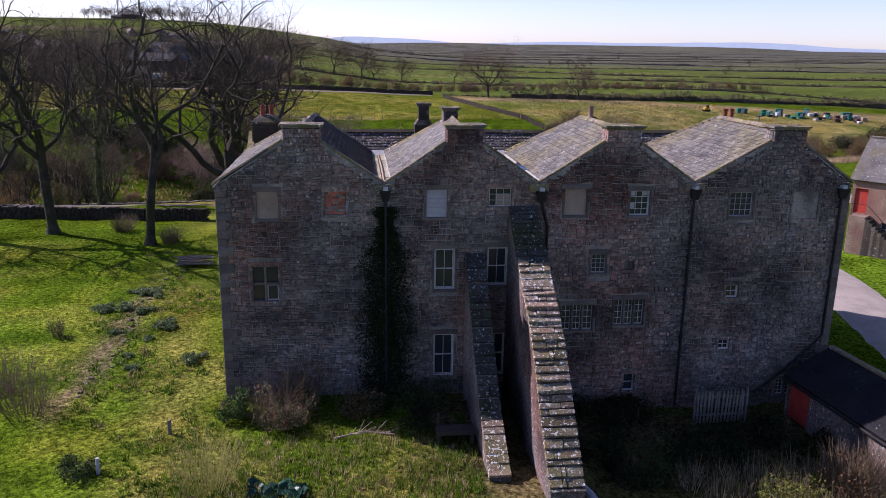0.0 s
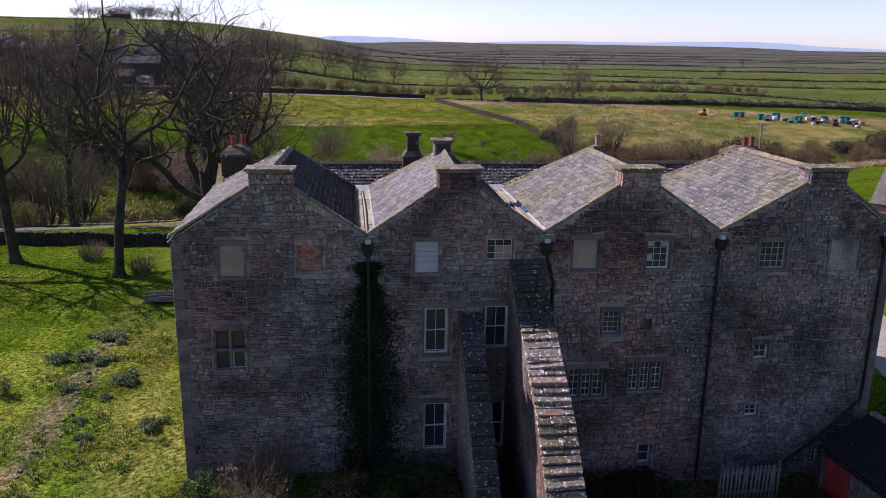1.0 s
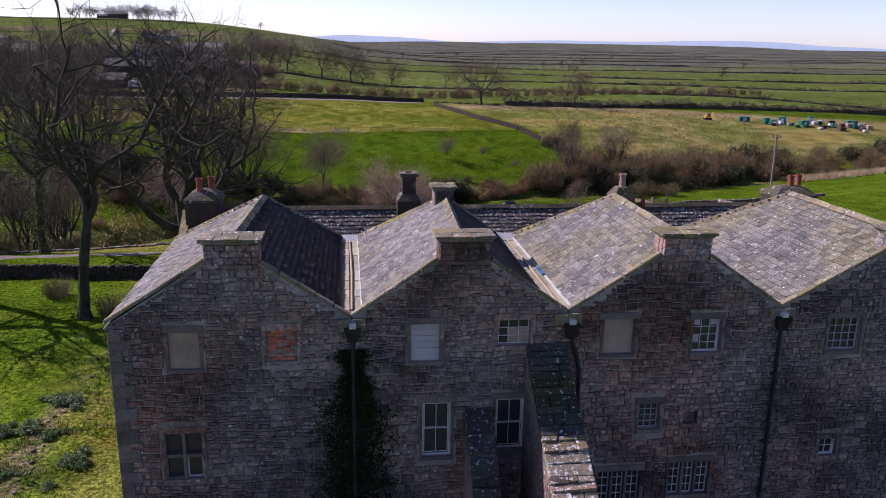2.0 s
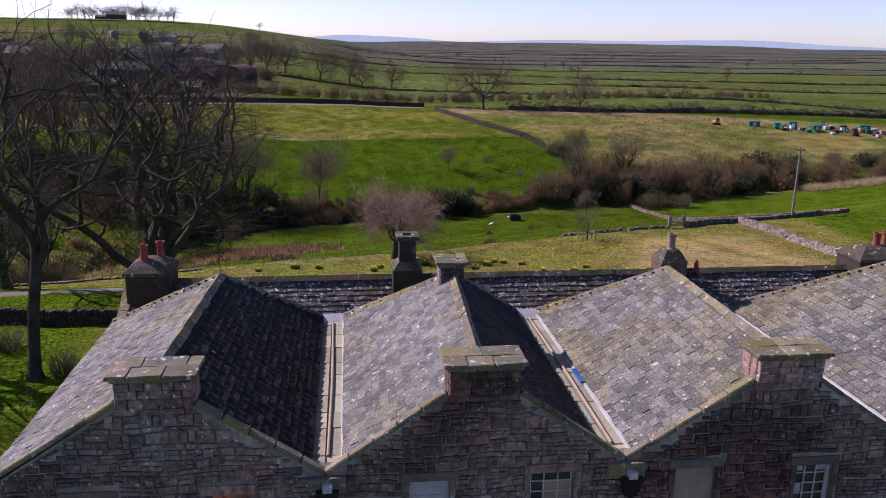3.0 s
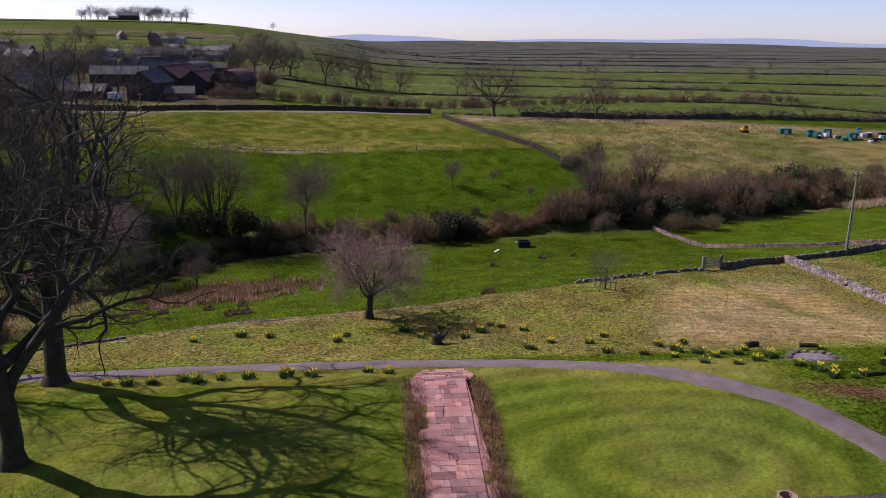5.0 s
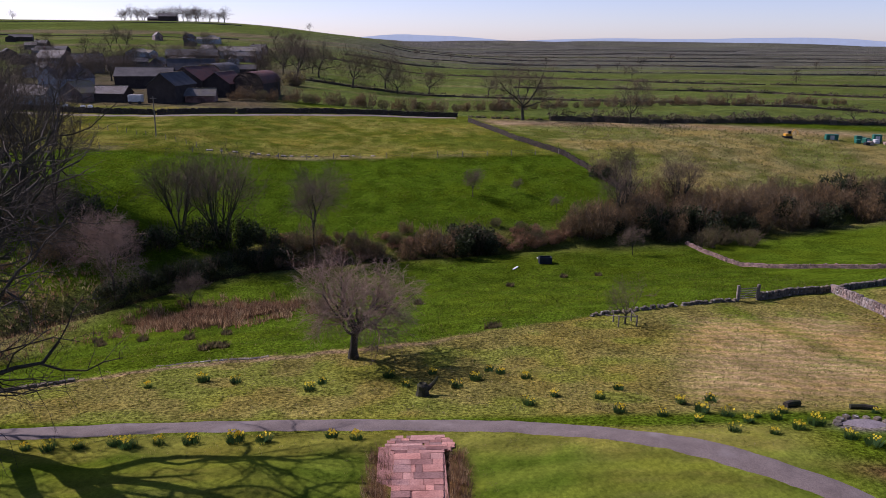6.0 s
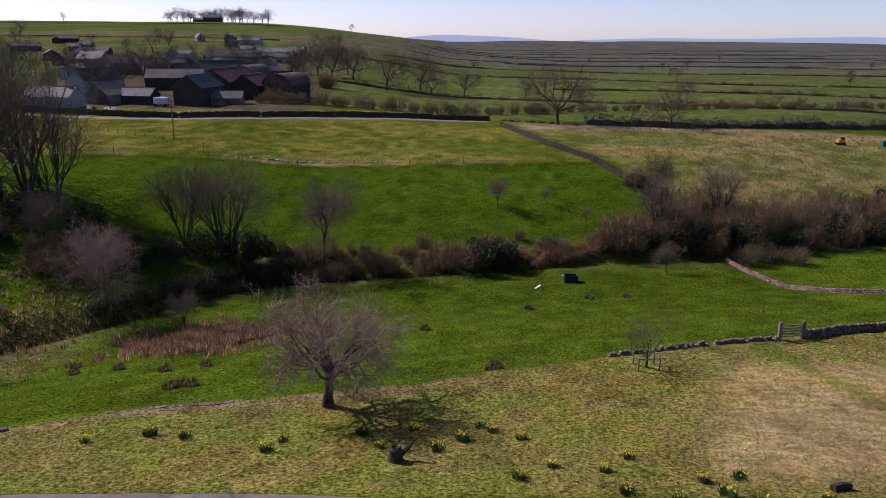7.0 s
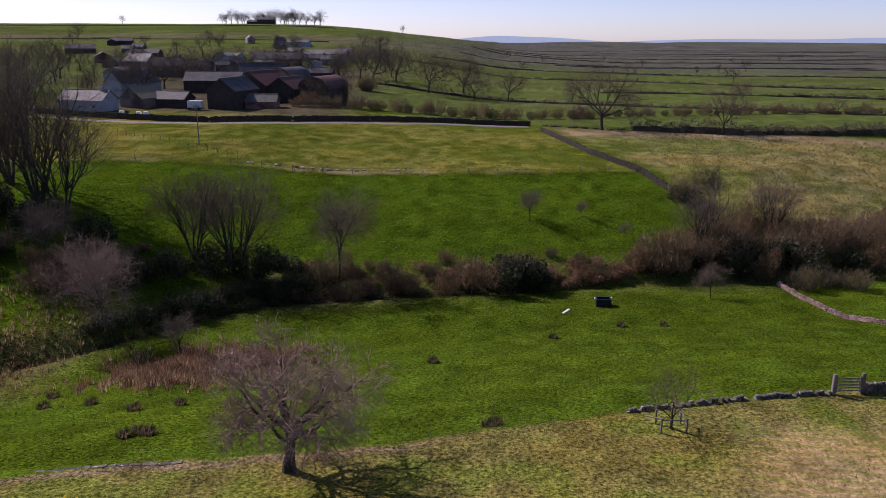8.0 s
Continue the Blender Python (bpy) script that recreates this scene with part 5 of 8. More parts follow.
# ---------------------------------------------------------------- walls, gate, fences and poles of the fields
def stone_run(name, label, pts, h, w, stone=0.34, seed=0, base=None, mat=None, gap=0.0, caps=True):
    """A dry-stone wall along a line: rough stones in courses with cap stones set on edge."""
    r = random.Random(seed)
    sh = Shape()
    for (x0, y0), (x1, y1) in zip(pts[:-1], pts[1:]):
        L = math.hypot(x1 - x0, y1 - y0)
        rot = math.degrees(math.atan2(y1 - y0, x1 - x0))
        rows = max(1, round(h / (stone * 0.75)))
        for row in range(rows + 1):
            p = -r.uniform(0, stone)
            while p < L:
                s = stone * r.uniform(0.7, 1.5) * (0.75 if row == rows else 1.0)
                f = (p + s / 2) / L
                if 0 <= f <= 1 and r.random() >= gap:
                    x, y = x0 + (x1 - x0) * f, y0 + (y1 - y0) * f
                    z = ground_z(x, y) + row * h / rows - 0.12
                    ww = w * (1 - 0.25 * row / rows) * r.uniform(0.9, 1.1)
                    hh = h / rows * r.uniform(0.95, 1.15) if row < rows else stone * r.uniform(0.5, 0.9)
                    if row < rows or caps:
                        sh.block(-s / 2 + 0.01, s / 2 - 0.01, -ww / 2, ww / 2, 0, hh, 0.05, pose(x, y, z, r.uniform(-6, 6), r.uniform(-6, 6), rot + r.uniform(-7, 7)))
                p += s
    return tagged(part(name, sh, mat or M_rock), label, "wall", kind="structure")


stone_run("field_wall", "ruined dry-stone wall along the edge of the bank", [(25.2, 100.1), (29, 101.4), (34, 103.0), (39.3, 104.3)], 0.22, 0.42, 0.30, seed=1, gap=0.35, mat=M_drystone)
stone_run("field_wall", "dry-stone wall beside the field gate", [(41.4, 104.6), (44.5, 105.9), (49.6, 107.3)], 0.6, 0.42, seed=2, mat=M_drystone)
stone_run("garden_wall", "pale lichened garden wall running down the slope", [(49.6, 107.2), (50.2, 97), (50.3, 88), (50.4, 78), (50.6, 66)], 0.7, 0.45, 0.34, seed=3, mat=M_palewall)
stone_run("field_wall", "curved dry-stone wall round the green pasture", [(50.5, 108), (56, 110.5), (62, 113.5), (66, 116)], 0.6, 0.45, seed=4, mat=M_drystone)
stone_run("field_wall", "long curving pink stone wall in the hollow", [(54.5, 157.5), (55, 153), (56.4, 146), (58.6, 139.5), (62, 135.5), (66, 132), (70, 128.5), (73, 124), (72.5, 119.5), (69, 117), (66, 116)], 0.42, 0.45, 0.36, seed=5, mat=M_pinkstone)
stone_run("field_wall", "dry-stone wall dividing the hill pasture", [(27, 246), (31, 232), (35.9, 213.5), (43.0, 199.4), (47, 188), (49.7, 178.6), (52, 170)], 0.8, 0.5, 0.5, seed=6, mat=M_shade_stone)
stone_run("stone_row", "scattered pale stones along the pasture fence", [(-30, 188.5), (-12, 191.5), (4, 195)], 0.25, 0.9, 0.55, seed=16, gap=0.55, caps=False)
stone_run("lane_wall", "dark wall beside the farm lane", [(-90, 231), (-66, 226), (-47, 225), (-30, 232), (-14, 243), (6, 252), (25, 256.5)], 0.95, 0.6, 0.6, seed=7, mat=M_shade_stone)
stone_run("garden_wall", "low dark stone wall at the end of the garden", [(-60, 70.5), (-30.3, 69.2), (-20, 68.3), (-12.6, 67.4)], 0.9, 0.5, 0.3, seed=8, mat=M_shade_stone)
stone_run("retaining_wall", "low pale coping along the edge of the terrace", [(-7.0, 89.9), (-3.4, 90.9), (0.2, 91.5)], 0.14, 0.35, 0.6, seed=9, caps=False, mat=M_drystone)
stone_run("retaining_wall", "low wall at the edge of the terrace under the trees", [(-34, 77), (-20, 82.2), (-11.5, 86.8)], 0.25, 0.4, 0.6, seed=10, caps=False, mat=M_drystone)
M_track = surface("earth_track", [(0.20, 0.165, 0.135), (0.28, 0.235, 0.20)], scale=0.7, fine_mix=0.6, bump=0.4)
lane = np.array([(-92, 227), (-75, 222.5), (-60, 221.5), (-46, 222), (-30, 228), (-14, 239), (4, 248), (24, 253)], dtype=float)
tagged(part("road", ribbon(np.stack([np.interp(np.linspace(0, 7, 60), range(8), lane[:, k]) for k in (0, 1)], 1), [2.0] * 60, 0.1), M_track, smooth=True), "pale farm lane on top of the field", "road", kind="structure")

gate = thing("field_gate", "grey timber five-bar gate between stone walls", "gate", at=on_ground(39.45, 104.3))
gate.rotation_euler = (0, 0, radians(10))
for k in range(5):
    put_in(gate, "bar", Shape().box(0.1, 1.85, -0.02, 0.02, 0.2 + k * 0.22, 0.28 + k * 0.22), M_wood)
for x in (0.1, 1.78):
    put_in(gate, "stile", Shape().box(x, x + 0.08, -0.045, -0.021, 0.1, 1.25), M_wood)
put_in(gate, "brace", Shape().tube([(0.15, -0.04, 0.2), (1.8, -0.04, 1.15)], [0.03, 0.03], 4), M_wood)
for x in (-0.02, 2.0):
    put_in(gate, "post", Shape().block(x - 0.12, x + 0.12, -0.12, 0.12, -0.3, 1.45, 0.03), M_drystone if x > 1 else M_wood)


def pole(name, label, at, h, r=0.12, arm=True):
    t = thing(name, label, "pole", at=at)
    put_in(t, "shaft", Shape().tube([(0, 0, -0.5), (0, 0, h)], [r, r * 0.7], 8), M_wood)
    if arm:
        put_in(t, "crossarm", Shape().box(-0.6, 0.6, -0.06, 0.06, h - 0.45, h - 0.33), M_wood)
        for x in (-0.5, 0.0, 0.5):
            put_in(t, "insulator", Shape().lathe(x, 0, [(0.05, h - 0.33), (0.06, h - 0.22), (0.03, h - 0.15), (0.001, h - 0.15)], 8), M_iron)
    return t


pole("electricity_pole", "pale timber electricity pole beside the field wall", on_ground(59.5, 112.0), 9.5, 0.16)
pole("telegraph_pole", "dark telegraph pole beside a bush", on_ground(50.6, 177.5), 6.2, 0.12, False)
pole("telegraph_pole", "dark telegraph pole on the hill pasture", on_ground(-39, 197.9), 7.5, 0.13)

fl = thing("wire_fence", "thin post-and-wire fence across the hill pasture", "fence", at=(0, 0, 0))
pts = [(-60, 183), (-45, 184), (-29, 186)] + [(-29 + k * 71 / 14, 186 + k * 14.2 / 14) for k in range(1, 15)]
for x, y in pts:
    put_in(fl, "post", Shape().block(x - 0.06, x + 0.06, y - 0.06, y + 0.06, ground_z(x, y) - 0.2, ground_z(x, y) + 1.1, 0.01), M_wood)
for z in (0.5, 0.95):
    put_in(fl, "wire", Shape().tube([(x, y, ground_z(x, y) + z) for x, y in pts], [0.012] * len(pts), 3), M_iron)
wf = thing("wire_fence", "row of old fence posts on the grass slope", "fence", at=(0, 0, 0))
for k in range(14):
    x, y = -58 + k * 2.2, 205 - k * 1.1
    put_in(wf, "post", Shape().block(x - 0.05, x + 0.05, y - 0.05, y + 0.05, ground_z(x, y) - 0.2, ground_z(x, y) + 1.0, 0.01), M_wood)

# trough, boards, stumps, logs and fire pit
tr = thing("feed_trough", "dark plastic feed trough in the pasture", "trough", at=on_ground(30, 146.6))
sh = Shape()
for x0, x1, y0, y1 in ((-0.9, 0.9, -0.6, -0.5), (-0.9, 0.9, 0.5, 0.6), (-0.9, -0.8, -0.5, 0.5), (0.8, 0.9, -0.5, 0.5)):
    sh.box(x0, x1, y0, y1, 0.0, 0.95)
put_in(tr, "tank", sh, surface("dark_blue_plastic", [(0.012, 0.016, 0.025), (0.025, 0.03, 0.045)], fine_mix=0.2, bump=0.1, rough=0.5))
put_in(tr, "floor", Shape().box(-0.8, 0.8, -0.5, 0.5, 0.3, 0.34), M_iron)
for x, y, rot, ln in ((25.3, 143.6, 60, 1.7), (30.4, 149.6, 10, 2.2)):
    b = thing("loose_board", "pale loose board lying in the grass", "board", at=on_ground(x, y))
    b.rotation_euler = (0, 0, radians(rot))
    put_in(b, "plank", Shape().block(-ln / 2, ln / 2, -0.14, 0.14, 0.0, 0.12, 0.02), M_white)


def log(label, x, y, ln, r, rot, name="log"):
    t = thing(name, label, "log", at=on_ground(x, y))
    t.rotation_euler = (0, 0, radians(rot))
    put_in(t, "trunk", Shape().tube([(-ln / 2, 0, r * 0.8), (0, 0.05, r * 0.9), (ln / 2, 0, r * 0.8)], [r, r * 1.08, r * 0.9], 9), M_bark)
    return t


log("fallen log on the terrace", 36.2, 79.4, 1.5, 0.15, -12)
log("fallen log beside the flower clumps", 36.5, 72.6, 1.9, 0.13, 4)
log("short sawn log on the grass", 39.8, 76.3, 0.8, 0.2, -30)
log("dark log heap on the grass", 32.4, 80.2, 1.0, 0.2, 15)
st = thing("tree_stump", "dark broken tree stump on the bank", "stump", at=on_ground(10.8, 83.2))
put_in(st, "stump", Shape().lathe(0, 0, [(0.52, -0.2), (0.42, 0.1), (0.33, 0.45), (0.35, 0.68), (0.22, 0.82), (0.001, 0.6)], 11), M_bark)
put_in(st, "root", Shape().tube([(0.2, 0, 0.3), (0.7, 0.2, 0.75), (0.95, 0.3, 1.1)], [0.16, 0.12, 0.05], 6), M_bark)
fp = thing("fire_pit", "ring of stones and grey ash on the grass", "fire pit", at=on_ground(34.5, 76.4))
r = random.Random(3)
for k in range(16):
    a = k / 16 * 6.28
    p = put_in(fp, "stone", Shape().block(-0.2, 0.2, -0.16, 0.16, -0.05, r.uniform(0.08, 0.2), 0.05), M_drystone)
    p.location, p.rotation_euler = (math.cos(a) * 1.5, math.sin(a) * 0.95, 0), (0, 0, a + r.uniform(-0.4, 0.4))
put_in(fp, "ash", Shape().lathe(0, 0, [(1.35, -0.02), (1.2, 0.05), (0.7, 0.09), (0.001, 0.11)], 14).moved(Matrix.Diagonal((1, 0.62, 1, 1))), surface("ash", [(0.12, 0.105, 0.108), (0.23, 0.205, 0.205)], fine_mix=0.5, bump=0.4))

# garden things behind the house
lp = thing("log_pile", "pile of grey branches on the grass", "log pile", at=on_ground(-10.9, 53.0))
r = random.Random(6)
for k in range(22):
    y, z = r.uniform(-0.5, 0.5), r.uniform(0.05, 0.6)
    put_in(lp, "branch", Shape().tube([(-1.1 + r.uniform(-0.4, 0.2), y, z), (0, y + r.uniform(-0.15, 0.15), z + 0.04), (1.1 + r.uniform(-0.3, 0.4), y + r.uniform(-0.3, 0.3), z)], [0.05, 0.05, 0.03], 5), M_wood)
rr_ = random.Random(12)
for k in range(46):   # row of edging stones beside the track
    f = k / 45
    x, y = -12.0 + 0.9 * math.sin(f * 7) * 0.5 + rr_.uniform(-0.35, 0.35), 32.6 + f * 20.5
    s = rr_.uniform(0.04, 0.12)
    t = thing("edging_stone", "rough field stone half sunk in the grass", "stone", "stones along the garden track", at=on_ground(x, y))
    t.rotation_euler = (rr_.uniform(-0.2, 0.2), rr_.uniform(-0.2, 0.2), rr_.uniform(0, 3))
    put_in(t, "stone", Shape().block(-s, s, -s * 0.7, s * 0.7, -0.05, s * rr_.uniform(0.5, 1.0), 0.03), M_drystone)
p1 = thing("wooden_post", "short pale round post standing in the grass", "post", at=on_ground(-9.2, 26.0))
put_in(p1, "post", Shape().tube([(0, 0, -0.2), (0.02, 0, 0.62)], [0.07, 0.065], 10), M_whiteboard)
p2 = thing("wooden_post", "short brown stake in the rough grass", "post", at=on_ground(-7.4, 29.0))
put_in(p2, "post", Shape().block(-0.06, 0.06, -0.06, 0.06, -0.2, 0.6, 0.01), M_wood)
bn = thing("garden_bench", "low dark timber bench beside the buttress", "bench", at=(3.7, 27.5, ground_z(3.7, 27.5)))
put_in(bn, "top", Shape().block(-0.75, 0.75, -0.3, 0.3, 0.45, 0.62, 0.03), M_darkwood)
for x in (-0.65, 0.65):
    put_in(bn, "leg", Shape().block(x - 0.07, x + 0.07, -0.25, 0.25, -0.15, 0.449, 0.02), M_darkwood)
put_in(bn, "post", Shape().block(-0.7, -0.58, 0.2, 0.3, 0.621, 1.15, 0.02), M_darkwood)
br = thing("fallen_branch", "bare pale fallen branch on the grass", "branch", at=on_ground(0.2, 27.9))
r = random.Random(5)
put_in(br, "limb", Shape().tube([(-1.2, 0, 0.1), (0, 0.1, 0.3), (1.1, -0.1, 0.25)], [0.04, 0.035, 0.015], 5), M_board)
for k in range(14):
    f = r.uniform(-0.6, 1.0)
    put_in(br, "twig", Shape().tube([(f, 0.05, 0.25), (f + r.uniform(0.2, 0.6), r.uniform(-0.5, 0.5), r.uniform(0.2, 0.7))], [0.014, 0.005], 4), M_board)
tp = thing("green_tarpaulin", "crumpled dark green plastic sheet on the grass", "tarpaulin", at=on_ground(-2.8, 24.4))
sh = Shape()
for j in range(9):
    for i in range(15):
        sh.v.append((-1.0 + i * 0.14 + 0.09 * math.sin(j * 3 + i), -0.5 + j * 0.11 + 0.2 * math.sin(i * 0.9), 0.02 + 0.30 * r.random() ** 2))
for j in range(8):
    for i in range(14):
        a = j * 15 + i
        sh.f.append((a, a + 1, a + 16, a + 15))
put_in(tp, "sheet", sh, surface("green_plastic", [(0.008, 0.035, 0.025), (0.02, 0.075, 0.05)], fine_mix=0.3, bump=0.2, rough=0.35))
wl = thing("white_log", "pale peeling log leaning at the foot of the buttress", "log", at=on_ground(7.95, 23.7))
put_in(wl, "trunk", Shape().tube([(-0.25, 0.6, 0.45), (0, 0, 0.35), (0.3, -1.2, 0.2)], [0.13, 0.15, 0.14], 9), M_whiteboard)

# ---------------------------------------------------------------- trees and bushes
UP = Vector((0, 0, 1))


def grow(out, rng, p, d, length, r, lvl, P):
    """One branch and, from it, its smaller ones. out: trunk shape, crown shape."""
    segs = P["segs"][lvl]
    if lvl + 1 == len(P["segs"]) and lvl > 3:   # a last fine twig: one slender blade
        w = d.orthogonal().normalized() * r * 1.3
        e = p + (d + Vector((rng.uniform(-0.3, 0.3), rng.uniform(-0.3, 0.3), rng.uniform(-0.2, 0.3)))).normalized() * length
        out[1].add([tuple(p - w), tuple(p + w), tuple(e)], [(0, 1, 2)])
        return
    pts, rad = [p.copy()], [r]
    for i in range(segs):
        w = P["wob"][lvl]
        d = (d + Vector((rng.uniform(-w, w), rng.uniform(-w, w), rng.uniform(-w, w))) + UP * P["lift"][lvl]).normalized()
        p = p + d * (length / segs)
        pts.append(p.copy())
        rad.append(r * (1 - (1 - P["taper"][lvl]) * (i + 1) / segs))
    out[0 if lvl < P["wood"] else 1].tube(pts, rad, P["sides"][lvl], cap=False)
    if lvl + 1 >= len(P["segs"]):
        return
    n = P["kids"][lvl]
    turn = rng.uniform(0, 6.28)
    for k in range(n):
        f = P["start"][lvl] + (1 - P["start"][lvl]) * (k + rng.uniform(0.3, 0.95)) / n
        f = min(f, 0.999)
        i = min(int(f * segs), segs - 1)
        u = f * segs - i
        q = pts[i].lerp(pts[i + 1], u)
        rq = rad[i] * (1 - u) + rad[i + 1] * u
        ax = (pts[i + 1] - pts[i]).normalized()
        o = ax.orthogonal().normalized()
        turn += 2.4 + rng.uniform(-0.5, 0.5)
        side = o * math.cos(turn) + ax.cross(o) * math.sin(turn)
        ang = radians(P["angle"][lvl] * rng.uniform(0.7, 1.25))
        if k == n - 1:
            ang *= 0.45
        cd = ax * math.cos(ang) + side * math.sin(ang)
        grow(out, rng, q, cd, P["len"][lvl + 1] * rng.uniform(0.65, 1.2) * (1.12 - 0.35 * f), min(rq * 0.85, P["rad"][lvl + 1] * rng.uniform(0.75, 1.15)), lvl + 1, P)


def tree_plan(H, r, wood=3, dense=1.0, spread=1.0, fork=0.40, sub=5, lite=False):
    k = lambda n: max(2, round(n * dense))
    P = dict(len=[H * fork, H * 0.52, H * 0.29, H * 0.16, H * 0.085, H * 0.045], rad=[r, r * 0.62, r * 0.32, r * 0.14, r * 0.06, r * 0.028],
             segs=[4, 8, 6, 4, 2, 1], wob=[0.07, 0.34, 0.40, 0.42, 0.40, 0.3], lift=[0.02, 0.11, 0.07, 0.03, 0.02, 0.0], taper=[0.8, 0.4, 0.4, 0.4, 0.45, 0.4],
             sides=[9, 7, 5, 4, 3, 3], kids=[4, k(5), k(5), k(4), k(4)], start=[0.76, 0.32, 0.25, 0.2, 0.15], angle=[38 * spread, 48, 50, 52, 50], wood=wood)
    if lite:
        P["len"] = [v * 1.4 for v in P["len"]]
        P["len"][0] *= 0.75
        P.update(segs=[3, 4, 3, 2, 1], sides=[6, 4, 3, 3, 3], kids=[5, k(6), k(7), k(11), 3], wood=2)
        P["rad"][3], P["rad"][4] = r * 0.1, r * 0.06
    for key in P:
        if key != "wood":
            P[key] = P[key][:sub + 1]
    return P


def tree(name, label, seed, P, at, bark=None, twig=None, lean=(0, 0), group="", stems=1, limbs=()):
    """limbs: great side limbs that bow down: height, way, length, radius."""
    rng = random.Random(seed)
    out = [Shape(), Shape()]
    for s in range(stems):
        a = 6.28 * s / stems + rng.uniform(0, 1)
        o = Vector((math.cos(a), math.sin(a), 0)) * (0.0 if stems == 1 else P["rad"][0] * 1.3)
        d = Vector((lean[0], lean[1], 1)) + (o.normalized() * 0.28 if stems > 1 else Vector())
        grow(out, rng, o + Vector((0, 0, -0.35)), d.normalized(), P["len"][0] * rng.uniform(0.9, 1.15), P["rad"][0], 0, P)
        if stems == 1:  # root flare
            n = len(out[0].v)
            out[0].tube([o + Vector((0, 0, -0.4)), o + Vector((0, 0, 0.15)), o + Vector((lean[0] * 0.6, lean[1] * 0.6, 0.7))], [P["rad"][0] * 1.7, P["rad"][0] * 1.35, P["rad"][0] * 0.98], 9, cap=False)
    for h, way, ln, r in limbs:
        Q = dict(P, lift=[0, -0.05, -0.10, -0.12, -0.1, 0], len=[P["len"][0], ln, ln * 0.5, ln * 0.28, ln * 0.15, ln * 0.08])
        grow(out, rng, Vector((lean[0] * h, lean[1] * h, h)), Vector(way).normalized(), ln, r, 1, Q)
    t = thing(name, label, "tree", group, at=at)
    a = part("trunk", mesh_of("trunk", out[0], bark or M_bark, True), None)
    b = part("crown", mesh_of("crown", out[1], twig or M_twig, False), None)
    for o in (a, b):
        o.parent = t
    return t


def unit_rows(r, n):
    d = r.normal(size=(n, 3))
    return d / np.linalg.norm(d, axis=1)[:, None]


def leaf_cloud(sh, c, rad, n, size, colours, rng, shell=0.55, slim=1.0, rise=0.0):
    """Small leaves or twig ends in a lumpy clump; slim: how narrow, rise: how far they point up."""
    r = np.random.default_rng(rng.randrange(1 << 30))
    lumps, gain = unit_rows(r, 7), r.uniform(0.75, 1.15, 7)
    d = unit_rows(r, n)
    k = np.max(np.maximum(0.0, d @ lumps.T) * gain, axis=1)
    rr = (0.6 + 0.5 * k) * (shell + (1 - shell) * r.random(n) ** 0.5)
    p = np.array(c) + d * np.array(rad) * rr[:, None]
    a = unit_rows(r, n) * (1 - rise) + np.array((0, 0, 1.0)) * rise + d * rise * 0.6
    a /= np.linalg.norm(a, axis=1)[:, None]
    b = np.cross(a, unit_rows(r, n))
    b /= np.maximum(np.linalg.norm(b, axis=1), 1e-6)[:, None]
    a *= (size * r.uniform(0.5, 1.3, n))[:, None]
    b *= (size * slim * r.uniform(0.25, 0.6, n))[:, None]
    V = np.stack([p - a * 0.5 - b * 0.5, p + a * 0.5, p - a * 0.5 + b * 0.5], 1).reshape(-1, 3)
    C = np.array(colours)[r.integers(0, len(colours), n)] * r.uniform(0.7, 1.3, (n, 1))
    base = len(sh.v)
    sh.v += [tuple(q) for q in V.tolist()]
    sh.f += [(base + 3 * i, base + 3 * i + 1, base + 3 * i + 2) for i in range(n)]
    sh.c += [tuple(q) for q in np.repeat(C, 3, axis=0).tolist()]


def stems_of(sh, rng, w, h, n, r, bend=0.3, fork=True):
    """Stems that rise and spread from a base."""
    for _ in range(n):
        a, q = rng.uniform(0, 6.28), rng.random() ** 0.5
        base = Vector((math.cos(a) * q * w * 0.22, math.sin(a) * q * w * 0.22, -0.15))
        d = Vector((math.cos(a) * q * w * 0.5 / h * rng.uniform(0.5, 1.3), math.sin(a) * q * w * 0.5 / h * rng.uniform(0.5, 1.3), 1.0)).normalized()
        ln = h * rng.uniform(0.65, 1.05) * (1.05 - 0.25 * q)
        m = base + d * ln * 0.5 + Vector((rng.uniform(-1, 1), rng.uniform(-1, 1), 0)) * bend * 0.2
        e = m + (d + Vector((rng.uniform(-1, 1), rng.uniform(-1, 1), rng.uniform(-0.3, 0.3))) * bend).normalized() * ln * 0.5
        sh.tube([base, m, e], [r, r * 0.65, r * 0.3], 3, cap=False)
        if fork:
            for _ in range(3):
                f = rng.uniform(0.2, 0.9)
                s = base.lerp(m, f * 2) if f < 0.5 else m.lerp(e, f * 2 - 1)
                dd = (d + Vector((rng.uniform(-1, 1), rng.uniform(-1, 1), rng.uniform(-0.2, 0.6))) * 0.9).normalized()
                sh.tube([s, s + dd * ln * rng.uniform(0.15, 0.35)], [r * 0.5, r * 0.2], 3, cap=False)


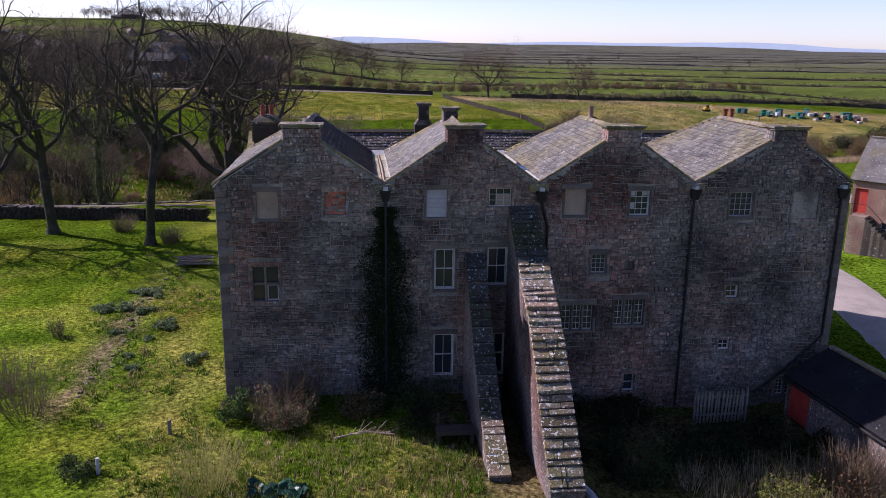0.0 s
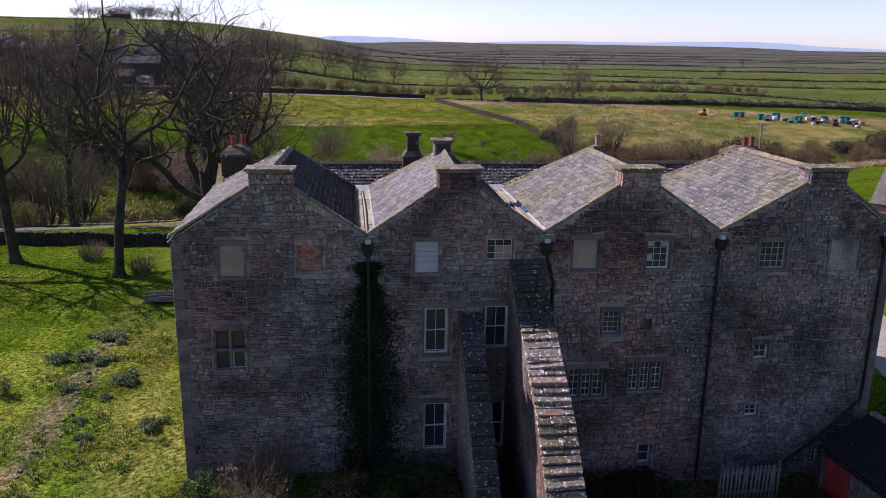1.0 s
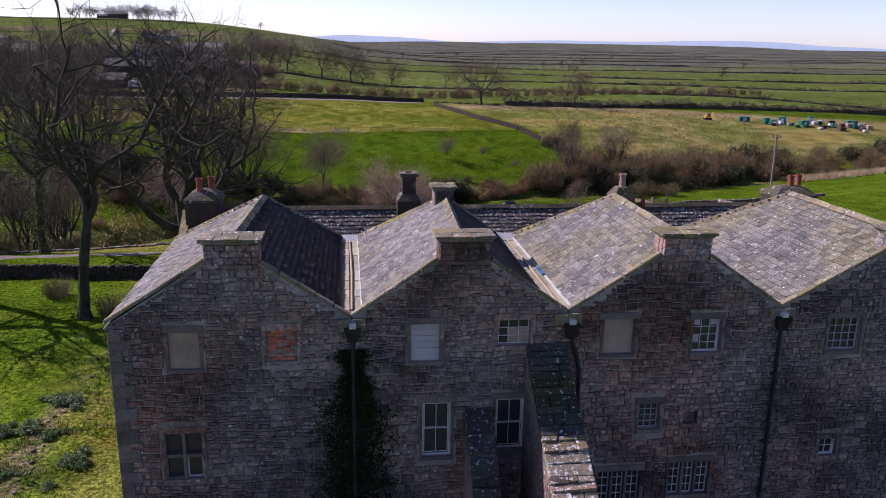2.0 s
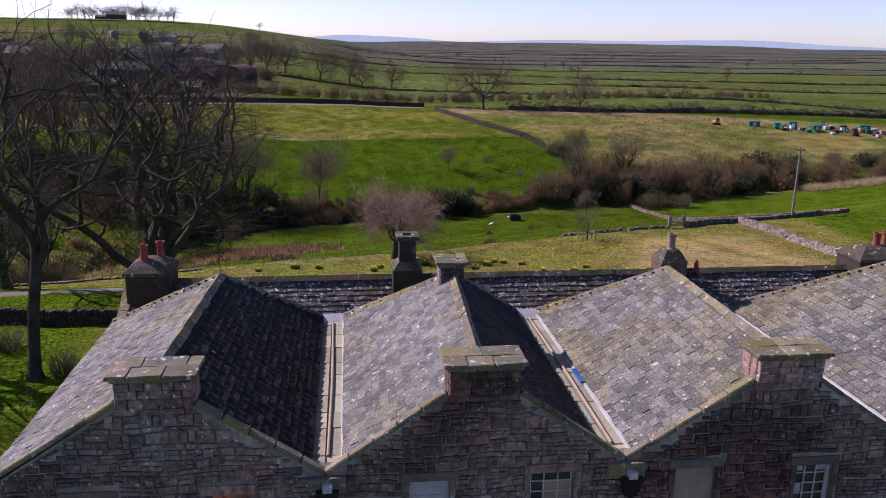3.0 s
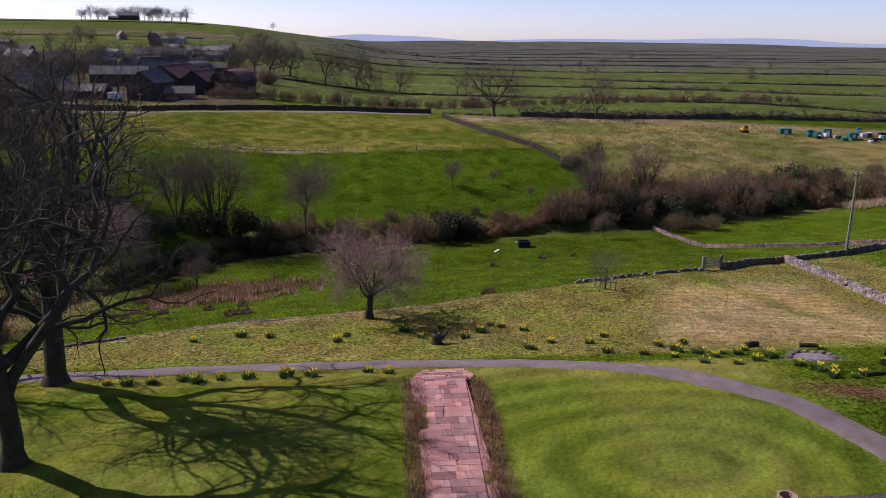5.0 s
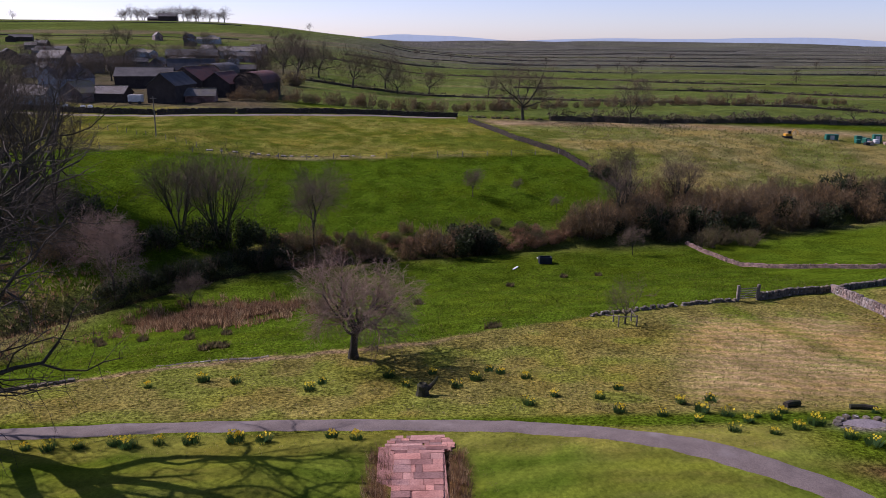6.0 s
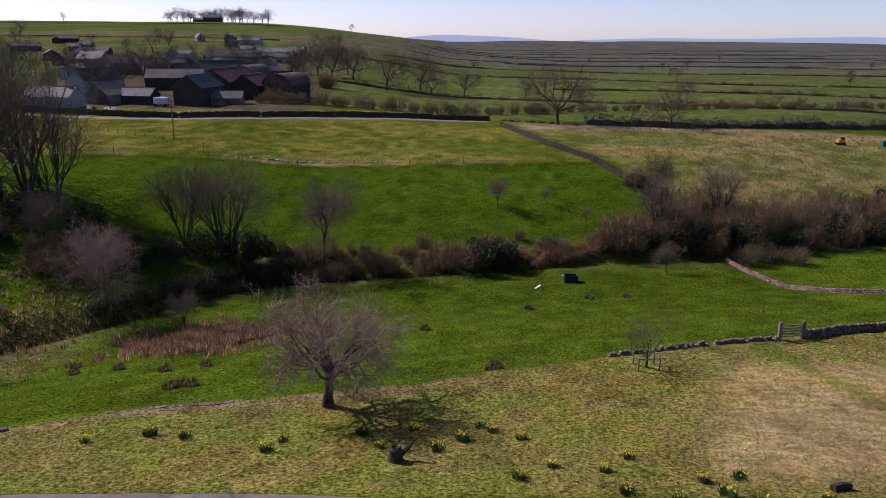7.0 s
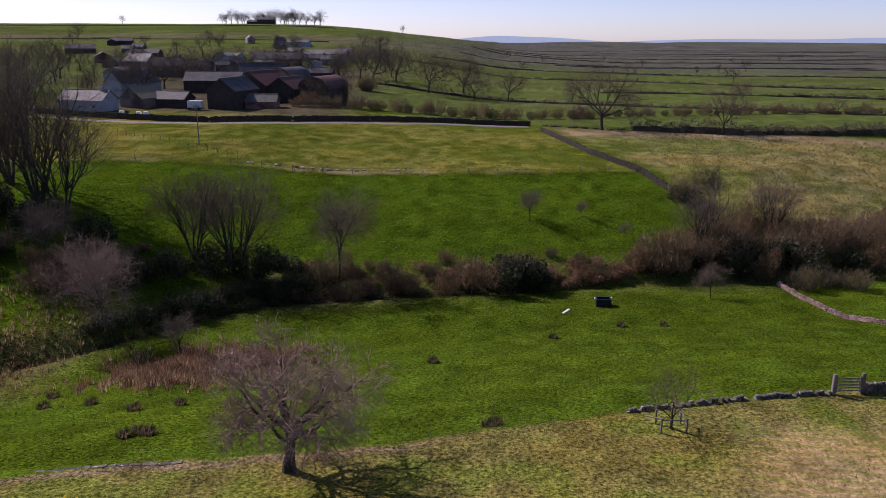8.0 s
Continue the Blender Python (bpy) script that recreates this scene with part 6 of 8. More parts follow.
def bush(name, label, seed, w, h, colours, at, leaves=700, stems=120, leaf=0.16, twig=None, group="", r=0.014, shell=0.5, slim=1.0, rise=0.0):
    rng = random.Random(seed)
    t = thing(name, label, "bush", group, at=at)
    sh = Shape()
    stems_of(sh, rng, w, h, stems, r)
    a = part("branchwork", mesh_of("branchwork", sh, twig or M_twig), None, kind="stuff")
    a.parent = t
    if leaves:
        sh = Shape()
        for _ in range(11):
            ox, oy = rng.uniform(-0.36, 0.36) * w, rng.uniform(-0.36, 0.36) * w
            top = h * rng.uniform(0.45, 1.0) * (1.0 - 0.8 * (ox * ox + oy * oy) / (w * w))
            leaf_cloud(sh, (ox, oy, top * 0.55), (w * rng.uniform(0.12, 0.22), w * rng.uniform(0.12, 0.22), top * 0.45), leaves // 11, leaf, colours, rng, shell, slim, rise)
        b = part("foliage", mesh_of("foliage", sh, M_leaf), None, kind="stuff")
        b.parent = t
    return t


# great bare trees beside the house
def gnarled(H, r, kids=(5, 6, 5, 5, 5), start=0.5, **k):
    """An old crooked tree with a thick haze of twigs."""
    P = tree_plan(H, r, **k)
    P["kids"], P["start"][0] = list(kids), start
    P["wob"] = [0.09, 0.46, 0.55, 0.5, 0.4, 0.3]
    P["lift"] = [0.02, 0.15, 0.09, 0.05, 0.03, 0.0]
    P["rad"] = [r, r * 0.58, r * 0.26, r * 0.09, r * 0.03, r * 0.009]
    P["len"] = P["len"][:3] + [H * 0.17, H * 0.10, H * 0.06]
    return P


BIG = gnarled(21.5, 0.50, fork=0.30)
t1 = tree("bare_tree", "tall bare winter tree with grey branching limbs on the lawn", 3, BIG, on_ground(-10.3, 65.8), lean=(0.10, -0.03), twig=M_twig_dark)
tree("bare_tree", "tall bare winter tree leaning out over the drive", 8, gnarled(21.5, 0.60, kids=(6, 6, 5, 5, 5), start=0.5, spread=1.1, fork=0.28), on_ground(-11.9, 75.4), lean=(0.10, 0.0), twig=M_twig_dark, limbs=((4.2, (1, -0.2, 0.6), 10.0, 0.22),))
t3 = tree("bare_tree", "tall bare winter tree with a pale trunk beside the garden track", 5, gnarled(20.0, 0.34, kids=(4, 6, 5, 5, 5), start=0.7, fork=0.4), on_ground(-15.4, 59.2), lean=(-0.03, 0.02), twig=M_twig_dark)
t4 = tree("bare_tree", "tall bare winter tree with a dark forked trunk on the grass", 12, gnarled(19.0, 0.40, kids=(4, 6, 5, 5, 5), start=0.7, spread=1.2, fork=0.4), on_ground(-23.8, 63.3), lean=(-0.05, 0.02), twig=M_twig_dark)
t5 = copy_thing(t4, pose(*on_ground(-30.5, 62.0), 0, 0, 140))
tagged(t5, "tall bare winter tree at the edge of the grass")
t8 = copy_thing(t4, pose(*on_ground(-37.5, 64.0), 0, 0, 250))
tagged(t8, "tall bare winter tree whose crown shades the grass")
t6 = copy_thing(t3, pose(*on_ground(-25.0, 79.5), 0, 0, 75))
tagged(t6, "tall bare tree clad in dark green ivy beyond the wall")
rng = random.Random(31)
sh = Shape()
for k in range(26):
    leaf_cloud(sh, (rng.uniform(-0.5, 0.5) - 0.02 * k, rng.uniform(-0.5, 0.5), 0.5 + k * 0.5), (0.7 + 0.02 * k, 0.7 + 0.02 * k, 0.7), 130, 0.2, [(0.06, 0.10, 0.03), (0.09, 0.12, 0.04), (0.04, 0.065, 0.022)], rng, 0.6)
iv = part("ivy", mesh_of("ivy", sh, M_leaf), None, label="dark green ivy", kind="stuff")
iv.parent = t6
t7 = copy_thing(t1, pose(*on_ground(-38, 84), 0, 0, 200))
for o in (t7,):
    tagged(o, "tall bare winter tree in the wood beside the stream", group="trees beyond the garden wall")

# cherry on the bank, with its broad dome of twigs
P = tree_plan(8.6, 0.30, dense=1.15, spread=1.6, fork=0.24)
P["len"] = [2.5, 4.7, 2.9, 1.7, 1.05, 0.6]
P["rad"] = [0.30, 0.15, 0.075, 0.032, 0.014, 0.008]
P["start"][0] = 0.72
P["lift"] = [0.0, 0.07, 0.03, -0.02, -0.05, -0.04]
P["wob"] = [0.08, 0.34, 0.4, 0.4, 0.35, 0.3]
P["wood"] = 2
P["kids"] = [8, 6, 6, 5, 6]
tree("cherry_tree", "bare cherry tree with a dome of reddish twigs", 21, P, on_ground(6.1, 91.2), twig=M_twig_red)

# smaller trees along the stream
def small_plan(H, r, **k):
    return tree_plan(H, r, sub=4, lite=True, **k)


young = tree("young_tree", "slender bare young tree beside the stream", 41, small_plan(10.5, 0.17, spread=0.8, fork=0.35, dense=1.4), on_ground(-3.2, 150.5))
multi = tree("stream_tree", "many-stemmed bare tree on the stream bank", 42, small_plan(11.0, 0.15, spread=0.5, dense=0.75), on_ground(-16, 148.5), stems=6)
birch = tree("birch_tree", "small bare birch with a haze of fine brown twigs", 43, small_plan(9.5, 0.13, dense=1.6, spread=0.75, fork=0.3), on_ground(-25.0, 131.2), twig=M_twig_red)
for x, y, s, rot, src in ((-47, 158, 1.45, 40, multi), (-56, 166, 1.5, 100, multi), (-41, 153, 1.2, 200, multi), (-62, 158, 1.4, 300, multi), (-50, 150, 1.25, 10, multi), (-35, 112, 1.0, 60, multi), (-44, 104, 1.1, 160, multi), (-53, 118, 1.1, 220, multi), (-33, 96, 0.9, 260, multi), (-36, 140, 0.7, 20, young), (-14.7, 126.3, 0.38, 50, young),
                          (21.9, 173.5, 0.42, 10, young), (43.9, 150.8, 0.36, 70, young), (50.8, 181, 0.6, 150, young), (46, 165, 0.75, 30, multi), (58, 172, 0.7, 90, multi),
                          (-22, 150, 0.85, 330, multi), (30, 176, 0.22, 15, young), (36, 170, 0.2, 85, young)):
    c = copy_thing(src, pose(*on_ground(x, y), 0, 0, rot) @ Matrix.Scale(s, 4))
    tagged(c, group="trees along the stream")

tree("sapling", "small bare sapling inside a low timber guard", 44, small_plan(4.0, 0.07, dense=0.9, spread=1.1, fork=0.3), on_ground(27.5, 98.0))
guard = thing("tree_guard", "low broken timber guard rails round a sapling", "fence", at=on_ground(27.5, 98.0))
for x, y in ((-0.7, -0.6), (0.8, -0.5), (0.7, 0.7), (-0.8, 0.6)):
    p = part("post", Shape().block(-0.05, 0.05, -0.05, 0.05, -0.3, 0.95, 0.01), M_wood)
    p.parent, p.location = guard, (x, y, 0)
for a, b in (((-0.7, -0.6, 0.85), (0.8, -0.5, 0.8)), ((0.8, -0.5, 0.7), (0.7, 0.7, 0.85)), ((-0.7, -0.6, 0.9), (-1.6, 0.1, 0.75))):
    p = part("rail", Shape().tube([a, b], [0.04, 0.04], 5), M_wood)
    p.parent = guard

# field trees beyond
def far_plan(H, r, kids, spread):
    P = tree_plan(H, r, spread=spread, fork=0.22)
    P.update(segs=[3, 5, 4, 3, 1, 1], sides=[6, 5, 4, 3, 3, 3], kids=kids, wob=[0.08, 0.4, 0.45, 0.45, 0.4, 0.3])
    P["rad"] = [r, r * 0.5, r * 0.24, r * 0.11, r * 0.06, r * 0.04]
    P["len"] = [H * 0.26, H * 0.62, H * 0.36, H * 0.22, H * 0.14, H * 0.10]
    P["lift"] = [0.02, 0.10, 0.05, 0.02, 0.0, 0.0]
    if len(kids) == 4:
        P["rad"][4] = r * 0.05
        for key in P:
            if key != "wood":
                P[key] = P[key][:5]
    return P


ftree = tree("field_tree", "broad bare tree standing in the far hedgerow", 51, far_plan(17.5, 0.42, [6, 6, 5, 5, 5], 1.3), on_ground(42.2, 252.3))
ft2 = tree("field_tree", "bare hedgerow tree among far fields", 52, far_plan(13.5, 0.28, [5, 5, 5, 9], 1.05), on_ground(70, 246.7))
rng = random.Random(77)
spots = [(-52, 393, 1.0), (-31, 357, 1.3), (-25, 377, 1.2), (-9, 344, 1.3), (3, 362, 1.2), (8, 340, 0.8), (20, 348, 0.9), (-40, 380, 1.3), (-147, 340, 1.2), (-155, 358, 1.4), (-120, 330, 0.9), (-135, 300, 1.0),
         (-60, 330, 1.0), (-75, 345, 1.1), (-30, 400, 1.0), (60, 330, 0.5), (96, 330, 0.6), (118, 300, 0.5), (140, 262, 0.6), (-110, 400, 1.1), (-180, 420, 1.2)]
for k in range(30):
    y = rng.uniform(330, 700)
    spots.append((-0.30 * y + rng.uniform(-0.22, 0.2) * y, y, rng.uniform(0.7, 1.2)))
for k in range(30):
    spots.append((-345 + k * 4.6 + rng.uniform(-5, 5), 1092 + rng.uniform(-8, 8), rng.uniform(1.1, 1.75)))
for k in range(50):   # among the farm roofs and the village
    y = rng.uniform(262, 520)
    spots.append((-rng.uniform(0.06, 0.42) * y - 10, y, rng.uniform(0.55, 1.05)))
for k in range(20):   # along the hedges of the plain
    y = rng.uniform(300, 900)
    spots.append((rng.uniform(0.0, 0.6) * y, y, rng.uniform(0.45, 0.8)))
spots += [(-474, 1085, 1.0), (-108, 1085, 0.9), (-600, 1000, 0.9)]
for k, (x, y, s) in enumerate(spots):
    c = copy_thing(ftree if k < 8 or k % 12 == 1 else ft2, pose(*on_ground(x, y), 0, 0, rng.uniform(0, 360)) @ Matrix.Scale(s * (0.75 if k < 8 or k % 12 == 1 else 1.0), 4))
    tagged(c, "bare winter tree among far fields and roofs", group="far bare trees")

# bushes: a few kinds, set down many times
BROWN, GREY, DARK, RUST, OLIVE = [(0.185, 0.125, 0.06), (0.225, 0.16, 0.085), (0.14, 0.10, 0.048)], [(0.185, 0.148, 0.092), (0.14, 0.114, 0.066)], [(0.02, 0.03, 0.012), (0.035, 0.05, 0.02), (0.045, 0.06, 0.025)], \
    [(0.24, 0.115, 0.07), (0.17, 0.085, 0.055), (0.28, 0.17, 0.11)], [(0.10, 0.10, 0.035), (0.13, 0.12, 0.05), (0.08, 0.09, 0.03)]
b_brown = bush("scrub_bush", "tangled leafless brown scrub beside the stream", 61, 5.5, 4.2, BROWN, on_ground(40, 160), leaves=1700, stems=46, leaf=0.66, r=0.03, slim=0.2, rise=0.45)
b_grey = bush("scrub_bush", "grey leafless thorn bush beside the stream", 62, 6.0, 5.0, GREY + BROWN, on_ground(46, 162.5), leaves=1700, stems=50, leaf=0.75, r=0.03, slim=0.18, rise=0.45)
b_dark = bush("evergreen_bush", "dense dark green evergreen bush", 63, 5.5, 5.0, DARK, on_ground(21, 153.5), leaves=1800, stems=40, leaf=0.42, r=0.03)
b_rust = bush("bramble_bush", "rust-brown bramble mound on the stream bank", 64, 3.2, 1.5, RUST + BROWN, on_ground(30, 156.5), leaves=1100, stems=50, leaf=0.36, slim=0.4, rise=0.3)
b_olive = bush("willow_bush", "olive willow bush with upright stems", 65, 5.0, 3.6, OLIVE + GREY, on_ground(57, 155.8), leaves=1500, stems=80, leaf=0.55, r=0.022, slim=0.2, rise=0.5)
rng = random.Random(66)
sets = []
for k in range(48):   # thicket east of the pasture, along the stream
    x = 38 + k * 1.35 + rng.uniform(-1.2, 1.2)
    sets.append(((b_brown, b_grey, b_brown, b_dark, b_grey, b_brown)[k % 6], x, float(stream_y(x)) + rng.uniform(1.0, 6.0) + (k % 3) * 4.2 * float(smooth_step(40, 48, x)), rng.uniform(0.9, 1.4)))
for k in range(26):
    x = 78 + k * 3.0 + rng.uniform(-2, 2)
    sets.append(((b_brown, b_grey, b_brown, b_olive, b_grey, b_dark)[k % 6], x, float(stream_y(x)) + rng.uniform(2, 9) + (k % 2) * 6, rng.uniform(0.8, 1.35)))
for k in range(64):   # brambles along the stream
    x = -9 + k * 0.8 + rng.uniform(-0.7, 0.7)
    sets.append(((b_rust, b_rust, b_olive, b_brown)[k % 4], x, float(stream_y(x)) + 0.6 + 7 * rng.random() ** 1.5, rng.uniform(0.6, 1.25) * (0.55 if k % 4 > 1 else 1.0)))
sets += [(b_dark, 18.5, 153.2, 1.25), (b_dark, 21.5, 154, 1.1), (b_brown, 14, 152.5, 1.35), (b_brown, 10.5, 151, 0.8), (b_dark, -18.5, 147, 1.1), (b_dark, -14, 149, 1.1), (b_dark, -23, 144.5, 1.0), (b_dark, -10, 150.5, 0.9), (b_dark, -26, 141, 0.9), (b_olive, -6, 149.5, 1.0),
         (b_olive, -1.5, 147.2, 0.95), (b_grey, -4, 152, 0.8), (b_grey, 3, 152, 0.7), (b_dark, -29, 143, 0.9), (b_dark, -34, 148, 1.1), (b_dark, -42, 150, 1.2), (b_dark, -50, 152, 1.2), (b_dark, 47.5, 185.5, 0.85), (b_grey, 48.2, 187, 0.9),
         (b_olive, 60, 158, 1.1), (b_olive, 64, 156.5, 1.1), (b_brown, 53, 160, 1.2), (b_rust, 28, 157, 1.2), (b_rust, 34, 158, 1.2), (b_dark, 55, 164, 1.1), (b_dark, 50, 160.5, 0.9), (b_grey, 76, 168, 1.3), (b_dark, 84, 172, 1.2)]
for k in range(26):   # wooded west end of the stream
    x = -28 - rng.uniform(0, 30)
    sets.append(((b_brown, b_grey, b_rust, b_rust, b_dark)[k % 5], x, float(stream_y(x)) + (rng.uniform(14, 34) if k % 5 in (0, 4) else rng.uniform(2, 34)), rng.uniform(0.5, 1.0)))
for k in range(36):   # scrub on the slope beyond the garden wall
    sets.append(((b_brown, b_grey, b_rust, b_brown, b_olive)[k % 5], -58 + rng.uniform(0, 31), 76 + rng.uniform(0, 38), rng.uniform(0.6, 1.1)))
for k in range(16):   # brown clumps in the reed bed
    sets.append((b_rust, -10.6 + rng.gauss(0, 4.2), 121 + rng.gauss(0, 2.4), rng.uniform(0.4, 0.75)))
for k in range(9):   # dark bushes added to stand for deep shade under the stream-side trees
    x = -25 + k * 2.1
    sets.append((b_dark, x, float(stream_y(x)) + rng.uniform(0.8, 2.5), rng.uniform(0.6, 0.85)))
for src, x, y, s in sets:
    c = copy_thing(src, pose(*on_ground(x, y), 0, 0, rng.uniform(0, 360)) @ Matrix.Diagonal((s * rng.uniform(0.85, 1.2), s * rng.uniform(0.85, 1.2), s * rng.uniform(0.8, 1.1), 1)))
    tagged(c, group="scrub along the stream")

# hedges of the far fields and the lane: too many twigs to count
def hedge(name, label, pts, h, w, n, size, colours, seed, gap=0.0, step=1.6, solid=False):
    """A rough bank of twigs along a line: a low rounded core with loose sprays thick upon it."""
    rng = random.Random(seed)
    sh = Shape()
    for (x0, y0), (x1, y1) in zip(pts[:-1], pts[1:]):
        L = math.hypot(x1 - x0, y1 - y0)
        m = max(2, int(L / step))
        ex, ey = (x1 - x0) / L, (y1 - y0) / L
        tall = 0.8
        for k in range(m):
            f = (k + rng.random()) / m
            x, y = x0 + (x1 - x0) * f, y0 + (y1 - y0) * f
            z = ground_z(x, y)
            tall = min(1.25, max(0.55, tall + rng.uniform(-0.24, 0.24)))
            if rng.random() < gap:
                tall = 0.3
                continue
            hv = h * tall
            c = rng.choice(colours)
            g = rng.uniform(0.8, 1.2)
            # core: a low six-sided mound
            ring = [(x + math.cos(a) * step * 0.62 * ex - math.sin(a) * w * 0.3 * ey, y + math.cos(a) * step * 0.62 * ey + math.sin(a) * w * 0.3 * ex) for a in np.linspace(0, 5.236, 6)]
            sh.add([(px, py, z - 0.4) for px, py in ring] + [(px * 0.7 + x * 0.3, py * 0.7 + y * 0.3, z + hv * 0.34) for px, py in ring] + [(x, y, z + hv * 0.45)],
                   [(i, (i + 1) % 6, 6 + (i + 1) % 6, 6 + i) for i in range(6)] + [(6 + i, 6 + (i + 1) % 6, 12) for i in range(6)], tuple(v * g for v in c))
            if solid:   # the thick of the hedge runs on without gaps
                x2, y2 = x + ex * step * 1.7, y + ey * step * 1.7
                z2 = ground_z(x2, y2)
                cross = [(-0.3 * w, -0.4), (-0.14 * w, hv * 0.42), (0.14 * w, hv * 0.42), (0.3 * w, -0.4)]
                sh.add([(px - ey * o, py + ex * o, pz + e) for px, py, pz in ((x, y, z), (x2, y2, z2)) for o, e in cross],
                       [(0, 1, 5, 4), (1, 2, 6, 5), (2, 3, 7, 6), (0, 3, 2, 1), (4, 5, 6, 7)], tuple(v * g * 0.9 for v in c))
            leaf_cloud(sh, (x, y, z + hv * 0.52), (max(step * 0.65, w * 0.45), w * 0.5, hv * 0.52), n, size, colours, rng, 0.4, 0.5, 0.2)
    return tagged(part(name, sh, M_leaf), label, "hedge", kind="stuff")


HEDGE = [(0.10, 0.085, 0.06), (0.14, 0.115, 0.085), (0.075, 0.072, 0.048)]
hedge("hedge", "dark leafless hedge along the rough grazing", [(50, 252), (73, 247.5), (112, 257), (150, 262), (230, 262)], 3.0, 3.4, 130, 0.75, HEDGE, 1, solid=True)
hedge("hedge", "brown bramble hedge behind the hill pasture", [(28, 256), (40, 253.5), (50, 252)], 1.2, 2.0, 60, 0.35, HEDGE + BROWN, 4, 0.1)
rng = random.Random(83)
for k in range(22):   # loose hedge beside the farm lane
    f = (k + rng.uniform(-0.3, 0.3)) / 21
    x, y = -36 + 76 * f, 259 + 22 * f + 1.5 * math.sin(6 * f)
    c = copy_thing((b_brown, b_grey, b_olive)[k % 3], pose(*on_ground(x, y), 0, 0, rng.uniform(0, 360)) @ Matrix.Scale(rng.uniform(0.75, 1.1), 4))
    tagged(c, "loose brown hedge shrub beside the farm lane", group="shrubs along the field edges")
for k in range(34):   # shrubs along the next field edge
    x = 40 + 3.6 * k + rng.uniform(-1.3, 1.3)
    y = float(np.interp(x, [40, 60, 100, 139, 170], [281, 290, 296, 300, 304])) + rng.uniform(-1, 1)
    c = copy_thing((b_grey, b_brown, b_grey, b_olive)[k % 4], pose(*on_ground(x, y), 0, 0, rng.uniform(0, 360)) @ Matrix.Scale(rng.uniform(0.5, 0.9), 4))
    tagged(c, "loose leafless shrub on a field edge", group="shrubs along the field edges")
FIELD_LINES = [(346, -0.45, -30, 200), (414, -0.3, 60, 330), (512, -0.36, -40, 300), (600, -0.15, -30, 420), (690, 0.10, 60, 330), (730, -0.12, -20, 540), (830, 0.12, 120, 600), (880, -0.08, -15, 300),
               (990, 0.15, 0, 720), (1060, -0.12, 260, 800), (1200, 0.08, 0, 560), (1390, -0.1, 150, 1000), (1620, 0.1, 0, 700), (1900, -0.06, 300, 1400)]
# hedge colours lifted and greyed to hold the haze of distance
HAZED_HEDGE = [(0.12, 0.11, 0.095), (0.15, 0.135, 0.115), (0.10, 0.10, 0.085)]
for k, (yy, a, x0, x1) in enumerate(FIELD_LINES):
    pts = [(x, yy + x * a + 9 * math.sin(x * 0.013 + k) + 4 * math.sin(x * 0.041 + 2 * k)) for x in np.linspace(x0, x1, 14)]
    hedge("hedge", "dark hedge between far green fields", pts, 1.8, 2.2 + yy * 0.001, 34 if yy < 620 else 12, 0.8 + yy * 0.0007, HEDGE if yy < 520 else HAZED_HEDGE, 10 + k, 0.06, step=1.3 + yy * 0.0035, solid=True)
for k, yy in enumerate((720, 940)):
    pts = [(x, yy + x * 0.05) for x in np.linspace(-0.75 * yy, -0.18 * yy, 5)]
    hedge("hedge", "dark hedge across the far hillside", pts, 1.7, 3.0, 12, 0.8, HAZED_HEDGE, 40 + k, 0.05, step=4.5, solid=True)
bush("willow_bush", "round yellow-green willow by the farm lane", 67, 8.0, 6.5, [(0.24, 0.23, 0.07), (0.30, 0.27, 0.10), (0.18, 0.17, 0.06)], on_ground(-28, 322), leaves=1500, stems=150, leaf=0.5, r=0.05)

# ---------------------------------------------------------------- tufts, reeds and flowers
def triangles(name, V, C, material):
    """A mesh of loose triangles; V: n x 3 x 3 corners, C: a colour for each triangle."""
    n = len(V)
    me = bpy.data.meshes.new(name)
    me.vertices.add(3 * n)
    me.vertices.foreach_set("co", V.astype(np.float32).ravel())
    me.loops.add(3 * n)
    me.loops.foreach_set("vertex_index", np.arange(3 * n, dtype=np.int32))
    me.polygons.add(n)
    me.polygons.foreach_set("loop_start", np.arange(0, 3 * n, 3, dtype=np.int32))
    me.update(calc_edges=True)
    at = me.color_attributes.new("tint", "FLOAT_COLOR", "POINT")
    c4 = np.concatenate([np.repeat(C, 3, axis=0), np.ones((3 * n, 1))], 1)
    at.data.foreach_set("color", c4.astype(np.float32).ravel())
    me.materials.append(material)
    return me


def tufts(name, label, places, blades, h, w, seed, material=None, spread=0.16):
    """Clumps of grass blades; places: x, y, colour, size."""
    r = np.random.default_rng(seed)
    x, y, s = [np.repeat(np.array([p[k] for p in places], dtype=float), blades) for k in (0, 1, 3)]
    col = np.repeat(np.array([p[2] for p in places], dtype=float), blades, axis=0)
    z = np.repeat(ground_zs(np.array([p[0] for p in places]), np.array([p[1] for p in places])), blades) - 0.03
    n = len(x)
    a = r.uniform(0, 6.28, n)
    b = r.uniform(0.2, 1.0, n) * spread * s
    bx, by = x + np.cos(a) * b, y + np.sin(a) * b
    ln = h * s * r.uniform(0.6, 1.2, n)
    lean = r.uniform(0.1, 0.75, n) * ln
    px, py = -np.sin(a) * w * s, np.cos(a) * w * s
    V = np.stack([np.stack([bx - px, by - py, z], 1), np.stack([bx + px, by + py, z], 1), np.stack([bx + np.cos(a) * lean, by + np.sin(a) * lean, z + ln], 1)], 1)
    ob = part(name, triangles(name, V, col * r.uniform(0.75, 1.25, (n, 1)), material or M_blades), None)
    return tagged(ob, label, "grass", kind="stuff")


rng = random.Random(101)


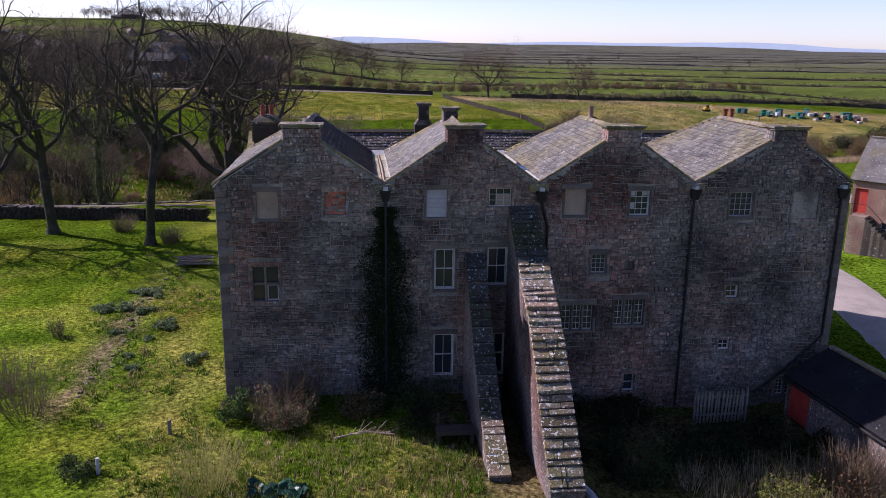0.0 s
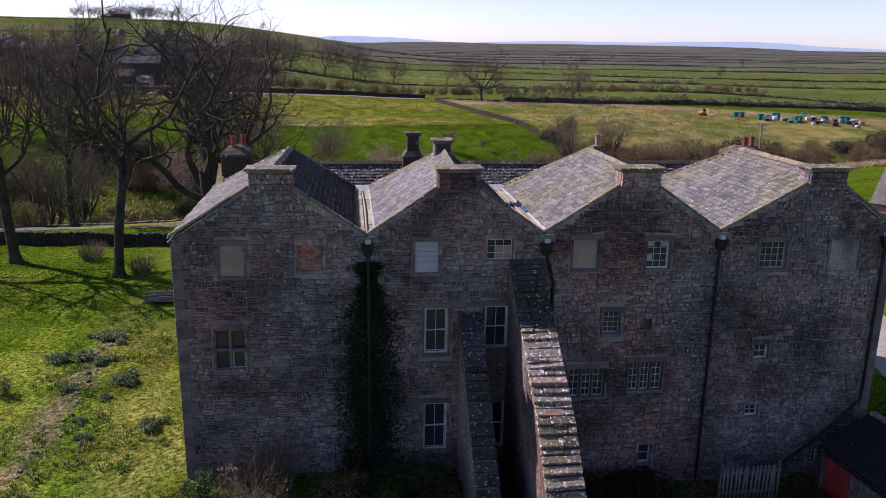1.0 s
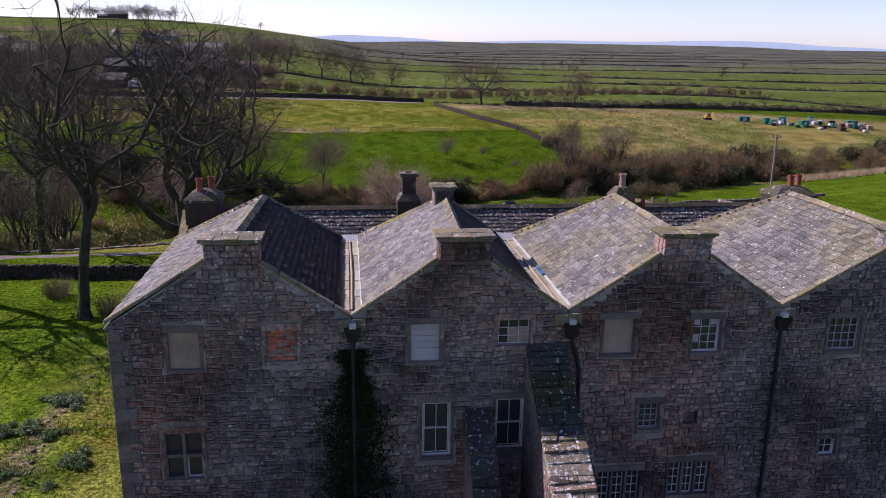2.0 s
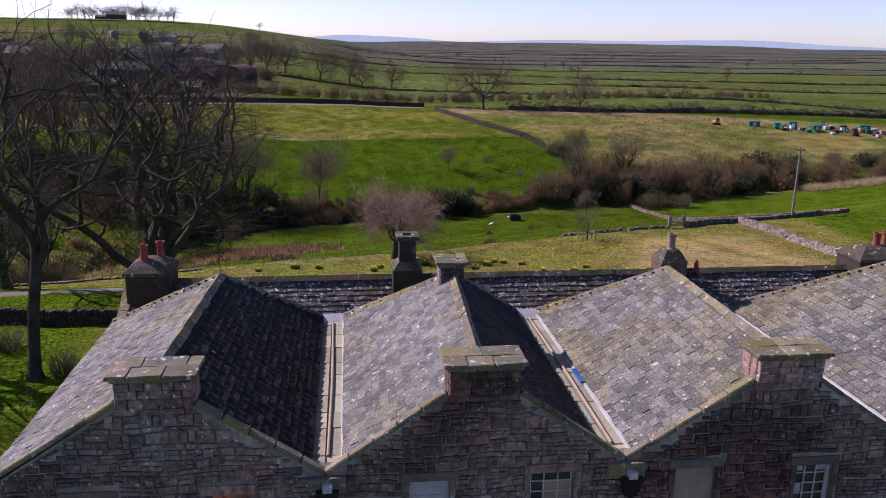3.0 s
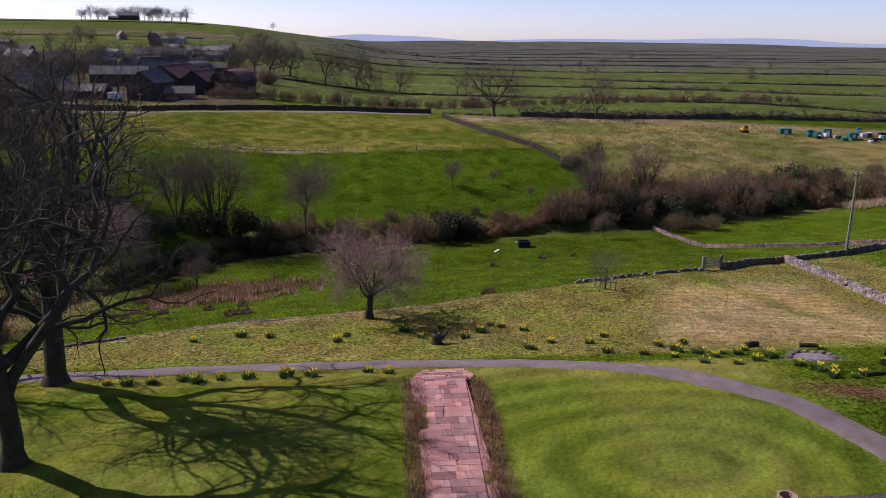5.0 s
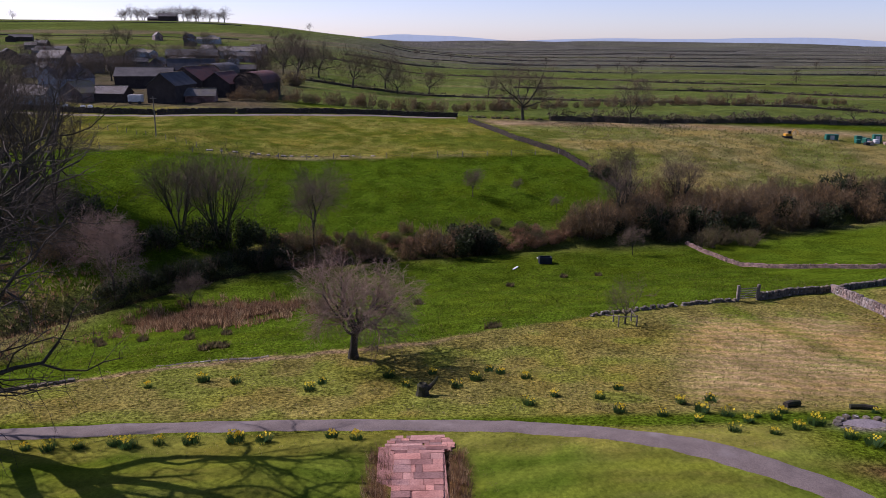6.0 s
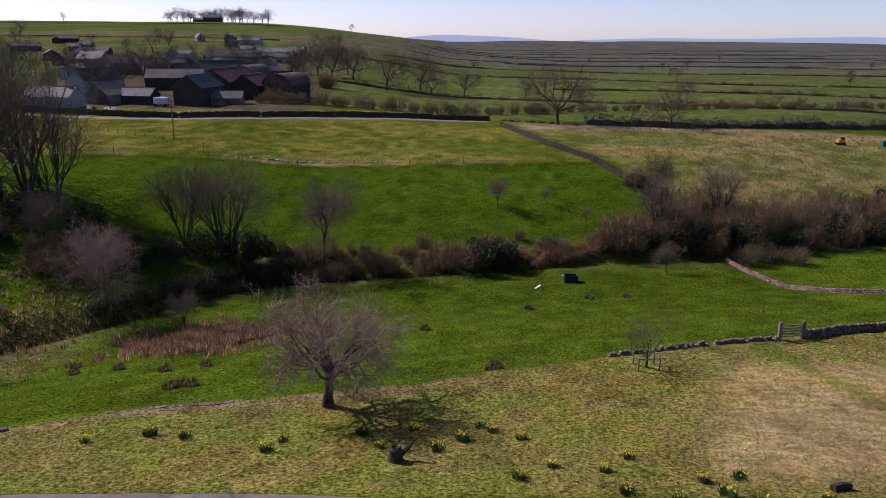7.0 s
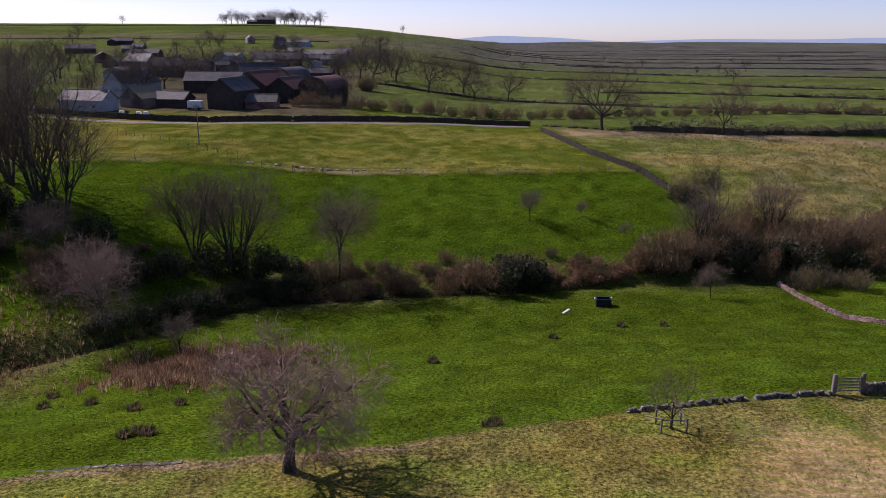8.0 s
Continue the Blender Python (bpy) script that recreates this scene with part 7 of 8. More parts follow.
def scatter(n, x0, x1, y0, y1, keep, colours, s=(0.6, 1.2)):
    out = []
    while len(out) < n:
        x, y = rng.uniform(x0, x1), rng.uniform(y0, y1)
        if keep(x, y) > rng.random():
            out.append((x, y, rng.choice(colours), rng.uniform(*s)))
    return out


near_house = lambda x, y: 0.0 if (-5.9 < x < 21.8 and y > 31.9) or (4.3 < x < 7.8 and y > 23) else 1.0
LUSHES = [(0.07, 0.145, 0.01), (0.095, 0.18, 0.012), (0.13, 0.20, 0.018), (0.055, 0.105, 0.01), (0.08, 0.16, 0.012)]
GREENS = [(0.085, 0.125, 0.014), (0.11, 0.145, 0.02), (0.15, 0.155, 0.035), (0.07, 0.10, 0.012)]
STRAWS = [(0.26, 0.22, 0.10), (0.20, 0.19, 0.075), (0.32, 0.27, 0.15)]
tufts("grass", "long uneven garden grass", scatter(26000, -24, 9, 20, 64, near_house, LUSHES * 3 + STRAWS[1:2], (0.45, 1.2)), 5, 0.15, 0.013, 1)
weedy = lambda x, y: near_house(x, y) * float(smooth_step(0.5, 0.68, value_noise(np.array([x * 0.45]), np.array([y * 0.45]), 61)[0])) * (1.0 if y < 45 else 0.4)
tufts("weeds", "coarse clumps of weeds and dead grass in the garden", scatter(700, -17, 5, 21, 58, weedy, LUSHES[:3] + [(0.055, 0.11, 0.015), (0.07, 0.13, 0.02)] * 3 + STRAWS[:2] + [(0.24, 0.17, 0.11)], (0.6, 1.5)), 22, 0.17, 0.028, 14, spread=0.24)
tufts("grass", "dry tussocky grass on the bank", scatter(9000, -14, 50, 79.5, 104, lambda x, y: 1.0 if y < bank_y(x) + 1 else 0.15, STRAWS + GREENS, (0.5, 1.2)), 5, 0.15, 0.015, 2)
tufts("grass", "tufts of lush pasture grass", scatter(10500, -30, 56, 92, 152, lambda x, y: 1.0 if bank_y(x) < y < stream_y(x) else 0.0, GREENS, (0.7, 1.5)), 4, 0.17, 0.022, 3)
tufts("grass", "tufts of hill pasture", scatter(8500, -42, 46, 158, 240, lambda x, y: 0.9, GREENS + LUSHES[:3], (0.8, 1.8)), 4, 0.13, 0.05, 4)
tufts("grass", "tufts along the edges of the lawn", scatter(3500, -13, 30, 58, 77, lambda x, y: 1.0 if (y > 73.6 or abs(x - 10.3) < 3.6) else 0.0, GREENS + STRAWS, (0.4, 0.9)), 5, 0.13, 0.012, 5)
tufts("grass", "rough grazing tussocks", scatter(4500, 48, 120, 168, 246, lambda x, y: 1.0 if y - stream_y(x) > 10 else 0.0, STRAWS + GREENS[2:3] + [(0.14, 0.14, 0.06)], (0.9, 1.9)), 5, 0.25, 0.035, 6)
HAYS = [(0.36, 0.27, 0.14), (0.42, 0.33, 0.19), (0.30, 0.22, 0.11)]
lines = []
while len(lines) < 2600:
    x, y = rng.uniform(26, 49), rng.uniform(80, 101)
    q = (y * 0.93 + x * 0.22) * 5.6 / (2 * math.pi) - 0.25
    if abs(q - round(q)) < 0.12 and x - (y - 90) * 0.35 > 29 and y < bank_y(x) - 3:
        lines.append((x, y, rng.choice(HAYS), rng.uniform(0.6, 1.1)))
tufts("hay_rows", "rows of raked pale hay on the slope", lines, 6, 0.12, 0.02, 12)
REED = [(0.22, 0.125, 0.07), (0.14, 0.085, 0.05), (0.36, 0.26, 0.155), (0.25, 0.155, 0.09), (0.11, 0.07, 0.04)]
reed = lambda x, y: math.exp(-(((x + 10.6) / 7.0) ** 2 + ((y - 121.0) / 5.4) ** 2) * 1.4) * float(smooth_step(0.36, 0.52, value_noise(np.array([x * 0.75]), np.array([y * 0.75]), 31)[0])) * 1.6
tufts("reeds", "rust-brown bed of dead reeds in the wet hollow", scatter(3600, -24, 1, 110, 132, reed, REED, (0.6, 1.5)), 10, 0.62, 0.035, 7, spread=0.34)
tufts("reeds", "dead brown bracken under the western trees", scatter(1500, -54, -26, 112, 138, lambda x, y: 0.8, REED + STRAWS, (0.6, 1.3)), 8, 0.6, 0.03, 8)
tufts("reeds", "pale dead reeds below the far thicket", scatter(1300, 98, 155, 160, 215, lambda x, y: float(smooth_step(-6, -3, y - stream_y(x)) * smooth_step(3, 0, y - stream_y(x))), [(0.42, 0.33, 0.2), (0.34, 0.25, 0.15), (0.5, 0.4, 0.26)], (1.0, 2.0)), 8, 0.7, 0.04, 15, spread=0.4)
tufts("dry_stalks", "tall dry brown stalks behind the house", scatter(300, 12.0, 21, 21.5, 26.5, near_house, [(0.34, 0.26, 0.18), (0.24, 0.17, 0.12), (0.42, 0.34, 0.24), (0.16, 0.19, 0.05)], (0.5, 1.3)), 12, 0.85, 0.014, 9, spread=0.35)
tufts("dry_stalks", "dead flower stalks in the border beside the flagged path", scatter(800, 7.2, 13.4, 58, 74, lambda x, y: 1.0 if 1.3 < abs(x - 10.0 - (y - 63.5) * 0.035) < 2.4 else 0.0, REED + [(0.22, 0.13, 0.09)], (0.5, 1.1)), 10, 0.55, 0.012, 10)
tufts("tussocks", "dark rush tussocks scattered over the pasture",
      [(x, y, c, 1.6) for x, y in ((11.3, 120.5), (-20.4, 113.2), (-14.3, 108.3), (-6.1, 105.9), (-5.2, 97.6), (-4.4, 97.2), (-5.8, 96.8), (30.9, 138.1), (35.7, 138.5), (-18, 108), (16.6, 97.9), (17.0, 98.1), (23, 132), (-9, 104.5)) for c in ((0.10, 0.09, 0.045), (0.15, 0.105, 0.06), (0.08, 0.08, 0.035))],
      60, 0.30, 0.035, 11, spread=0.3)

# daffodils
def daffodil_clump(seed, at, flowers=16):
    r = random.Random(seed)
    t = thing("daffodil_clump", "clump of yellow daffodils with green leaves in the grass", "flowers", "daffodil clumps", at=at)
    sh, fl = Shape(), Shape()
    for _ in range(150):
        a, q = r.uniform(0, 6.28), r.random() ** 0.6 * 0.27
        x, y = math.cos(a) * q, math.sin(a) * q
        ln = r.uniform(0.22, 0.38)
        dx, dy = math.cos(a) * r.uniform(0.02, 0.2), math.sin(a) * r.uniform(0.02, 0.2)
        g = r.uniform(0.7, 1.2)
        sh.add([(x - dy * 0.1 - 0.014, y + dx * 0.1, -0.02), (x + dy * 0.1 + 0.014, y - dx * 0.1, -0.02), (x + dx, y + dy, ln)], [(0, 1, 2)], (0.045 * g, 0.105 * g, 0.03 * g))
    for _ in range(flowers):
        a, q = r.uniform(0, 6.28), r.random() ** 0.6 * 0.27
        x, y, z = math.cos(a) * q, math.sin(a) * q, r.uniform(0.30, 0.42)
        n = 6
        s = r.uniform(0.05, 0.075)
        tilt = pose(x, y, z, 70 + r.uniform(-30, 10), 0, r.uniform(0, 360))
        ring = [tuple(tilt @ Vector((math.cos(k * math.pi / n) * s * (1 if k % 2 == 0 else 0.55), math.sin(k * math.pi / n) * s * (1 if k % 2 == 0 else 0.55), 0.0))) for k in range(2 * n)]
        cup = [tuple(tilt @ Vector((math.cos(k * 1.047) * s * 0.35, math.sin(k * 1.047) * s * 0.35, s * 0.8))) for k in range(6)]
        fl.add(ring + [tuple(tilt @ Vector((0, 0, s * 0.1)))], [(k, (k + 1) % 12, 12) for k in range(12)], (0.74, 0.64, 0.05))
        fl.add(cup + [tuple(tilt @ Vector((0, 0, 0)))], [(k, (k + 1) % 6, 6) for k in range(6)], (0.75, 0.60, 0.03))
    for nm, s, lb in (("foliage", sh, ""), ("blossom", fl, "yellow flowers")):
        p = part(nm, mesh_of(nm, s, M_leaf), None, label=lb, kind="stuff")
        p.parent = t
    return t


d1, d2, d3 = daffodil_clump(1, on_ground(6.0, 75.7), 26), daffodil_clump(2, on_ground(16.1, 87.2), 14), daffodil_clump(3, on_ground(4.5, 85.4), 8)
rng = random.Random(55)
places = [(1.2, 75.4), (-1.0, 75.3), (2.6, 75.3), (-2.6, 75.3), (-4.0, 75.0), (-4.8, 75.4), (7.2, 75.6), (-6.5, 75.1), (-7.8, 74.8), (-9.0, 75.0), (3.9, 84.2), (8.7, 86.8), (11.6, 87.4), (14.3, 86.0), (13.0, 84.6), (17.6, 86.2),
          (9.8, 84.8), (15.4, 88.0), (-6.3, 85.2), (-3.2, 86.4), (-1.0, 85.8), (21.4, 82.0), (22.0, 79.5), (24.2, 78.8), (25.8, 77.6), (26.6, 79.2), (27.8, 78.6), (28.4, 77.2), (29.4, 78.3), (30.2, 77.7), (30.6, 76.0), (29.0, 75.4), (27.0, 75.8),
          (31.2, 79.0), (32.0, 76.8), (33.2, 73.6), (34.0, 73.2), (33.6, 72.6), (34.8, 72.4), (35.6, 72.8), (32.6, 74.6), (38.0, 74.2), (18.8, 82.6), (23.0, 83.5), (17.0, 81.2), (26.0, 81.0), (36.4, 78.6), (28.0, 81.4)]
for k, (x, y) in enumerate(places):
    copy_thing((d1, d2, d3)[k % 3], pose(*on_ground(x, y), 0, 0, rng.uniform(0, 360)) @ Matrix.Scale(rng.uniform(0.8, 1.5), 4))
snow = bush("daffodil_leaves", "low clump of grey-green daffodil leaves by the stones", 91, 1.5, 0.42, [(0.10, 0.16, 0.07), (0.20, 0.26, 0.17), (0.08, 0.13, 0.05)], on_ground(-13.4, 44.2), leaves=900, stems=10, leaf=0.16)
for x, y, s in ((-14.2, 44.0, 1.0), (-12.4, 46.6, 1.1), (-11.9, 43.4, 0.8), (-10.1, 41.2, 1.1), (-12.6, 40.2, 0.6), (-10.8, 39.3, 0.5), (-11.2, 37.0, 0.5), (-13.2, 47.4, 0.8), (-10.6, 35.4, 0.6), (-7.8, 36.2, 0.9)):
    copy_thing(snow, pose(*on_ground(x, y), 0, 0, rng.uniform(0, 360)) @ Matrix.Scale(s, 4))

# shrubs close behind the house
HOLLY, MIXED = [(0.05, 0.10, 0.025), (0.08, 0.15, 0.04), (0.035, 0.07, 0.02)], [(0.09, 0.12, 0.05), (0.20, 0.17, 0.12), (0.06, 0.09, 0.03), (0.22, 0.11, 0.08)]
bush("laurel_bush", "glossy green laurel at the corner of the house", 201, 1.5, 1.5, HOLLY, on_ground(-5.0, 30.2), leaves=1500, stems=20, leaf=0.15)
bush("overgrown_bush", "overgrown bush with pale twigs and mottled leaves against the wall", 202, 3.2, 1.9, MIXED, on_ground(-3.2, 29.6), leaves=2600, stems=160, leaf=0.13)
bush("dead_shrub", "bare grey shrub stems against the stone wall", 203, 2.6, 2.9, MIXED, on_ground(-2.4, 30.8), leaves=0, stems=110)
bush("overgrown_bush", "reddish bramble in the shade of the wall", 204, 2.2, 1.5, RUST + DARK, on_ground(0.0, 30.0), leaves=1100, stems=50, leaf=0.12)
bush("overgrown_bush", "dark ivy and nettles at the foot of the wall", 205, 3.4, 1.4, DARK + HOLLY, on_ground(2.4, 30.4), leaves=1600, stems=40, leaf=0.13)
bush("willow_shrub", "young willow with upright yellow-green twigs", 206, 3.2, 2.6, [(0.17, 0.17, 0.05), (0.22, 0.20, 0.07)], on_ground(-5.2, 24.6), leaves=900, stems=120, leaf=0.06, twig=surface("willow_bark", [(0.28, 0.27, 0.07), (0.36, 0.32, 0.10)], fine_mix=0.3, bump=0), r=0.006)
bush("bare_shrub", "thin leafless shrub with brown upright stems", 207, 3.6, 3.3, BROWN, on_ground(-13.6, 31.2), leaves=150, stems=80, leaf=0.08, r=0.012)
bush("bare_shrub", "thin leafless shrub on the grass", 208, 3.0, 2.6, BROWN, on_ground(-15.4, 33.2), leaves=150, stems=70, leaf=0.08, r=0.012)
bush("evergreen_shrub", "low dark green shrub in a ring of bare soil", 209, 1.7, 0.8, HOLLY + DARK, on_ground(-9.95, 26.0), leaves=1300, stems=15, leaf=0.12)
bush("young_shrub", "small leafy shrub on the grass", 210, 0.9, 1.3, HOLLY + OLIVE, on_ground(-15.4, 40.0), leaves=300, stems=30, leaf=0.1)
bush("bare_shrub", "bushy leafless shrub beside a tree", 211, 2.4, 1.8, BROWN + OLIVE, on_ground(-18.5, 63.6), leaves=120, stems=150, leaf=0.1)
bush("bare_shrub", "olive shrub at the foot of a tree", 212, 2.0, 1.7, OLIVE, on_ground(-14.0, 59.6), leaves=160, stems=140, leaf=0.1)
bush("gorse_bush", "bright yellow-green bush behind the yard", 213, 3.0, 1.5, [(0.14, 0.17, 0.035), (0.18, 0.19, 0.05), (0.10, 0.13, 0.03)], on_ground(15.8, 24.0), leaves=2200, stems=40, leaf=0.12)
bush("overgrown_bush", "tangle of brown buddleia stems", 214, 3.6, 2.2, BROWN + RUST, on_ground(18.6, 24.6), leaves=700, stems=240, leaf=0.1)
bush("overgrown_bush", "dark leafy tangle in the shaded yard", 215, 3.5, 1.2, DARK + HOLLY, on_ground(11.0, 26.2), leaves=1500, stems=50, leaf=0.14)
bush("moss_clump", "mossy green growth beside the buttress", 216, 1.0, 1.1, [(0.10, 0.13, 0.03), (0.15, 0.15, 0.05)], on_ground(7.9, 24.4), leaves=800, stems=10, leaf=0.08)
# leaf colour carries the deep shade of the yard; patches added to spread it
dk = bush("nettle_patch", "nettles and ivy coloured near black for the shade of the wall", 217, 3.0, 1.2, [(0.02, 0.03, 0.012), (0.03, 0.045, 0.016), (0.015, 0.02, 0.01)], on_ground(9.5, 29.6), leaves=1500, stems=30, leaf=0.16)
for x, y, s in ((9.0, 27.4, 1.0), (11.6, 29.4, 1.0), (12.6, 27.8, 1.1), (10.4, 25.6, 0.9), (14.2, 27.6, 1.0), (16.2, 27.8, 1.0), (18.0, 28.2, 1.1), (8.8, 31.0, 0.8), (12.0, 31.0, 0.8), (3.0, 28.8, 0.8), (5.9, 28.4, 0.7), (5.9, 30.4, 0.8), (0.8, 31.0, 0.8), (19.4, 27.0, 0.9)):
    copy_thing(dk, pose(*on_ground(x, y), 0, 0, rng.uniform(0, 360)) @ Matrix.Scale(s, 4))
tufts("grass", "rank dry grass and weeds below the shrubs", scatter(3000, -7, 4.4, 20.5, 28.5, near_house, LUSHES * 2 + [(0.14, 0.20, 0.03), (0.20, 0.23, 0.05)] * 2 + STRAWS * 2 + [(0.40, 0.30, 0.22)], (0.6, 1.3)), 7, 0.24, 0.02, 13)
# ivy and dark growth on the wall by the downpipe
rng = random.Random(300)
sh = Shape()
for _ in range(17000):
    z = rng.uniform(0.0, 8.4)
    w = 0.20 + 0.46 * float(smooth_step(8.6, 4.5, z)) + 0.1 * math.sin(z * 2.3) + 0.06 * math.sin(z * 7.1)
    x = 1.2 + rng.choice((-1, 1)) * (0.06 + abs(rng.gauss(0, 0.85)) * w)
    if abs(x - 1.2) > 1.35 or rng.random() < 0.35 * (0.5 + 0.5 * math.sin(x * 9 + z * 1.3)):
        continue
    s = rng.uniform(0.018, 0.05)
    a = rng.uniform(0, 6.28)
    y = REAR - 0.065 - rng.random() ** 3 * 0.07
    g = rng.uniform(0.5, 1.4)
    sh.add([(x + math.cos(a) * s, y, z + math.sin(a) * s), (x + math.cos(a + 2.1) * s, y - 0.02, z + math.sin(a + 2.1) * s), (x + math.cos(a + 4.2) * s, y + 0.01, z + math.sin(a + 4.2) * s)], [(0, 1, 2)],
           (0.010 * g, 0.020 * g, 0.005 * g))
iv = part("wall_ivy", sh, M_leaf)
tagged(iv, "dark green ivy and algae beside a downpipe on the wall", "ivy", kind="stuff")

# ---------------------------------------------------------------- pieces of the house: rubble stones, slates, ridge and coping stones
rnd = random.Random(11)


def stone_mesh(k):
    r = random.Random(k)
    c = 0.06
    j = lambda: r.uniform(-0.03, 0.03)
    ring = [(-0.5 + j(), -0.5 + j()), (0.5 + j(), -0.5 + j()), (0.5 + j(), 0.5 + j()), (-0.5 + j(), 0.5 + j())]
    vs = [(x, 0.0, z) for x, z in ring] + [(x * 0.97, -0.6, z * 0.96) for x, z in ring] + [(x * (1 - 2 * c), -1.0 + r.uniform(-0.1, 0.1), z * (1 - 2.4 * c)) for x, z in ring]
    fs = [(a + i, a + (i + 1) % 4, a + 4 + (i + 1) % 4, a + 4 + i) for a in (0, 4) for i in range(4)] + [(8, 9, 10, 11)]
    return vs, fs


STONES = [stone_mesh(k) for k in range(6)]
stone_me = []
for vs, fs in STONES:
    s = Shape()
    s.add(vs, fs)
    stone_me.append(mesh_of("stone", s, M_stone))


def gable_top(x):
    for i in range(4):
        if VALLEY[i] <= x <= VALLEY[i + 1]:
            a = APEX[i]
            return EAVE + (RIDGE - EAVE) * ((x - VALLEY[i]) / (a - VALLEY[i]) if x < a else (VALLEY[i + 1] - x) / (VALLEY[i + 1] - a))
    return EAVE


def warp(x, y, z):
    """Courses that wander up and down, as old rubble does, but lie true below the eaves."""
    k = min(1.0, max(0.0, (gable_top(x) - 0.35 - z) * 2.0))
    return (x, y, z + k * (0.035 * math.sin(x * 1.3 + z * 2.1) + 0.022 * math.sin(x * 3.3 - z * 4.7)))


blocked = [(x0 - 0.15, x1 + 0.15, z0 - 0.13, z1 + 0.21) for x0, x1, z0, z1, k in OPENINGS]
joined, singles = Shape(), 0
z = -1.8
while z < RIDGE:
    h = rnd.choice((0.11, 0.15, 0.18, 0.22, 0.27)) * rnd.uniform(0.9, 1.1)
    x = VALLEY[0] + 0.005
    while x < VALLEY[4] - 0.05:
        w = rnd.uniform(0.16, 0.5) if rnd.random() < 0.8 else rnd.uniform(0.1, 0.2)
        x1 = min(x + w, VALLEY[4] - 0.005)
        a, b = x, x1
        x = x1
        top = min(gable_top(a), gable_top(b)) if z + h > EAVE else 99
        zt = min(z + h, top - 0.02)
        if zt - z < 0.07:
            continue
        spans = [(a, b)]
        for u0, u1, v0, v1 in blocked:
            if z + h * 0.75 > v0 and z + h * 0.25 < v1:
                spans = [q for s0, s1 in spans for q in ((s0, min(s1, u0)), (max(s0, u1), s1)) if q[1] - q[0] > 0.07]
        cells = []
        for s0, s1 in spans:
            if zt - z > 0.19 and s1 - s0 < 0.5 and rnd.random() < 0.4:
                m = z + (zt - z) * rnd.uniform(0.38, 0.62)
                cells += [(s0, s1, z, m), (s0, s1, m, zt)]
            else:
                j = rnd.uniform(-0.018, 0.018)
                cells.append((s0, s1, z + j, zt + j))
        for s0, s1, za, zb in cells:
            g = rnd.uniform(0.008, 0.018)
            k = rnd.randrange(6)
            depth = rnd.uniform(0.034, 0.062)
            if singles < 300 and 1.3 < s0 < 8.6 and z > 5.2:
                piece("stone", stone_me[k], Matrix.LocRotScale(warp((s0 + s1) / 2, REAR + 0.032, (za + zb) / 2), None, (s1 - s0 - 2 * g, depth, zb - za - 2 * g)), wall_rear)
                singles += 1
            else:
                vs, fs = STONES[k]
                joined.add([warp((s0 + s1) / 2 + vx * (s1 - s0 - 2 * g), REAR + 0.032 + vy * depth, (za + zb) / 2 + vz * (zb - za - 2 * g)) for vx, vy, vz in vs], fs)
    z += h
part("rubble_facing", joined, M_stone, wall_rear, kind="stuff")
# quoins
z = -1.8
k = 0
while z < EAVE - 0.2:
    h = rnd.uniform(0.28, 0.42)
    a, b = (0.6, 0.35) if k % 2 else (0.35, 0.6)
    for x0, x1 in ((VALLEY[0] - 0.03, VALLEY[0] + a), (VALLEY[4] - a, VALLEY[4] + 0.03)):
        part("quoin", Shape().block(x0, x1, REAR - 0.055, REAR + b, z + 0.006, min(z + h, EAVE - 0.05) - 0.006, 0.02), M_dressed, wall_rear)
    z += h
    k += 1

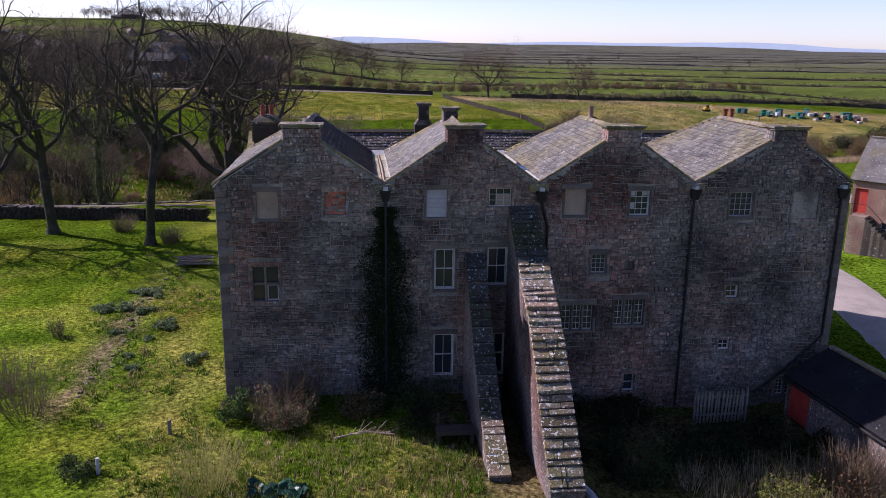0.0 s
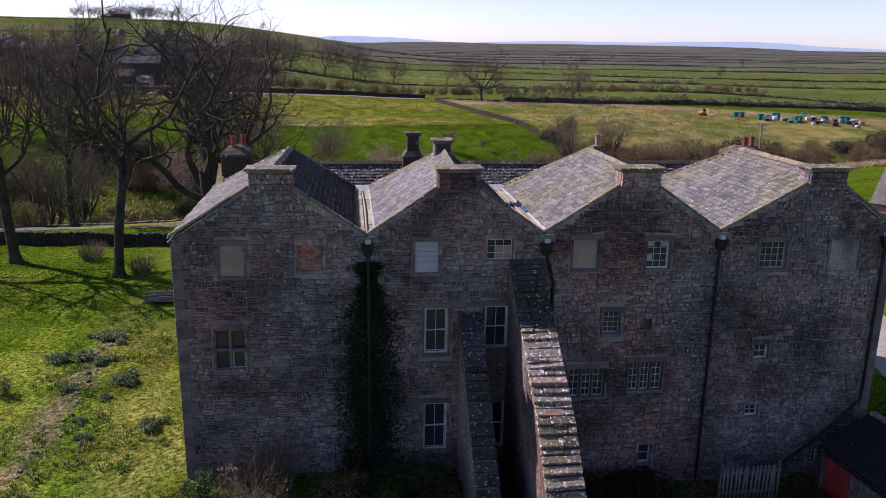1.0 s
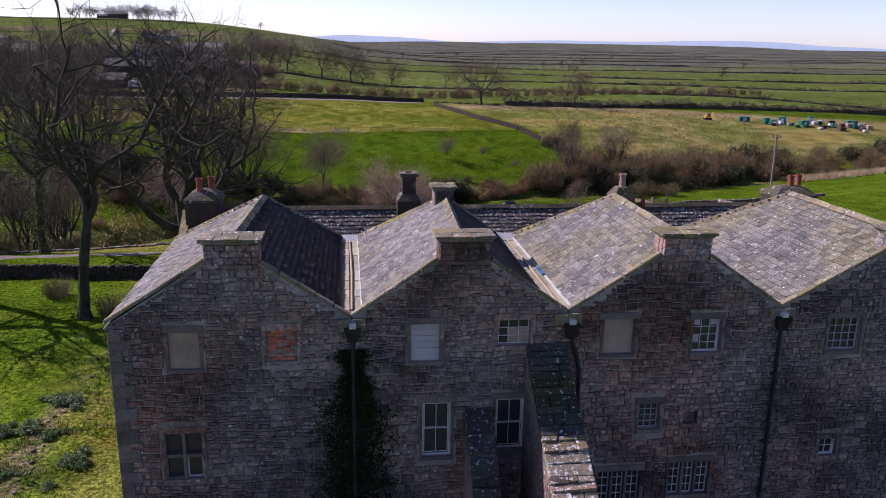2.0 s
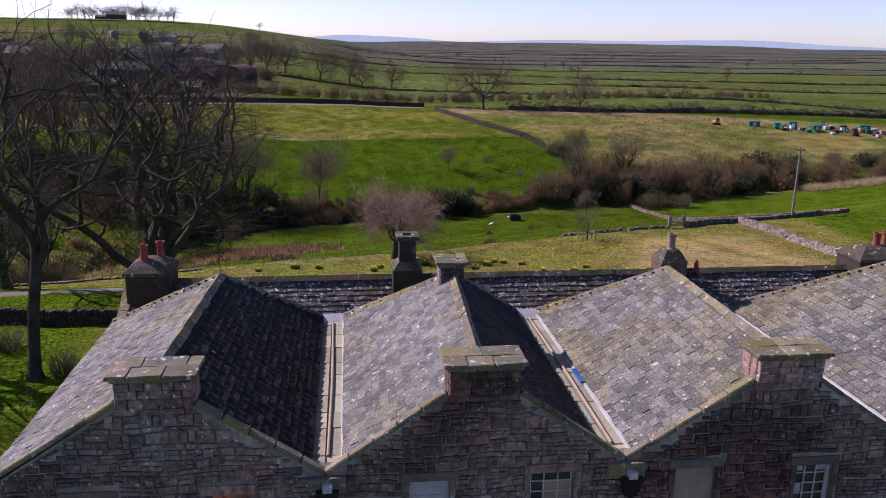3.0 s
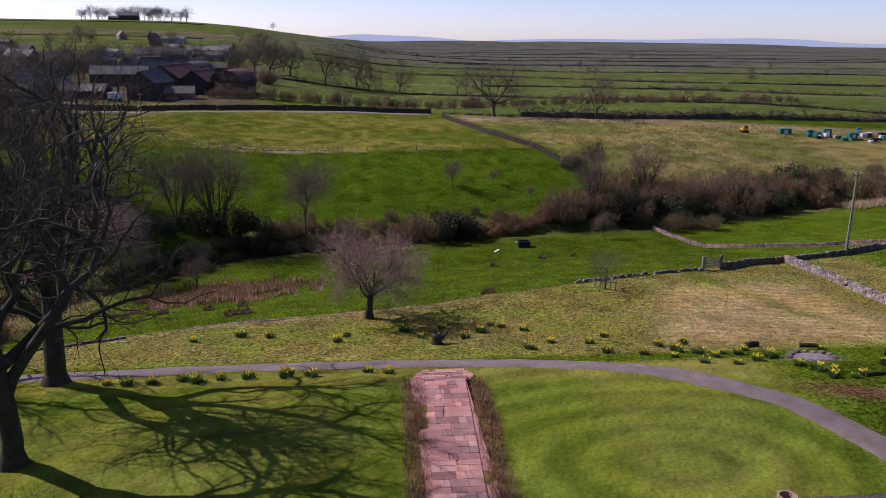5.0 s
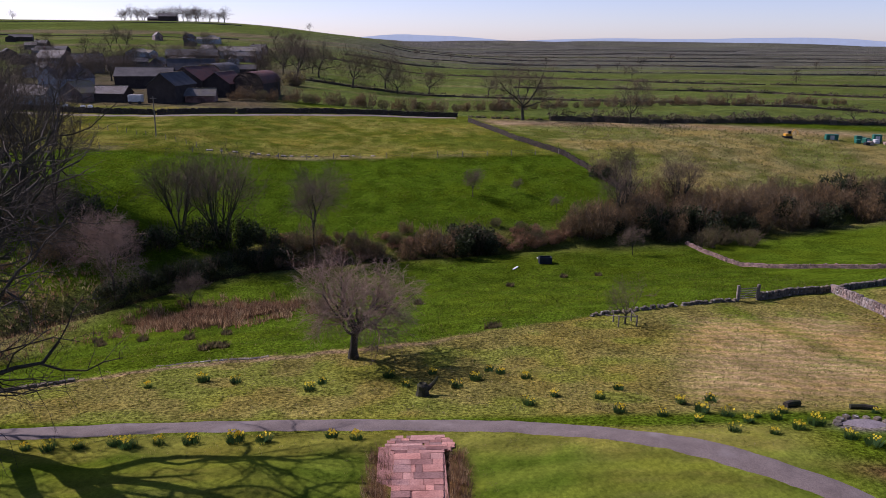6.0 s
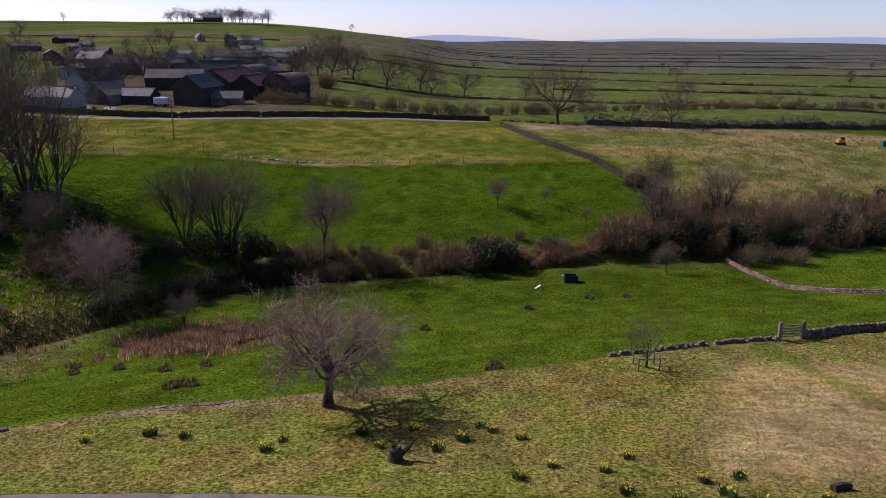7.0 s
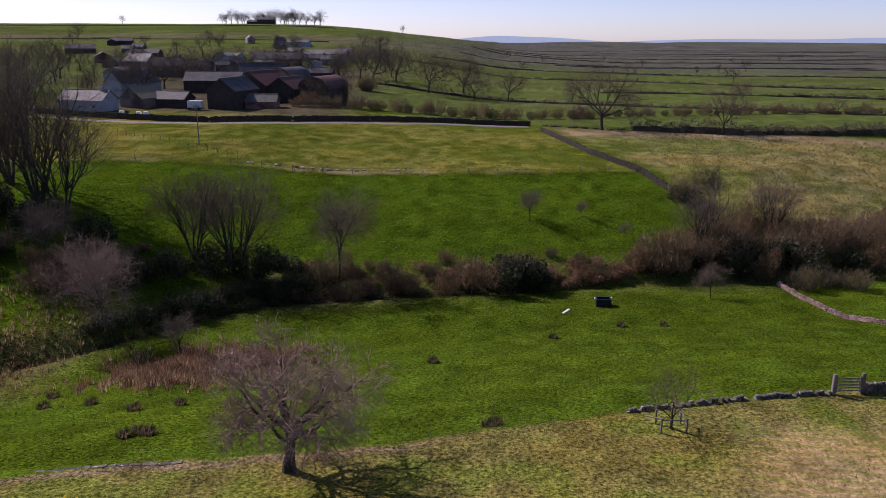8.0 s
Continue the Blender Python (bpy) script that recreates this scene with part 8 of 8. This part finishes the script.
# slates
SLATE = ([(-0.5, 0, 0), (0.5, 0, 0), (0.5, 1, 0), (-0.5, 1, 0), (-0.5, 0, 1), (0.5, 0, 1), (0.5, 1, 0.25), (-0.5, 1, 0.25)], [(4, 5, 6, 7), (0, 1, 5, 4), (1, 2, 6, 5), (3, 0, 4, 7)])
slate_me = mesh_of("slate", Shape().add(*SLATE), M_slate)
slates = {}
count = 0
roofs = [o for o in house.children if o.name.split(".")[0] == "roof"]
for o, u, v, n, length, rise, top0, top1, wing, sgn in SLOPES:
    dark = wing == 9
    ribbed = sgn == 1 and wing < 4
    sh = Shape()
    row = 0
    q = 0.0
    step = 0.19 if dark else 0.22
    fs = SLATE[1] if u.cross(v).dot(n) > 0 else [t[::-1] for t in SLATE[1]]
    while q < rise - 0.05:
        f = q / rise
        lo, hi = top0 * f, length + (top1 - length) * f
        f2 = min(1, (q + step) / rise)
        lo2, hi2 = top0 * f2, length + (top1 - length) * f2
        p = min(lo, lo2) - (0.0 if ribbed else 0.13 if row % 2 else 0)
        while p < hi - 0.04:
            w = 0.30 if ribbed else rnd.uniform(0.2, 0.48) if not dark else rnd.uniform(0.18, 0.34)
            a, b = max(p, lo), min(p + w, (hi + hi2) / 2 + 0.05)
            p += w
            if b - a < 0.08:
                continue
            thick = rnd.uniform(0.024, 0.048)
            tall = min(step * 1.12, rise - q)
            c = o + u * ((a + b) / 2) + v * (q + rnd.uniform(-0.014, 0.014)) + n * 0.012
            skew = u * rnd.uniform(-0.016, 0.016)
            if wing == 1 and sgn == -1 and count < 300 and q > 0.6:
                c = settled(c, wing)
                m = Matrix((((u * (b - a - 0.012)).x, (v * tall).x, (n * thick).x, c.x), ((u * (b - a - 0.012)).y, (v * tall).y, (n * thick).y, c.y),
                            ((u * (b - a - 0.012)).z, (v * tall).z, (n * thick).z, c.z), (0, 0, 0, 1)))
                piece("slate", slate_me, m, roofs[wing * 3])
                count += 1
            else:
                tip = rnd.uniform(0.03, 0.05) if ribbed else 0.0
                vs = [c + u * (x * (b - a - 0.012)) + skew * y + v * (y * tall) + n * (zz * thick + tip * (x + 0.5) * (zz > 0)) for x, y, zz in SLATE[0]]
                sh.add([tuple(e if dark else settled(e, wing)) for e in vs], fs)
        q += step
        row += 1
    parent = roofs[-2] if dark else roofs[wing * 3 + (0 if sgn == -1 else 1 if sgn == 1 else 2)]
    # east slopes take the slate with shade put into its colour
    part("slate_covering", sh, M_slate_dark if dark else M_shade_slate if sgn == 1 else M_slate, parent, kind="stuff")

# ridge and hip stones, verge copings
ridge_shape = Shape().add([(-0.14, 0, -0.08), (0.0, 0, 0.07), (0.14, 0, -0.08), (0.09, 0, -0.08), (-0.09, 0, -0.08), (-0.14, 1, -0.08), (0.0, 1, 0.07), (0.14, 1, -0.08), (0.09, 1, -0.08), (-0.09, 1, -0.08)],
                          [(0, 1, 6, 5), (1, 2, 7, 6), (4, 3, 2, 1, 0), (5, 6, 7, 8, 9)])
ridge_me = mesh_of("ridge_stone", ridge_shape, M_coping)
verge_me = mesh_of("coping_stone", Shape().block(-0.10, 0.10, 0, 1, -0.05, 0.05, 0.03), M_coping)


def run_of(mesh, name, a, b, parent, size=0.5, turn=0.0):
    a, b = Vector(a), Vector(b)
    d = b - a
    n = max(1, round(d.length / size))
    y = d.normalized()
    x = y.cross(Vector((0, 0, 1))).normalized()
    zz = x.cross(y)
    for k in range(n):
        p = a + d * (k / n)
        s = d.length / n * rnd.uniform(0.965, 0.985)
        lift = rnd.uniform(-0.008, 0.012)
        wd = rnd.uniform(0.95, 1.2)
        piece(name, mesh, Matrix(((x.x * wd, y.x * s, zz.x, p.x), (x.y * wd, y.y * s, zz.y, p.y), (x.z * wd, y.z * s, zz.z, p.z + lift), (0, 0, 0, 1))), parent)


for i in range(4):
    xl, xr = wing_corners(i)
    r = roofs[i * 3]
    run_of(ridge_me, "ridge_stone", (APEX[i], REAR + 0.78, RIDGE + 0.07), settled((APEX[i], HIP_Y, RIDGE + 0.07), i), r, 0.55)
    for xe in (xl, xr):
        run_of(ridge_me, "ridge_stone", (xe, WING_Y, EAVE + 0.04), settled((APEX[i], HIP_Y, RIDGE + 0.07), i), r, 0.5)
    for xe, s in ((xl, -1), (xr, 1)):
        x_in = APEX[i] + (-0.75 if s < 0 else 0.8)
        xe = VALLEY[i] - 0.1 * (i == 0) if s < 0 else VALLEY[i + 1] + 0.1 * (i == 3)
        f = (x_in - xe) / (APEX[i] - xe)
        run_of(verge_me, "coping_stone", (xe, REAR + 0.12, EAVE + 0.06), (x_in, REAR + 0.12, EAVE + 0.06 + (RIDGE - EAVE) * f), r, 0.62)
rr = roofs[-2]
run_of(mesh_of("ridge_stone", ridge_shape, M_weather), "ridge_stone", (VALLEY[0] + 0.5, 42.94, 10.36), (VALLEY[4] - 0.5, 42.94, 10.36), rr, 0.6)
for x in (VALLEY[0] + 0.25, VALLEY[4] - 0.25):
    run_of(verge_me, "coping_stone", (x, 40.85, 9.03), (x, 42.5, 9.98), rr, 0.6)

# ---------------------------------------------------------------- flagged path across the lawn
walkway = tagged(part("pavement", Shape().box(8.4, 11.6, 47.2, 74.0, -0.35, 0.035), M_flag), "path of pink sandstone flags leading from the drive", "path", kind="structure")
fr_ = random.Random(14)
flag_me = mesh_of("flagstone", Shape().block(-0.5, 0.5, -0.5, 0.5, -1, 1, 0.03), M_flag)
y = 48.0
while y < 75.5:
    d = fr_.uniform(0.42, 0.72) if y < 73.2 else fr_.uniform(0.24, 0.34)
    wid = 2.35 if y < 73.2 else 2.35 + (y - 73.2) * 1.13 if y < 74.3 else 3.6 * math.sqrt(max(0.08, 1 - ((y + d / 2 - 74.3) / 1.6) ** 2))
    cx = 9.95 + (y - 63.5) * 0.045
    cuts = [-wid / 2] + sorted(fr_.uniform(-wid / 2 + 0.3, wid / 2 - 0.3) for _ in range(fr_.choice((2, 3, 3) if y < 73.2 else (3, 4)))) + [wid / 2]
    for a, b in zip(cuts[:-1], cuts[1:]):
        if b - a < 0.12:
            continue
        z = ground_z(cx + (a + b) / 2, y) if y > 73.8 else 0.0
        piece("flagstone", flag_me, Matrix.LocRotScale((cx + (a + b) / 2, y + d / 2, max(z, -0.3) + 0.05 + fr_.uniform(0, 0.012)), Euler((fr_.uniform(-0.012, 0.012), fr_.uniform(-0.012, 0.012), 0)), (b - a - 0.02, d - 0.02, 0.03)), walkway)
    y += d
